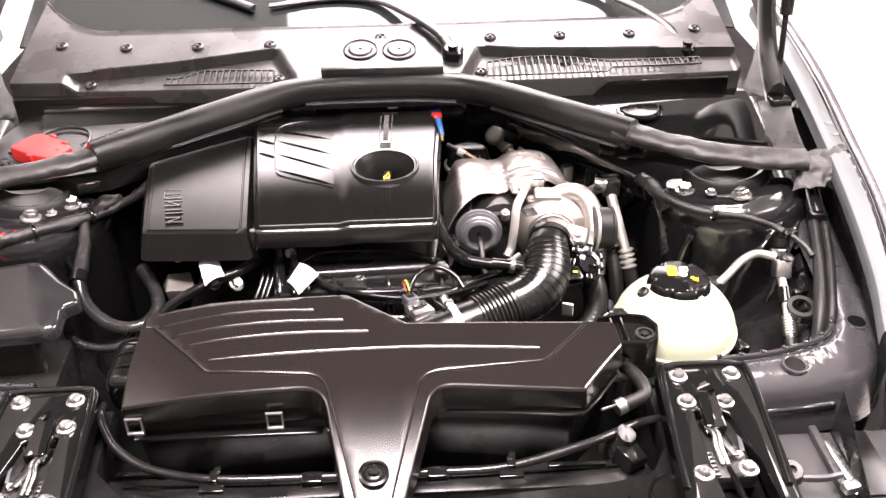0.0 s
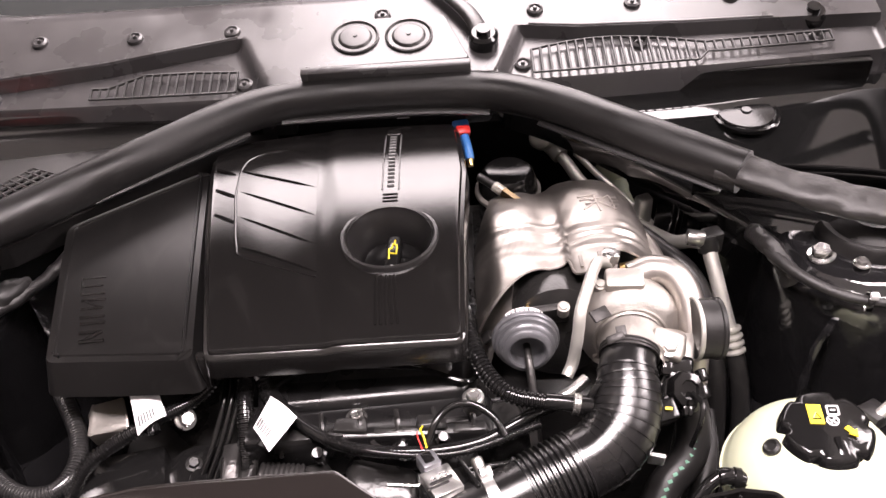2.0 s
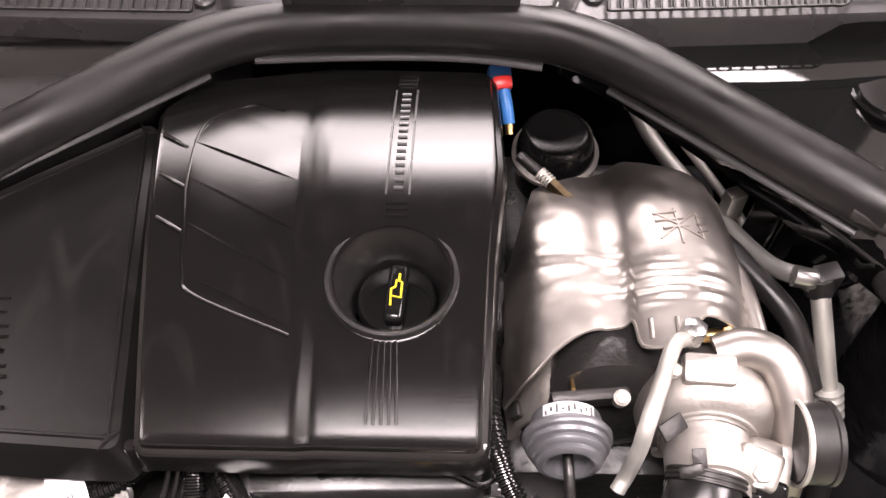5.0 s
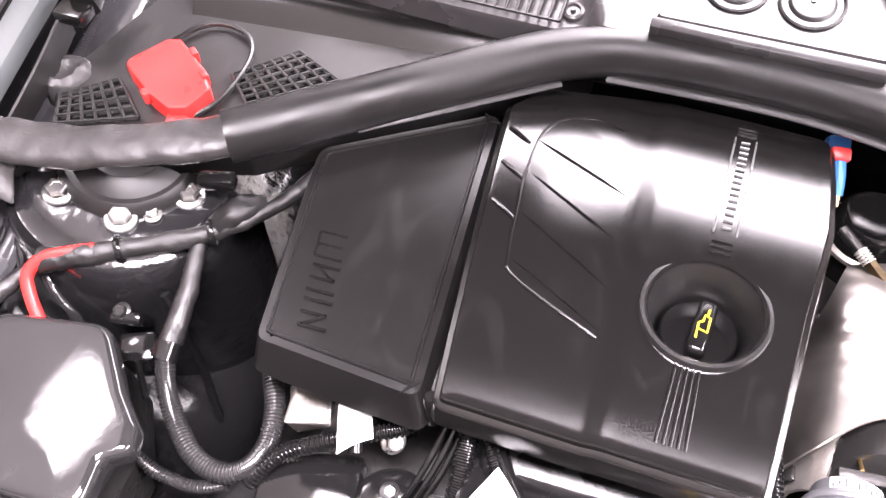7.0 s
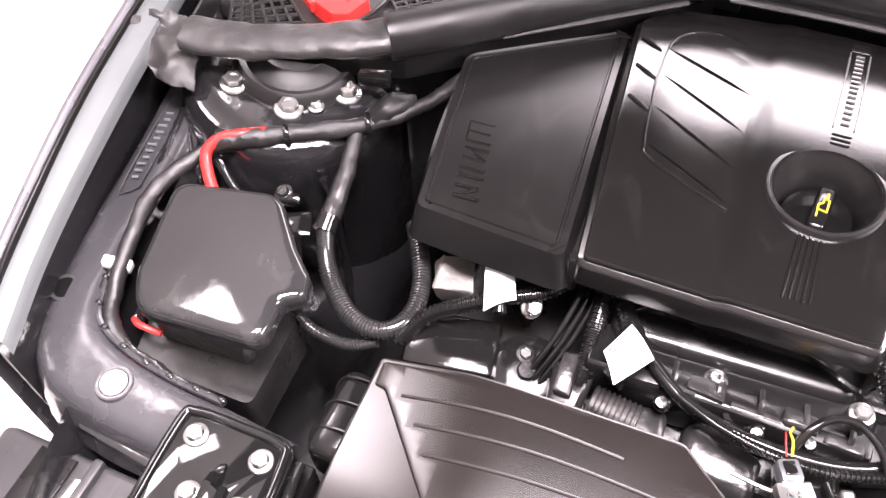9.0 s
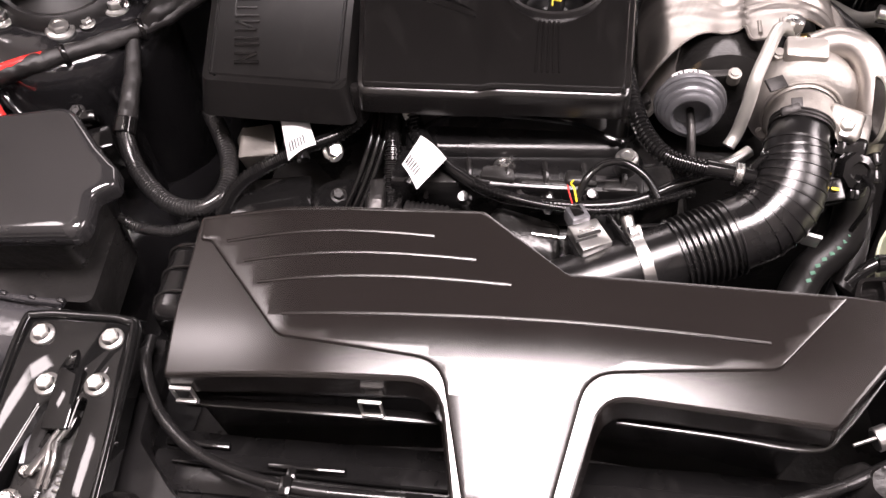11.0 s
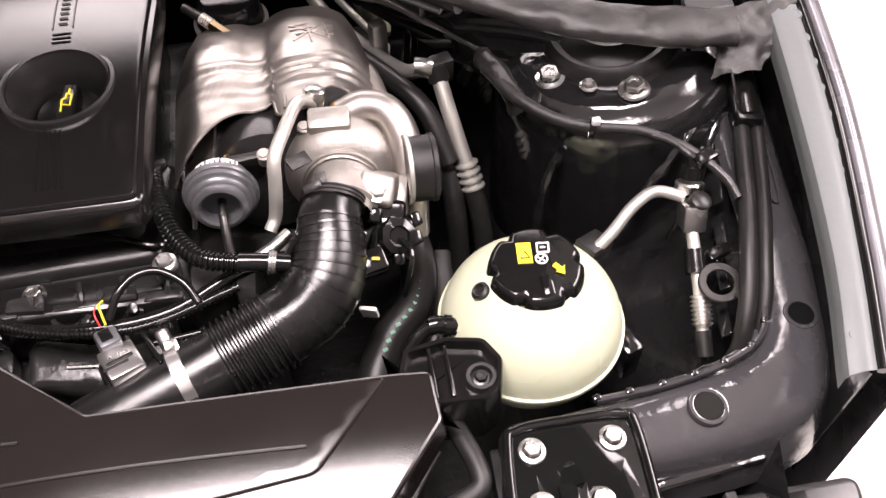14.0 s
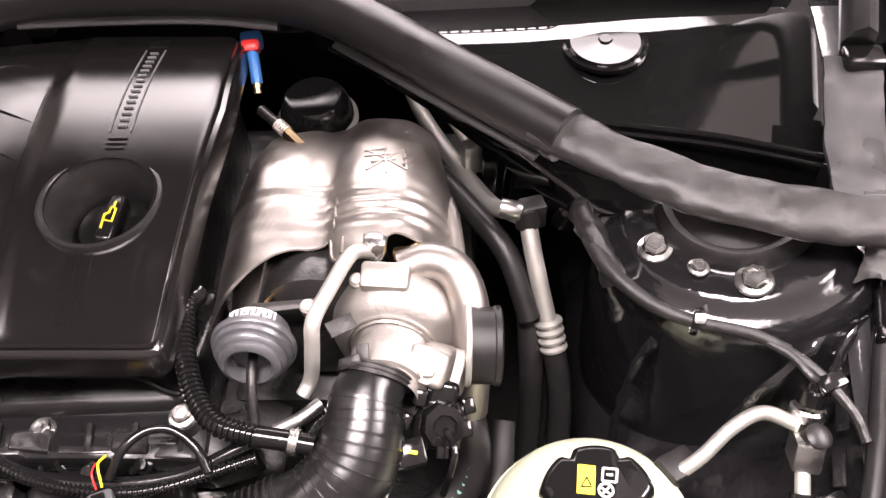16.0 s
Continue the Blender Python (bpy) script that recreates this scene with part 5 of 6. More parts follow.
    part("coupling", lathe([(0, 0), (0.029, 0), (0.031, 0.002), (0.031, 0.022), (0.0322, 0.023), (0.0322, 0.027), (0.029, 0.0285), (0.027, 0.025), (0, 0.025)], (0.314, 1.114, 0.865), (1, 0.02, -0.06), 40), RUBBER, t, "short black rubber coupling")
    part("coupling_band", lathe([(0.0315, -0.001), (0.0332, 0), (0.0332, 0.003), (0.0315, 0.004)], (0.314, 1.114, 0.865), (1, 0.02, -0.06), 40), PIPE, t)
    bolt(t, (0.285, 1.088, 0.868), 0.0075, (0, -0.2, 1))
    ac, aax = Vector((0.144, 1.133, 0.864)), Vector((0.0, -0.985, 0.17)).normalized()
    act = part("actuator", lathe([(0, 0), (0.022, 0), (0.0265, 0.003), (0.0275, 0.006), (0.0278, 0.0165), (0.0335, 0.0175), (0.0345, 0.019), (0.0345, 0.0225), (0.0335, 0.024), (0.0315, 0.0245), (0.0325, 0.027), (0.0315, 0.030), (0.0285, 0.031), (0.0290, 0.034), (0.0275, 0.0365), (0.0250, 0.0375), (0.0250, 0.041), (0.0230, 0.043), (0.0195, 0.0435), (0.0175, 0.042), (0.0165, 0.030), (0.009, 0.028), (0, 0.028)], ac, aax, 48), ACTGREY, t, "blue-grey wastegate actuator can")
    aup = Vector((0, 0.17, 0.985)).normalized()
    aside = aax.cross(aup).normalized()

    def on_can(a, phi, r):
        return ac + aax * a + aup * (r * math.cos(phi)) + aside * (r * math.sin(phi))
    part("paper_label", sheet([[on_can(a, radians(-42 + 12 * k), 0.0283) for k in range(8)] for a in (0.0045, 0.0155)], 0.0006), WHITE, act, "small printed label")
    for k in range(9):
        part("print_bar", tube([on_can(0.0065 + 0.002 * (k % 3), radians(-36 + 9 * k), 0.0290), on_can(0.0135 - 0.002 * (k % 2), radians(-36 + 9 * k), 0.0290)], 0.0010, 5, 1), PRINT, act)
    part("rod", tube([(0.144, 1.108, 0.866), (0.145, 1.082, 0.862), (0.148, 1.045, 0.832)], 0.0042, 10, 4), ENGINE, t)
    part("rear_plate", crumple(obox((0.163, 1.148, 0.864), (0.062, 0.010, 0.026), 10, 0, 6, 0.003), 0.0012, 60), ENGINE, t)
    part("control_rod", tube([(0.150, 1.150, 0.875), (0.151, 1.185, 0.845)], 0.0016, 8, 3), BRASS, t)
    part("coolant_pipe", tube([(0.243, 1.185, 0.893), (0.232, 1.180, 0.904), (0.222, 1.170, 0.911), (0.208, 1.135, 0.912), (0.198, 1.110, 0.907), (0.195, 1.100, 0.885), (0.190, 1.092, 0.852), (0.183, 1.082, 0.842)], 0.0062, 14, 6), PIPE, t, "dull bent coolant pipe")
    part("pipe_union", lathe([(0.010, -0.008), (0.010, 0.008), (0.007, 0.010), (0, 0.010)], (0.240, 1.187, 0.902), (0.2, 0.2, 1), 6), STEEL, t)
    part("brass_union", lathe([(0.006, -0.012), (0.006, 0.004), (0.008, 0.004), (0.008, 0.010), (0.005, 0.012), (0, 0.012)], (0.266, 1.196, 0.880), (1, -0.1, 0.3), 10), BRASS, t)
    part("return_pipe", tube([(0.200, 1.070, 0.850), (0.185, 1.058, 0.848), (0.165, 1.050, 0.842)], 0.0058, 12, 5), STEEL, t)
    part("oxygen_sensor", tube([(0.112, 1.380, 0.872), (0.136, 1.358, 0.868)], 0.0052, 12, 3), ENGINE, t)
    part("sensor_collar", tube([(0.130, 1.3635, 0.869), (0.140, 1.354, 0.8665)], 0.0062, 12, 3, corr=0.003, depth=0.001), PIPE, t)
    part("sensor_hex", tube([(0.134, 1.360, 0.868), (0.158, 1.336, 0.862)], 0.0062, 6, 3), OLDBRASS, t)


turbo()


def electric_valve():
    t = thing("bypass_valve", (0.285, 1.06, 0.78), "glossy black electric valve with a yellow clip", "valve")
    part("body", crumple(obox((0.292, 1.068, 0.822), (0.040, 0.040, 0.044), 32, 6, -10, 0.006, 3), 0.0025, 45), GLOSS, t)
    part("cap", crumple(lathe([(0.018, -0.010), (0.0185, 0.004), (0.0165, 0.009), (0.010, 0.011), (0.008, 0.008), (0, 0.008)], (0.296, 1.056, 0.842), (0.2, -0.6, 0.75), 8), 0.0015, 70), GLOSS, t)
    part("flange", crumple(obox((0.288, 1.082, 0.848), (0.042, 0.022, 0.014), 35, 0, -12, 0.006, 3), 0.0015, 60), GLOSS, t)
    for dx, dy, dz in ((-0.024, -0.008, 0.012), (0.022, -0.012, 0.006), (-0.012, 0.006, 0.024), (0.024, 0.006, 0.010), (0.004, -0.026, -0.002)):
        part("ridge", obox((0.291 + dx, 1.066 + dy, 0.832 + dz), (0.010, 0.013, 0.014), 30, 10, 900 * dx, 0.002, 2), GLOSS, t)
    part("wire_tail", tube([(0.300, 1.046, 0.848), (0.306, 1.030, 0.850), (0.302, 1.016, 0.838), (0.296, 1.012, 0.81)], 0.0026, 8, 6), GLOSS, t)
    part("plug", obox((0.268, 1.034, 0.835), (0.03, 0.022, 0.022), 20, 0, 15, 0.003), GLOSS, t)
    part("yellow_clip", obox((0.274, 1.030, 0.8475), (0.007, 0.003, 0.002), 20, 0, -10, 0.0005), YELLOW, t)
    part("cable", tube([(0.258, 1.034, 0.838), (0.235, 1.046, 0.876), (0.21, 1.045, 0.872), (0.195, 1.035, 0.856)], 0.0042, 10, 6, corr=0.003, depth=0.001), GLOSS, t)
    part("white_tab", obox((0.262, 1.006, 0.80), (0.016, 0.004, 0.030), 20, 0, -15, 0.0015), WHITE, t)


electric_valve()


def intake_hose():
    t = thing("intake_hose", (0.2, 1.0, 0.78), "black ribbed rubber intake hose with a steel clamp", "hose")
    line = [(0.244, 1.082, 0.872), (0.238, 1.062, 0.868), (0.236, 1.040, 0.859), (0.228, 1.016, 0.846), (0.208, 0.996, 0.834), (0.180, 0.984, 0.826)]
    part("elbow", tube(line, 0.034, 28, 8, fn=lambda q: 0.76 + 0.24 * min(1, q * 1.6)), HOSE, t)
    part("inlet_clamp", tube([(0.2445, 1.086, 0.873), (0.2425, 1.077, 0.871)], 0.0292, 28, 3, corr=0.0035, depth=0.001), ENGINE, t, "dull worm-drive clamp")
    part("clamp_lock", obox((0.228, 1.080, 0.897), (0.018, 0.009, 0.005), 25, -20, 8, 0.002), ENGINE, t)
    cp = curve_points(line, 10)
    for k in range(11):
        i = min(len(cp) - 2, 10 + 3 * k)
        p, q = cp[i], cp[i + 1]
        rad = 0.034 * (0.76 + 0.24 * min(1, 1.6 * i / (len(cp) - 1))) + 0.0011
        part("ring_rib", tube([p, p + (q - p).normalized() * 0.0022], rad, 28, 2), HOSE, t)
    part("bellows", tube([(0.184, 0.986, 0.826), (0.16, 0.976, 0.822), (0.133, 0.965, 0.818)], 0.0345, 28, 12, corr=0.0058, depth=0.0042), HOSE, t)
    part("straight", tube([(0.138, 0.967, 0.8185), (0.02, 0.922, 0.802)], 0.033, 28, 6), HOSE, t)
    part("clamp", tube([(0.106, 0.9555, 0.815), (0.096, 0.952, 0.814)], 0.0358, 32, 4), STEEL, t, "steel hose clamp")
    part("clamp_screw", join(lathe([(0.006, -0.008), (0.006, 0.010), (0.0045, 0.012), (0, 0.012)], (0.089, 0.980, 0.838), (-0.3, 0.8, 0.5), 12), obox((0.094, 0.972, 0.841), (0.012, 0.016, 0.008), 20, 10, 20, 0.002)), STEEL, t)


intake_hose()
part_block = thing("engine_block", (0, 1.2, 0.4), "dark cast engine block under its covers", "engine")
part("block", box(-0.30, 0.16, 1.00, 1.48, 0.40, 0.755, 0.02), DARK, part_block)
part("head_mass", box(-0.16, 0.07, 1.10, 1.45, 0.74, 0.835, 0.01), DARK, part_block)
part("side_mass", box(0.10, 0.32, 1.12, 1.46, 0.45, 0.76, 0.01), DARK, part_block)

# ---- right side of the bay ----
def ac_line():
    t = thing("ac_service_line", (0.575, 1.0, 0.74), "bright aluminium service line with black valves", "pipe")
    part("pipe", tube([(0.57, 1.055, 0.842), (0.545, 1.066, 0.842), (0.52, 1.055, 0.838), (0.496, 1.036, 0.828), (0.475, 1.025, 0.815)], 0.0058, 12, 6), PIPE, t)
    part("connector", obox((0.478, 1.033, 0.812), (0.024, 0.034, 0.02), -20, 0, -55, 0.003), RUBBER, t)
    part("lower_pipe", tube([(0.475, 1.02, 0.81), (0.455, 1.005, 0.80), (0.44, 1.0, 0.76)], 0.007, 12, 6), PIPE, t)
    part("sensor_plug", join(lathe([(0.012, 0), (0.012, 0.012), (0.009, 0.014), (0.009, 0.02), (0, 0.02)], (0.581, 1.072, 0.848), (0.15, 0.5, 0.85), 18), obox((0.592, 1.078, 0.865), (0.024, 0.014, 0.014), 0, 0, 25, 0.002)), GLOSS, t)
    part("hex_collar", lathe([(0.013, 0), (0.014, 0.002), (0.014, 0.008), (0.012, 0.010)], (0.578, 1.064, 0.838), (0.1, 0.5, 0.85), 12), STEEL, t)
    part("valve_block", obox((0.574, 1.040, 0.832), (0.022, 0.03, 0.026), -30, 0, -8, 0.003), STEEL, t)
    part("valve_cap", lathe([(0.0105, 0), (0.0105, 0.014), (0.008, 0.016), (0, 0.016)], (0.577, 1.043, 0.838), (0.2, -0.1, 1), 14), RUBBER, t)
    part("stem", tube([(0.571, 1.026, 0.825), (0.566, 0.975, 0.800), (0.563, 0.94, 0.775)], 0.006, 12, 5), PIPE, t)
    part("collar", tube([(0.5695, 1.010, 0.818), (0.567, 0.990, 0.808)], 0.0105, 12, 3), GLOSS, t)
    part("ribbed_nut", tube([(0.566, 0.972, 0.799), (0.5635, 0.948, 0.783)], 0.009, 12, 6, corr=0.004, depth=0.002), STEEL, t)
    part("end_cap", tube([(0.5625, 0.945, 0.781), (0.561, 0.925, 0.768)], 0.008, 12, 3), RUBBER, t)
    part("side_clip", obox((0.590, 1.004, 0.816), (0.024, 0.012, 0.010), 0, 0, 20, 0.002), GLOSS, t)
    ring = [(0.0125, 0.0012), (0.0130, 0.0022), (0.0190, 0.0022), (0.0200, 0.0012), (0.0200, -0.0008), (0.0130, -0.0008)]
    part("holder_ring", lathe(ring + ring[:1], (0.581, 0.972, 0.815), (-0.05, -0.2, 1), 28), ENGINE, t, "flat dark metal holder ring")
    part("holder_arm", fine_sheet([[(0.588, 0.956, 0.815), (0.602, 0.966, 0.817)], [(0.598, 0.945, 0.818), (0.606, 0.950, 0.820)], [(0.606, 0.934, 0.822), (0.614, 0.938, 0.823)], [(0.621, 0.929, 0.825), (0.622, 0.934, 0.825)]], 3, 5, 0.002), ENGINE, t)


ac_line()

hr = thing("cable_pair", (0.62, 1.05, 0.80), "pair of thick black cables along the wing", "cable")
for d, r in ((0.0, 0.0085), (0.016, 0.007)):
    part("cable", tube([(0.648 + d, 1.13, 0.862), (0.634 + d, 1.08, 0.856), (0.620 + d, 1.03, 0.850), (0.604 + d, 0.98, 0.842), (0.590 + d, 0.935, 0.825), (0.575 + d, 0.905, 0.79), (0.54 + d, 0.90, 0.74)], r, 12, 6), RUBBER, hr)
part("sleeve", tube([(0.664, 1.195, 0.878), (0.650, 1.120, 0.868)], 0.0135, 12, 4, flat=0.8), PLASTIC, hr)
part("sleeve_end", obox((0.6495, 1.117, 0.867), (0.026, 0.012, 0.018), 0, 0, -10, 0.002), GLOSS, hr)

hw = thing("tower_harness", (0.5, 1.13, 0.85), "taped black wiring harness around the strut tower", "wiring")
part("taped_loom", tube([(0.415, 1.235, 0.872), (0.425, 1.200, 0.874), (0.440, 1.172, 0.874), (0.466, 1.146, 0.873), (0.497, 1.130, 0.873), (0.537, 1.120, 0.872), (0.567, 1.106, 0.868)], 0.0065, 12, 6, fn=lambda s: 1.15 - 0.45 * s), CLOTH, hw)
part("branch", tube([(0.555, 1.112, 0.870), (0.583, 1.088, 0.868), (0.605, 1.056, 0.862), (0.612, 1.035, 0.855)], 0.0045, 10, 6), CLOTH, hw)
part("branch", tube([(0.545, 1.116, 0.870), (0.565, 1.10, 0.872), (0.576, 1.082, 0.872), (0.583, 1.078, 0.868)], 0.0032, 8, 6), CLOTH, hw)
part("cable_tie", lathe([(0.0105, -0.003), (0.0115, 0), (0.0105, 0.003)], (0.497, 1.130, 0.873), (1, -0.35, 0), 14), GLOSS, hw)
part("tie_head", obox((0.498, 1.126, 0.884), (0.008, 0.006, 0.007), bev=0.001), WHITE, hw)
part("rubber_boot", crumple(tube([(0.415, 1.26, 0.86), (0.418, 1.23, 0.875), (0.430, 1.20, 0.87), (0.44, 1.19, 0.85)], 0.0105, 12, 5), 0.004, 60), CLOTH, hw)

ph = thing("air_conditioning_pipes", (0.33, 1.3, 0.70), "dull aluminium pipes with a ringed flexible hose", "pipe")
part("rear_pipe", tube([(0.232, 1.552, 0.776), (0.244, 1.525, 0.772), (0.262, 1.475, 0.770), (0.300, 1.388, 0.786), (0.336, 1.308, 0.812), (0.352, 1.276, 0.838), (0.362, 1.264, 0.846)], 0.0085, 14, 6), PIPE, ph)
part("rear_elbow", tube([(0.208, 1.560, 0.800), (0.216, 1.560, 0.790), (0.226, 1.557, 0.780), (0.236, 1.542, 0.774)], 0.0125, 16, 6), PIPE, ph)
part("elbow_flange", lathe([(0.017, -0.010), (0.019, -0.004), (0.019, 0.004), (0.016, 0.007), (0.011, 0.008), (0, 0.006)], (0.210, 1.556, 0.800), (-0.55, -0.45, 0.7), 22), PIPE, ph)
part("flange_body", crumple(lathe([(0, -0.018), (0.018, -0.014), (0.022, -0.004), (0.020, 0.008), (0.012, 0.016), (0, 0.018)], (0.240, 1.566, 0.795), (0.3, -0.6, 0.7), 20), 0.002, 60), ENGINE, ph)
part("pale_coupling", lathe([(0.014, -0.030), (0.0165, -0.028), (0.0185, -0.012), (0.0185, 0.010), (0.0165, 0.012), (0.0165, 0.020), (0.0125, 0.028), (0.0115, 0.050), (0.008, 0.055), (0, 0.055)], (0.324, 1.588, 0.690), (0.36, -0.84, -0.42), 22), TANK, ph, "pale plastic pipe coupling")
part("thin_pipe", tube([(0.258, 1.545, 0.775), (0.284, 1.480, 0.779), (0.314, 1.416, 0.781), (0.334, 1.376, 0.778), (0.340, 1.360, 0.765), (0.342, 1.352, 0.74)], 0.0046, 10, 6), PIPE, ph)
part("elbow", tube([(0.345, 1.268, 0.852), (0.358, 1.266, 0.850), (0.372, 1.270, 0.842)], 0.0095, 12, 5), STEEL, ph)
part("fitting", join(lathe([(0.012, 0), (0.012, 0.018), (0.009, 0.02), (0, 0.02)], (0.371, 1.262, 0.834), (-0.2, 0.4, 1), 16), obox((0.374, 1.27, 0.842), (0.024, 0.018, 0.03), 0, 0, 15, 0.003)), RUBBER, ph)
part("flex_pipe", tube([(0.371, 1.258, 0.835), (0.376, 1.238, 0.815), (0.384, 1.216, 0.785), (0.390, 1.200, 0.763)], 0.0085, 14, 6), PIPE, ph)
part("ring_collar", tube([(0.389, 1.203, 0.767), (0.396, 1.186, 0.738)], 0.0115, 16, 6, corr=0.009, depth=0.004), PIPE, ph)
part("hose", tube([(0.395, 1.188, 0.741), (0.402, 1.165, 0.70), (0.400, 1.13, 0.64), (0.38, 1.08, 0.56)], 0.0115, 14, 6), RUBBER, ph)
part("dark_hose", tube([(0.372, 1.215, 0.76), (0.374, 1.18, 0.72), (0.372, 1.14, 0.66), (0.36, 1.10, 0.58)], 0.012, 14, 6), RUBBER, ph)
part("dark_pipe", tube([(0.285, 1.34, 0.82), (0.32, 1.29, 0.82), (0.352, 1.245, 0.81), (0.372, 1.20, 0.77)], 0.011, 12, 6), RUBBER, ph)

fb = thing("firewall_connector_block", (0.38, 1.36, 0.74), "black ribbed connector block on the firewall", "connector")
part("body", obox((0.365, 1.365, 0.82), (0.05, 0.05, 0.09), -10, 0, -35, 0.004), GLOSS, fb)
for i in range(5):
    part("fin", obox((0.348 + 0.009 * i, 1.335 + 0.006 * i, 0.81), (0.003, 0.03, 0.07), -10, 0, -35, 0.001), GLOSS, fb)
part("plug", lathe([(0.014, 0), (0.014, 0.03), (0.010, 0.034), (0.010, 0.05), (0, 0.05)], (0.395, 1.325, 0.80), (0, -0.3, 1), 16), GLOSS, fb)
part("plug", lathe([(0.010, 0), (0.010, 0.03), (0.006, 0.034), (0, 0.034)], (0.405, 1.295, 0.80), (0.2, -0.3, 1), 16), GLOSS, fb)
part("yellow_cap", lathe([(0.0062, 0), (0.0062, 0.004), (0, 0.005)], (0.324, 1.373, 0.861), (0, -0.4, 1), 14), YELLOW, fb, "small yellow plug")
part("bracket", obox((0.318, 1.372, 0.81), (0.02, 0.016, 0.04), 0, 0, 20, 0.004), PIPE, fb)

vc = thing("vacuum_pump_can", (0.165, 1.43, 0.74), "round black canister behind the turbocharger", "canister")
part("can", lathe([(0.038, 0.72), (0.040, 0.80), (0.039, 0.812), (0.035, 0.828), (0.030, 0.833), (0.026, 0.831), (0, 0.831)], (0.152, 1.440, 0), seg=40), GLOSS, vc)
part("base_ring", lathe([(0.041, 0.795), (0.044, 0.798), (0.044, 0.803), (0.040, 0.806)], (0.152, 1.440, 0), seg=40), ALU, vc)

rw = thing("relay_plug", (0.10, 1.44, 0.85), "red and blue plug on a thin wire", "plug")
part("blue_cap", obox((0.094, 1.464, 0.888), (0.022, 0.018, 0.018), 30, 0, 8, 0.004), BLUE, rw)
part("red_body", obox((0.0965, 1.449, 0.893), (0.018, 0.013, 0.015), 30, 0, 8, 0.003), RED, rw)
part("blue_wire_end", tube([(0.098, 1.444, 0.890), (0.101, 1.430, 0.882), (0.103, 1.418, 0.872)], 0.0058, 10, 5), BLUE, rw)
part("brass_tip", tube([(0.103, 1.418, 0.872), (0.104, 1.410, 0.866)], 0.004, 10, 3), BRASS, rw)

# ---- coolant hose and tank nozzle ----
ch = thing("coolant_hose", (0.29, 1.03, 0.65), "thick black rubber coolant hose", "hose")
part("hose", tube([(0.300, 1.115, 0.80), (0.312, 1.085, 0.79), (0.316, 1.062, 0.765), (0.306, 1.040, 0.745), (0.280, 1.018, 0.732), (0.262, 0.985, 0.725), (0.25, 0.94, 0.71)], 0.0185, 18, 6), RUBBER, ch)
print_line = curve_points([(0.312, 1.085, 0.79), (0.316, 1.062, 0.765), (0.306, 1.040, 0.745), (0.280, 1.018, 0.732), (0.262, 0.985, 0.725)], 8)
for k in range(2, len(print_line) - 4, 2):
    q = print_line[k] + Vector((0.002, -0.006, 0.0178))
    part("print_bar", obox(tuple(q), (0.005, 0.0034, 0.001), 25, 0, 20, 0), GREENPRINT, ch, "faded green lettering bar")
part("side_hose", tube([(0.345, 1.12, 0.72), (0.34, 1.07, 0.70), (0.32, 1.02, 0.68), (0.30, 0.96, 0.66)], 0.013, 14, 6), RUBBER, ch)

# ---- wing details ----
for (x, y, z, r) in ((0.634, 0.922, 0.8262, 0.0115), (-0.646, 0.923, 0.8245, 0.0115), (0.528, 0.855, 0.8155, 0.0125), (-0.542, 0.856, 0.8155, 0.0135)):
    part("locating_hole", lathe([(r * 1.40, -0.003), (r * 1.32, 0.0004), (r * 1.15, 0.0007), (r * 1.03, 0.0004), (r, -0.002)], (x, y, z), (0.05, -0.05, 1), 28), RAIL, car)
    # the rail stays uncut: a black disc gives the darkness inside the hole
    part("hole_shade_disc", lathe([(r, -0.002), (r * 0.98, 0.0006), (0, 0.0006)], (x, y, z), (0.05, -0.05, 1), 24), TRAY, car)
for i in range(15):
    f = i / 14
    y = 0.86 + 0.42 * f
    x = 0.633 + 0.150 * f - 0.068 * f * f
    z = 0.890 + 0.0505 * f
    part("weld_dimple", lathe([(0.0075, -0.001), (0.006, 0.0012), (0.003, 0.0005), (0, 0.0002)], (x, y, z), (-0.05, -0.12, 1), 12), GALV, car)
bolt(car, (0.505, 1.178, 0.880), 0.006, name="stud")
bolt(car, (-0.497, 1.192, 0.876), 0.006, name="stud")

# ---- left side of the bay ----
hl = thing("left_harness", (-0.50, 1.1, 0.80), "taped wiring harness with a bare red cable", "wiring")
part("taped_loom", crumple(tube([(-0.575, 1.118, 0.868), (-0.548, 1.130, 0.870), (-0.513, 1.150, 0.869), (-0.446, 1.193, 0.866), (-0.398, 1.248, 0.862), (-0.378, 1.292, 0.862), (-0.372, 1.325, 0.864)], 0.0112, 16, 14, fn=lambda q: 1.1 - 0.62 * q), 0.0022, 55), CLOTH, hl)
part("red_cable", tube([(-0.560, 1.072, 0.838), (-0.572, 1.085, 0.852), (-0.580, 1.100, 0.866), (-0.572, 1.116, 0.874), (-0.553, 1.128, 0.876), (-0.530, 1.142, 0.874)], 0.0062, 12, 6), RED, hl, "bright red battery cable")
part("side_loom", crumple(tube([(-0.560, 1.125, 0.864), (-0.590, 1.105, 0.858), (-0.612, 1.05, 0.852), (-0.608, 1.00, 0.845), (-0.598, 0.95, 0.832), (-0.585, 0.91, 0.81), (-0.55, 0.89, 0.775)], 0.0082, 14, 12), 0.002, 55), CLOTH, hl)
part("side_wire", tube([(-0.612, 0.962, 0.826), (-0.612, 0.92, 0.812), (-0.592, 0.892, 0.79), (-0.55, 0.882, 0.76)], 0.0055, 10, 6), RUBBER, hl)
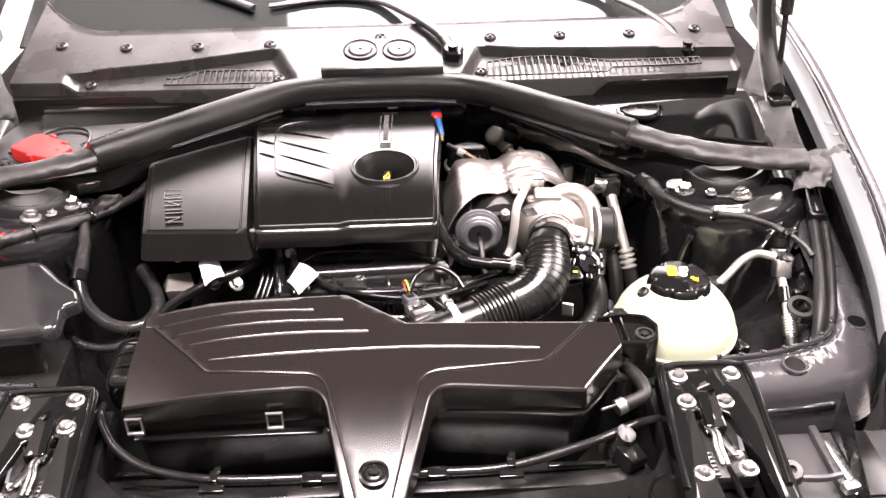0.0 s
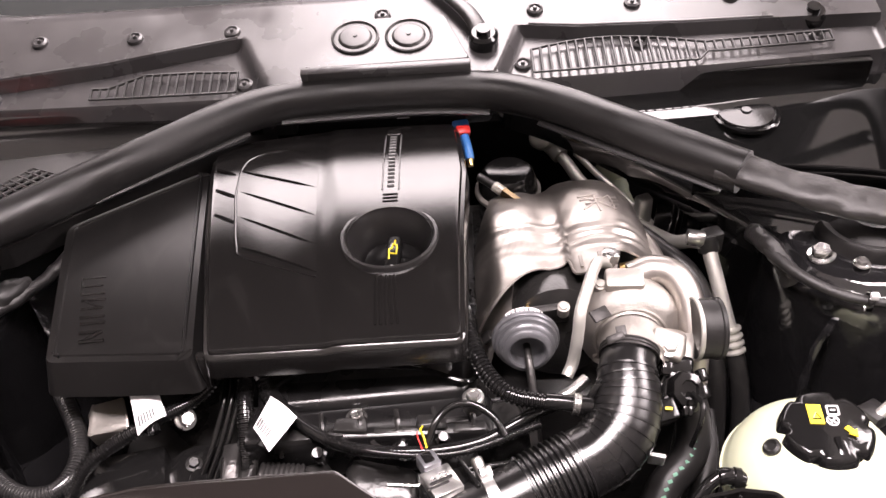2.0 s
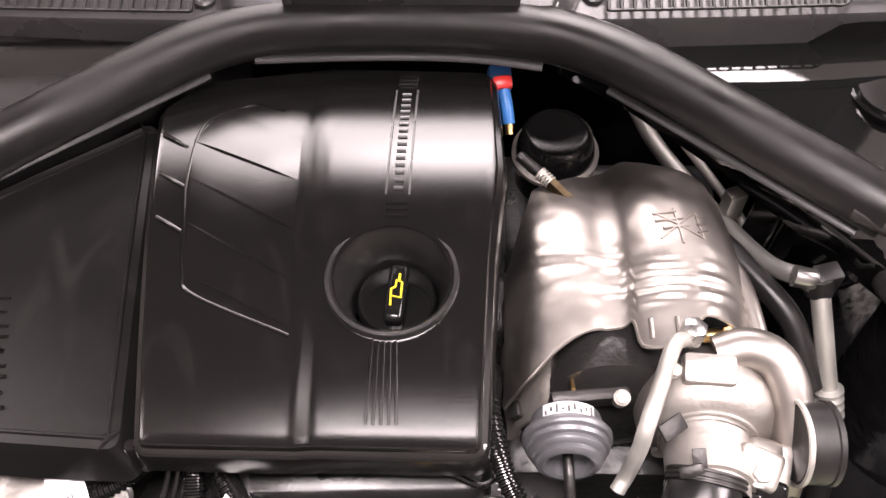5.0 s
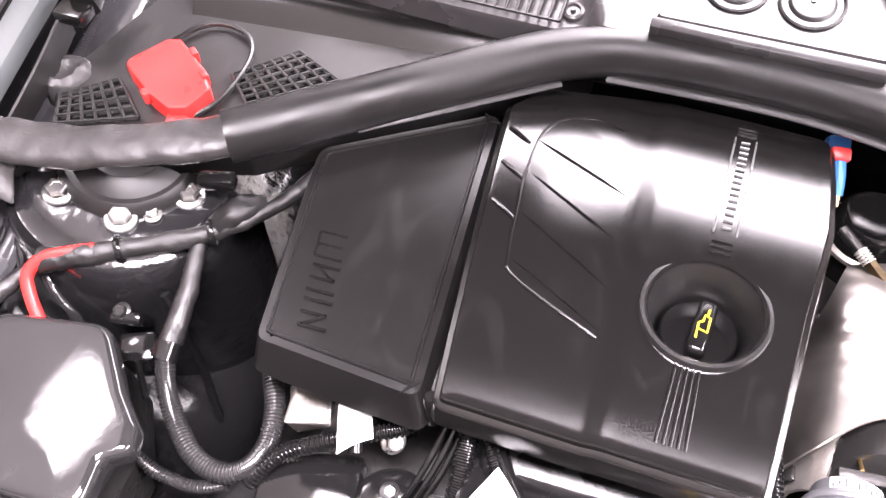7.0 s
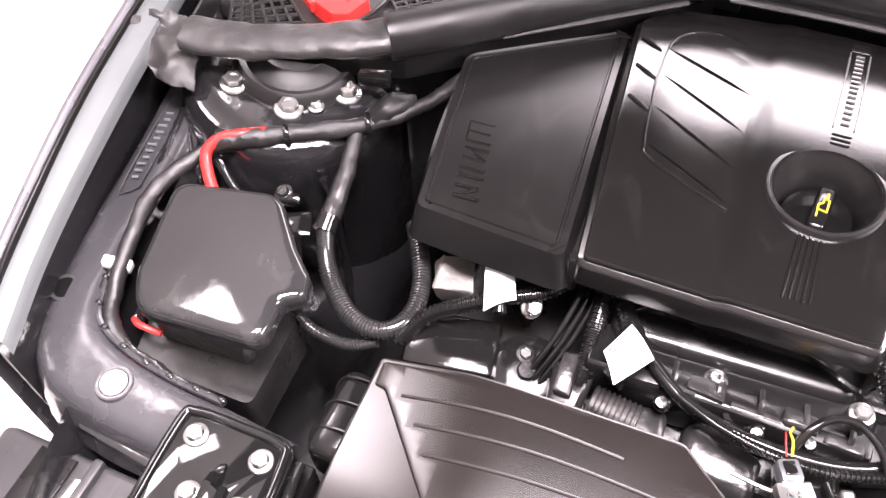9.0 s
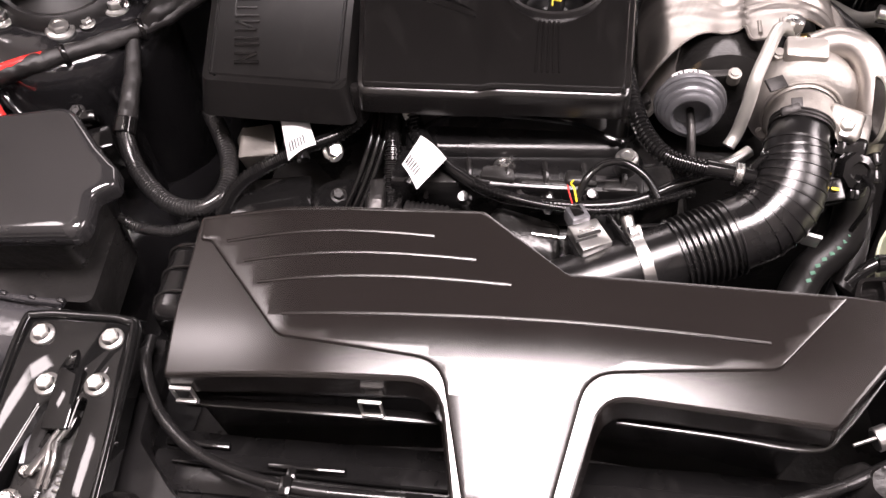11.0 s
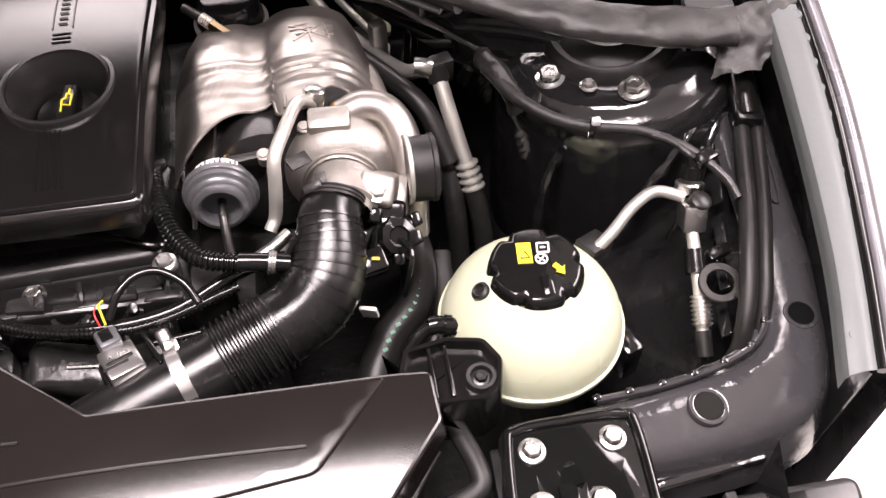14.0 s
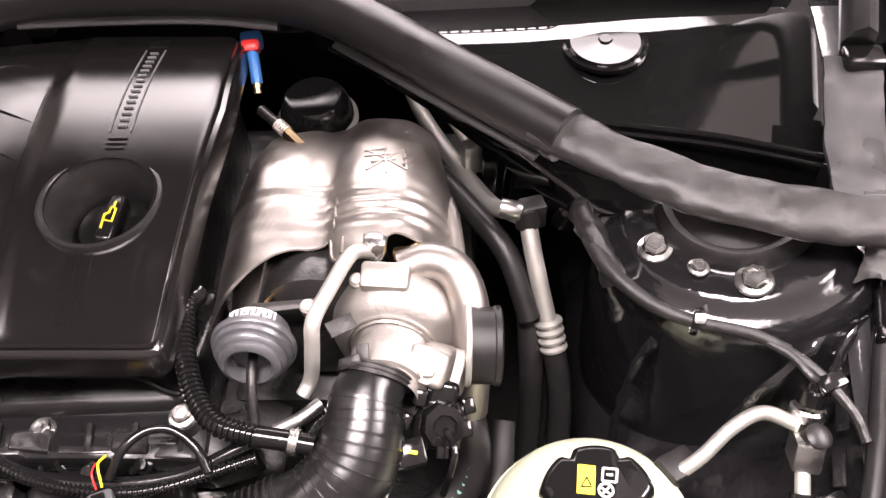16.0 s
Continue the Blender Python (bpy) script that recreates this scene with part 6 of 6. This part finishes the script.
part("copper_wire", tube([(-0.575, 0.928, 0.80), (-0.562, 0.922, 0.806), (-0.54, 0.924, 0.80)], 0.0035, 8, 6), RED, hl)
part("white_clip", obox((-0.606, 0.962, 0.834), (0.030, 0.011, 0.011), 0, 10, 12, 0.002), WHITE, hl)
for x, y, z in ((-0.511, 1.151, 0.869), (-0.440, 1.198, 0.865)):
    part("cable_tie", lathe([(0.0125, -0.003), (0.0135, 0), (0.0125, 0.003)], (x, y, z), (0.7, 0.45, 0), 14), GLOSS, hl)
part("boot", crumple(tube([(-0.440, 1.205, 0.866), (-0.425, 1.225, 0.868), (-0.408, 1.245, 0.862)], 0.013, 12, 5, fn=lambda q: 0.75 + 0.4 * math.sin(math.pi * q)), 0.004, 60), RUBBER, hl)
part("plug", obox((-0.448, 1.238, 0.893), (0.036, 0.016, 0.014), 0, 0, 15, 0.003), GLOSS, hl)

uh = thing("conduit_loop", (-0.39, 1.05, 0.74), "shiny corrugated black conduit hanging in a loop", "conduit")
part("taped_end", crumple(tube([(-0.452, 1.195, 0.862), (-0.443, 1.158, 0.850), (-0.438, 1.122, 0.840), (-0.436, 1.092, 0.832)], 0.0088, 14, 10, fn=lambda q: 0.85 + 0.42 * q), 0.0016, 60), CLOTH, uh)
part("ring", tube([(-0.4365, 1.094, 0.833), (-0.436, 1.078, 0.827)], 0.0122, 16, 3), GLOSS, uh)
part("conduit", tube([(-0.436, 1.082, 0.828), (-0.428, 1.062, 0.814), (-0.411, 1.040, 0.803), (-0.382, 1.016, 0.797), (-0.352, 1.008, 0.795), (-0.330, 1.018, 0.796), (-0.321, 1.042, 0.798), (-0.326, 1.072, 0.801), (-0.340, 1.10, 0.806), (-0.360, 1.132, 0.81)], 0.0090, 16, 8, corr=0.0034, depth=0.0014), CONDUIT, uh)
part("branch_conduit", tube([(-0.432, 1.0, 0.785), (-0.41, 0.995, 0.775), (-0.375, 0.995, 0.772), (-0.345, 1.005, 0.78)], 0.0058, 12, 6, corr=0.0034, depth=0.0011), CONDUIT, uh)

sb = thing("tower_bracket", (-0.495, 1.11, 0.72), "small black bracket with a bolt on the strut tower", "bracket")
part("plate", obox((-0.500, 1.115, 0.805), (0.03, 0.012, 0.035), 25, 0, 15, 0.003), GLOSS, sb)
part("plate", obox((-0.482, 1.095, 0.78), (0.034, 0.03, 0.05), 10, 0, 25, 0.004), GLOSS, sb)
part("peg", tube([(-0.474, 1.080, 0.80), (-0.466, 1.06, 0.765)], 0.0035, 8, 3), GLOSS, sb)
bolt(sb, (-0.504, 1.113, 0.820), 0.0065, (0, -0.3, 1), DARK)

# ---- engine front: head, wiring, tags ----
eh = thing("cylinder_head", (0, 1.12, 0.70), "oily black cylinder head with bright bolts", "engine")
part("valve_cover", shell(rounded([(-0.135, 1.068), (0.085, 1.078), (0.10, 1.20), (-0.14, 1.20)], 0.02), lambda x, y: 0.832, ((0, -0.01), (0.004, -0.003), (0.006, 0)), 0.06), SHROUD, eh)
part("cover_rim", tube([(-0.125, 1.088, 0.836), (-0.088, 1.108, 0.843), (-0.03, 1.109, 0.844), (0.035, 1.101, 0.844), (0.078, 1.085, 0.840), (0.094, 1.10, 0.83)], 0.0028, 8, 8), GLOSS, eh)
for x0, x1, yy, zz in ((-0.125, -0.075, 1.045, 0.824), (-0.055, -0.02, 1.05, 0.828), (0.03, 0.06, 1.05, 0.826), (0.065, 0.10, 1.045, 0.822)):
    part("cast_web", crumple(box(x0, x1, yy - 0.010, yy + 0.008, 0.79, zz, 0.003), 0.004, 90), DARK, eh)
for k in range(6):
    x = -0.11 + 0.038 * k
    part("cast_rib", tube([(x, 1.034, 0.80), (x + 0.006, 1.045, 0.824), (x + 0.004, 1.064, 0.827)], 0.0028, 6, 4), DARK, eh)
for x, y, z in ((-0.07, 1.030, 0.806), (0.012, 1.030, 0.808), (0.055, 1.036, 0.812)):
    part("plug", crumple(lathe([(0.008, -0.02), (0.008, 0.004), (0.005, 0.006), (0.005, 0.012), (0, 0.012)], (x, y, z), (0, -0.4, 1), 14), 0.001, 100), GLOSS, eh)
part("head_ledge", crumple(box(-0.145, 0.105, 1.035, 1.085, 0.76, 0.822, 0.006), 0.002, 40), SHROUD, eh)
for x0, x1, y in ((-0.12, -0.045, 1.056), (-0.018, 0.03, 1.058), (0.05, 0.082, 1.066)):
    part("flange_strip", crumple(box(x0 + 0.004, x1, y - 0.018, y - 0.011, 0.814, 0.824, 0.0015), 0.0015, 60), DARK, eh)
for x, y, z in ((-0.032, 1.061, 0.820), (0.087, 1.065, 0.836)):
    part("bolt_boss", lathe([(0.012, -0.05), (0.012, 0), (0.010, 0.002), (0, 0.002)], (x, y, z), (0, 0, 1), 16), DARK, eh)
    bolt(eh, (x, y, z + 0.002), 0.0075)
for c, sz, rz in (((-0.09, 1.01, 0.765), (0.06, 0.05, 0.05), 10), ((-0.01, 1.005, 0.770), (0.07, 0.045, 0.045), -8), ((0.065, 1.01, 0.775), (0.05, 0.05, 0.05), 12), ((-0.155, 1.02, 0.775), (0.035, 0.05, 0.05), 5), ((0.115, 1.06, 0.79), (0.05, 0.05, 0.05), 25)):
    part("casting_lump", crumple(obox(c, sz, 8, 5, rz, 0.01, 3), 0.006, 50), DARK, eh)
part("ribbed_plate", tube([(-0.13, 1.015, 0.80), (-0.085, 1.01, 0.80)], 0.014, 12, 6, corr=0.005, depth=0.002, flat=0.4), ENGINE, eh)
part("silver_edge", tube([(0.0, 0.985, 0.815), (0.035, 0.98, 0.818), (0.045, 0.988, 0.82)], 0.0022, 8, 4), STEEL, eh)
part("gasket_ring", lathe([(0.016, 0), (0.0205, 0.002), (0.0205, 0.006), (0.016, 0.008)], (0.0, 1.045, 0.812), (0, -0.2, 1), 24), GLOSS, eh)
part("rear_clip", obox((0.02, 1.488, 0.90), (0.018, 0.01, 0.01), 0, 0, 0, 0.002), WHITE, eh)

wl = thing("engine_wiring", (0, 1.05, 0.78), "black conduit wiring across the engine front", "wiring")
def wire(pts, r=0.005, m=GLOSS, corr=0.0, nm="wire", depth=0.0014):
    return part(nm, tube(pts, r, 10, 6, corr=corr, depth=depth), m, wl)
wire([(-0.135, 1.125, 0.835), (-0.118, 1.090, 0.836), (-0.088, 1.052, 0.832), (-0.04, 1.022, 0.828), (0.03, 1.013, 0.825), (0.09, 1.020, 0.825), (0.14, 1.042, 0.832), (0.185, 1.06, 0.835)], 0.0062)
wire([(-0.06, 1.028, 0.834), (-0.02, 1.012, 0.834), (0.03, 1.004, 0.832), (0.08, 1.008, 0.83), (0.15, 1.032, 0.832)], 0.0042, GLOSS, 0.004)
wire([(0.04, 1.012, 0.838), (0.050, 1.030, 0.850), (0.065, 1.044, 0.853), (0.085, 1.047, 0.851), (0.105, 1.035, 0.845), (0.116, 1.018, 0.836)], 0.0038)
wire([(-0.150, 1.135, 0.84), (-0.148, 1.09, 0.83), (-0.146, 1.05, 0.81), (-0.15, 1.0, 0.77)], 0.0085, GLOSS, 0.0045, "conduit")
wire([(-0.135, 1.14, 0.84), (-0.128, 1.10, 0.835), (-0.112, 1.07, 0.83)], 0.0085, GLOSS, 0.0045, "conduit")
wire([(-0.172, 1.135, 0.842), (-0.182, 1.110, 0.836), (-0.202, 1.087, 0.832), (-0.235, 1.070, 0.828), (-0.272, 1.052, 0.82), (-0.304, 1.036, 0.806), (-0.325, 1.01, 0.785)], 0.0072, GLOSS, 0.0044, "conduit")
for d in (0.0, 0.008, 0.015):
    wire([(-0.172 + d, 1.135, 0.835), (-0.172 + d, 1.10, 0.822), (-0.182 + d, 1.06, 0.80), (-0.20 + d, 1.02, 0.77)], 0.0032)
wire([(0.190, 0.985, 0.80), (0.14, 1.0, 0.815), (0.09, 0.995, 0.82), (0.05, 0.99, 0.82)], 0.003)
part("yellow_wire", tube([(0.040, 1.002, 0.846), (0.037, 1.012, 0.853), (0.034, 1.020, 0.850), (0.036, 1.028, 0.845)], 0.0010, 6, 5), YELLOW, wl)
part("red_wire", tube([(0.036, 1.000, 0.846), (0.032, 1.010, 0.852), (0.031, 1.020, 0.848)], 0.0007, 6, 5), RED, wl)
part("yellow_clip", lathe([(0.006, 0), (0.006, 0.004), (0.003, 0.004), (0.003, 0)], (-0.30, 1.118, 0.835), (0.3, -0.6, 0.6), 14), YELLOW, wl)


def tag(corners, nm_label):
    t = thing("paper_tag", corners[0], nm_label, "label", "paper tags")
    a, b, c, d = (Vector(q) for q in corners)
    rows = []
    for i in range(6):
        p, q = a.lerp(d, i / 5), b.lerp(c, i / 5)
        rows.append([p.lerp(q, j / 5) + Vector((0, 0, 0.004 * math.sin(math.pi * j / 5))) for j in range(6)])
    part("sheet", sheet(rows, 0.0012), WHITE, t)
    n = (b - a).cross(d - a).normalized()
    n = n if n.z > 0 else -n
    for k in range(6):
        p = d.lerp(a, 0.12).lerp(c.lerp(b, 0.12), 0.15 + 0.1 * k)
        q = d.lerp(a, 0.38).lerp(c.lerp(b, 0.38), 0.15 + 0.1 * k)
        part("print_bar", tube([p + n * 0.0042, q + n * 0.0042], 0.0007, 4, 1), PRINT, t)
    part("wrap", tube([(a + b) / 2 + Vector((0, 0.002, -0.004)), (c + d) / 2 + Vector((0, -0.002, -0.010))], 0.007, 10, 3), GLOSS, t)


tag([(-0.262, 1.086, 0.848), (-0.237, 1.097, 0.848), (-0.223, 1.066, 0.838), (-0.247, 1.043, 0.838)], "white paper tag folded round a conduit")
tag([(-0.115, 1.071, 0.852), (-0.087, 1.046, 0.848), (-0.113, 1.014, 0.838), (-0.131, 1.041, 0.842)], "white barcode tag folded round a cable")

cn = thing("injector_connectors", (-0.29, 1.09, 0.75), "bright metal connectors under the cover edge", "connector")
part("metal_box", crumple(obox((-0.297, 1.090, 0.805), (0.035, 0.04, 0.022), 10, 5, 20, 0.003, 3), 0.007, 75), ALU, cn)
part("black_box", obox((-0.275, 1.03, 0.77), (0.09, 0.06, 0.04), 5, 0, 10, 0.006), GLOSS, cn)
part("pulley", lathe([(0.038, 0), (0.038, 0.02), (0.030, 0.024), (0.01, 0.024), (0.008, 0.028), (0, 0.028)], (-0.20, 1.035, 0.755), (0.1, -0.2, 1), 32), GLOSS, cn)
bolt(cn, (-0.212, 1.078, 0.815), 0.008, (0.6, -0.4, 0.7))
bolt(cn, (-0.205, 1.045, 0.782), 0.006, (0.2, -0.2, 1), DARK)
part("bracket", crumple(obox((-0.158, 1.03, 0.78), (0.018, 0.04, 0.06), 10, 0, 5, 0.003), 0.004, 60), ENGINE, cn)
part("white_plug", obox((-0.132, 1.110, 0.838), (0.014, 0.022, 0.012), 20, 0, 25, 0.003), WHITE, cn)

fs = thing("air_flow_sensor", (0.055, 0.975, 0.80), "silver faced air flow sensor with a plug", "sensor")
part("body", obox((0.053, 0.967, 0.838), (0.030, 0.034, 0.012), -8, 4, 26, 0.002), STEEL, fs)
part("body_ridge", obox((0.050, 0.961, 0.8445), (0.022, 0.003, 0.002), -8, 4, 26, 0.0006), ENGINE, fs)
part("body_ridge", obox((0.053, 0.967, 0.8448), (0.022, 0.003, 0.002), -8, 4, 26, 0.0006), ENGINE, fs)
part("plug", obox((0.041, 0.990, 0.838), (0.019, 0.020, 0.016), -6, 6, 26, 0.003), ACTGREY, fs)
part("plug_clip", obox((0.0405, 0.991, 0.847), (0.010, 0.012, 0.003), -6, 6, 26, 0.001), GLOSS, fs)
part("rib", obox((0.078, 0.974, 0.838), (0.004, 0.040, 0.014), -6, 6, 26, 0.001), GLOSS, fs)
part("base", obox((0.058, 0.962, 0.822), (0.046, 0.044, 0.024), -4, 4, 24, 0.006), GLOSS, fs)

vh = thing("breather_hose", (0.12, 1.08, 0.80), "corrugated black breather hose with a bright end", "hose")
part("corrugated", tube([(0.082, 1.175, 0.850), (0.083, 1.145, 0.872), (0.090, 1.105, 0.872), (0.102, 1.072, 0.866), (0.123, 1.046, 0.863), (0.158, 1.036, 0.860)], 0.0082, 16, 8, corr=0.0044, depth=0.0018), GLOSS, vh)
part("smooth_end", tube([(0.156, 1.0355, 0.863), (0.178, 1.033, 0.861), (0.200, 1.030, 0.858)], 0.0085, 14, 5), GLOSS, vh)
part("clip_ring", tube([(0.181, 1.0325, 0.861), (0.188, 1.0315, 0.860)], 0.0105, 14, 3, corr=0.003, depth=0.001), STEEL, vh)

# ---- front panel, release cable and clips ----
sh = thing("radiator_shroud", (0, 0.72, 0.60), "black plastic radiator shroud around the air filter housing", "shroud")
part("panel", shell(rounded([(-0.375, 0.868), (-0.342, 0.868), (-0.338, 0.765), (-0.290, 0.716), (-0.08, 0.699), (0.10, 0.700), (0.266, 0.714), (0.318, 0.724), (0.342, 0.765), (0.345, 0.868), (0.375, 0.868), (0.345, 0.55), (-0.345, 0.55)], [0.004, 0.004, 0.025, 0.025, 0, 0, 0.015, 0.015, 0.02, 0.004, 0.004, 0.01, 0.01]), lambda x, y: 0.772, ((0, -0.003), (0.0015, 0.0)), 0.03), SHROUD, sh)
part("beam", crumple(box(-0.33, 0.32, 0.728, 0.768, 0.72, 0.752, 0.004), 0.0012, 30), SHROUD, sh)
for x0, x1, y, z in ((-0.22, -0.15, 0.757, 0.753), (-0.32, -0.26, 0.772, 0.75), (0.10, 0.16, 0.752, 0.753), (0.2, 0.27, 0.755, 0.753)):
    part("ridge", box(x0, x1, y - 0.003, y + 0.003, z, z + 0.008, 0.001), GLOSS, sh)
part("sloping_tray", crumple(fine_sheet([[(-0.33, 0.700, 0.752), (0.0, 0.696, 0.752), (0.33, 0.700, 0.752)], [(-0.33, 0.745, 0.742), (0.0, 0.742, 0.742), (0.33, 0.745, 0.742)], [(-0.33, 0.80, 0.715), (0.0, 0.80, 0.715), (0.33, 0.80, 0.715)]], 14, 6), 0.002, 24), SHROUD, sh)
for x, y in ((-0.30, 0.690), (-0.255, 0.686), (0.235, 0.688), (0.285, 0.692)):
    part("panel_rib", tube([(x, y, 0.773), (x + 0.002, y - 0.05, 0.773)], 0.0022, 6, 3), SHROUD, sh)
part("ledge_line", tube([(-0.31, 0.7545, 0.755), (-0.1, 0.748, 0.756), (0.1, 0.748, 0.756), (0.30, 0.7545, 0.755)], 0.0016, 6, 6), GLOSS, sh)
part("core", box(-0.34, 0.34, 0.70, 0.73, 0.45, 0.70, 0.004), DARK, sh)
part("rubber_mount", lathe([(0.026, 0.77), (0.026, 0.778), (0.024, 0.780), (0.021, 0.777), (0.003, 0.777), (0, 0.777)], (0.332, 0.690, 0), seg=28), PLASTIC, sh)
part("rubber_mount", lathe([(0.026, 0.77), (0.026, 0.778), (0.024, 0.780), (0.021, 0.777), (0.003, 0.777), (0, 0.777)], (-0.335, 0.690, 0), seg=28), PLASTIC, sh)

rcbl = thing("bonnet_release_cable", (0, 0.74, 0.77), "black bonnet release cable clipped across the front", "cable")
part("cable", tube([(-0.350, 0.858, 0.79), (-0.343, 0.83, 0.80), (-0.334, 0.808, 0.798), (-0.309, 0.774, 0.794), (-0.265, 0.746, 0.79), (-0.188, 0.727, 0.79), (-0.074, 0.726, 0.787), (0.062, 0.726, 0.787), (0.150, 0.730, 0.787), (0.253, 0.765, 0.785), (0.314, 0.798, 0.778), (0.365, 0.822, 0.765)], 0.0054, 14, 8), HOSE, rcbl)
for x, y in ((-0.190, 0.726), (0.152, 0.729)):
    part("clip", join(obox((x, y, 0.795), (0.010, 0.016, 0.006), bev=0.001), obox((x - 0.001, y - 0.013, 0.789), (0.028, 0.010, 0.006), bev=0.001), obox((x + 0.002, y + 0.012, 0.793), (0.008, 0.010, 0.004), bev=0.001)), GLOSS, rcbl)
for x in (-0.078, 0.066):
    part("clip", obox((x, 0.723, 0.787), (0.024, 0.016, 0.012), bev=0.002), GLOSS, rcbl)

rh = thing("drain_elbow", (0.31, 0.84, 0.70), "grey rubber elbow hose with a bright clamp", "hose")
part("hose", tube([(0.315, 0.895, 0.79), (0.322, 0.868, 0.803), (0.330, 0.838, 0.806), (0.328, 0.822, 0.804), (0.305, 0.812, 0.80), (0.290, 0.806, 0.798)], 0.0088, 14, 6), RUBBER, rh)
part("clamp", tube([(0.301, 0.811, 0.80), (0.291, 0.807, 0.798)], 0.0105, 14, 3), STEEL, rh)
part("clamp_tail", tube([(0.290, 0.806, 0.805), (0.270, 0.797, 0.806)], 0.0016, 6, 3), STEEL, rh)
part("valve", crumple(lathe([(0.018, 0), (0.018, 0.02), (0.012, 0.03), (0.012, 0.045), (0, 0.045)], (0.285, 0.785, 0.745), (0.3, -0.2, 1), 20), 0.003, 60), DARK, rh)
part("valve_plug", crumple(obox((0.30, 0.758, 0.76), (0.03, 0.03, 0.03), 10, 10, 30, 0.004), 0.003, 60), GLOSS, rh)


def lamp_unit(s):
    t = thing("headlamp_unit", (s * 0.53, 0.70, 0.60), "grey-topped headlamp housing with an adjuster", "headlamp", "headlamps")
    part("housing", shell(rounded([(s * 0.475, 0.800), (s * 0.56, 0.800), (s * 0.66, 0.80), (s * 0.63, 0.62), (s * 0.475, 0.56)], 0.012), lambda x, y: 0.752, ((0, -0.006), (0.004, -0.001), (0.003, 0)), 0.10), HOUSING, t)
    part("rib", box(min(s * 0.535, s * 0.545), max(s * 0.535, s * 0.545), 0.66, 0.80, 0.75, 0.762, 0.002), HOUSING, t)
    # flat dark plate laid on top to give the shade of a recess
    part("recess_shade", box(min(s * 0.562, s * 0.605), max(s * 0.562, s * 0.605), 0.690, 0.792, 0.754, 0.7565, 0.001), SHROUD, t)
    part("foil_strip", crumple(obox((s * 0.554, 0.735, 0.7555), (0.013, 0.085, 0.003), 0, 0, s * 6, 0.001), 0.0012, 90), STEEL, t, "crinkled bright foil strip")
    part("cross_strut", obox((s * 0.515, 0.815, 0.775), (0.12, 0.012, 0.012), 0, 0, s * 6, 0.003), PAINT, t)
    part("adjuster_boss", lathe([(0.017, 0), (0.017, 0.02), (0.012, 0.026), (0.005, 0.026), (0.005, 0.022), (0, 0.022)], (s * 0.472, 0.715, 0.762), (s * 0.2, -0.3, 1), 20), MATTE, t)
    for i in range(4):
        part("fin", obox((s * (0.458 + 0.006 * i), 0.742, 0.775), (0.003, 0.03, 0.02), 0, 0, 0, 0.001), MATTE, t)
    part("adjuster_knob", obox((s * 0.540, 0.690, 0.772), (0.020, 0.014, 0.012), 0, 0, s * 15, 0.003), STEEL, t)
    part("arm", tube([(s * 0.475, 0.705, 0.775), (s * 0.51, 0.70, 0.777), (s * 0.535, 0.705, 0.776)], 0.0035, 8, 5, flat=1.5), ACTGREY, t)
    part("chrome_bulb_cover", crumple(lathe([(0.022, 0), (0.02, 0.012), (0.012, 0.02), (0, 0.022)], (s * 0.495, 0.655, 0.758), (0, -0.2, 1), 20), 0.003, 60), STEEL, t)
    # lens and bumper edge
    part("lens", fine_sheet([[(s * 0.46, 0.50, 0.73), (s * 0.58, 0.58, 0.745), (s * 0.67, 0.70, 0.78), (s * 0.69, 0.80, 0.83)], [(s * 0.47, 0.48, 0.715), (s * 0.60, 0.56, 0.735), (s * 0.69, 0.69, 0.77), (s * 0.71, 0.79, 0.82)], [(s * 0.48, 0.46, 0.66), (s * 0.62, 0.54, 0.67), (s * 0.72, 0.68, 0.69), (s * 0.735, 0.77, 0.72)]], 6, 5, 0.004), LENS, t)


for s in (-1, 1):
    lamp_unit(s)
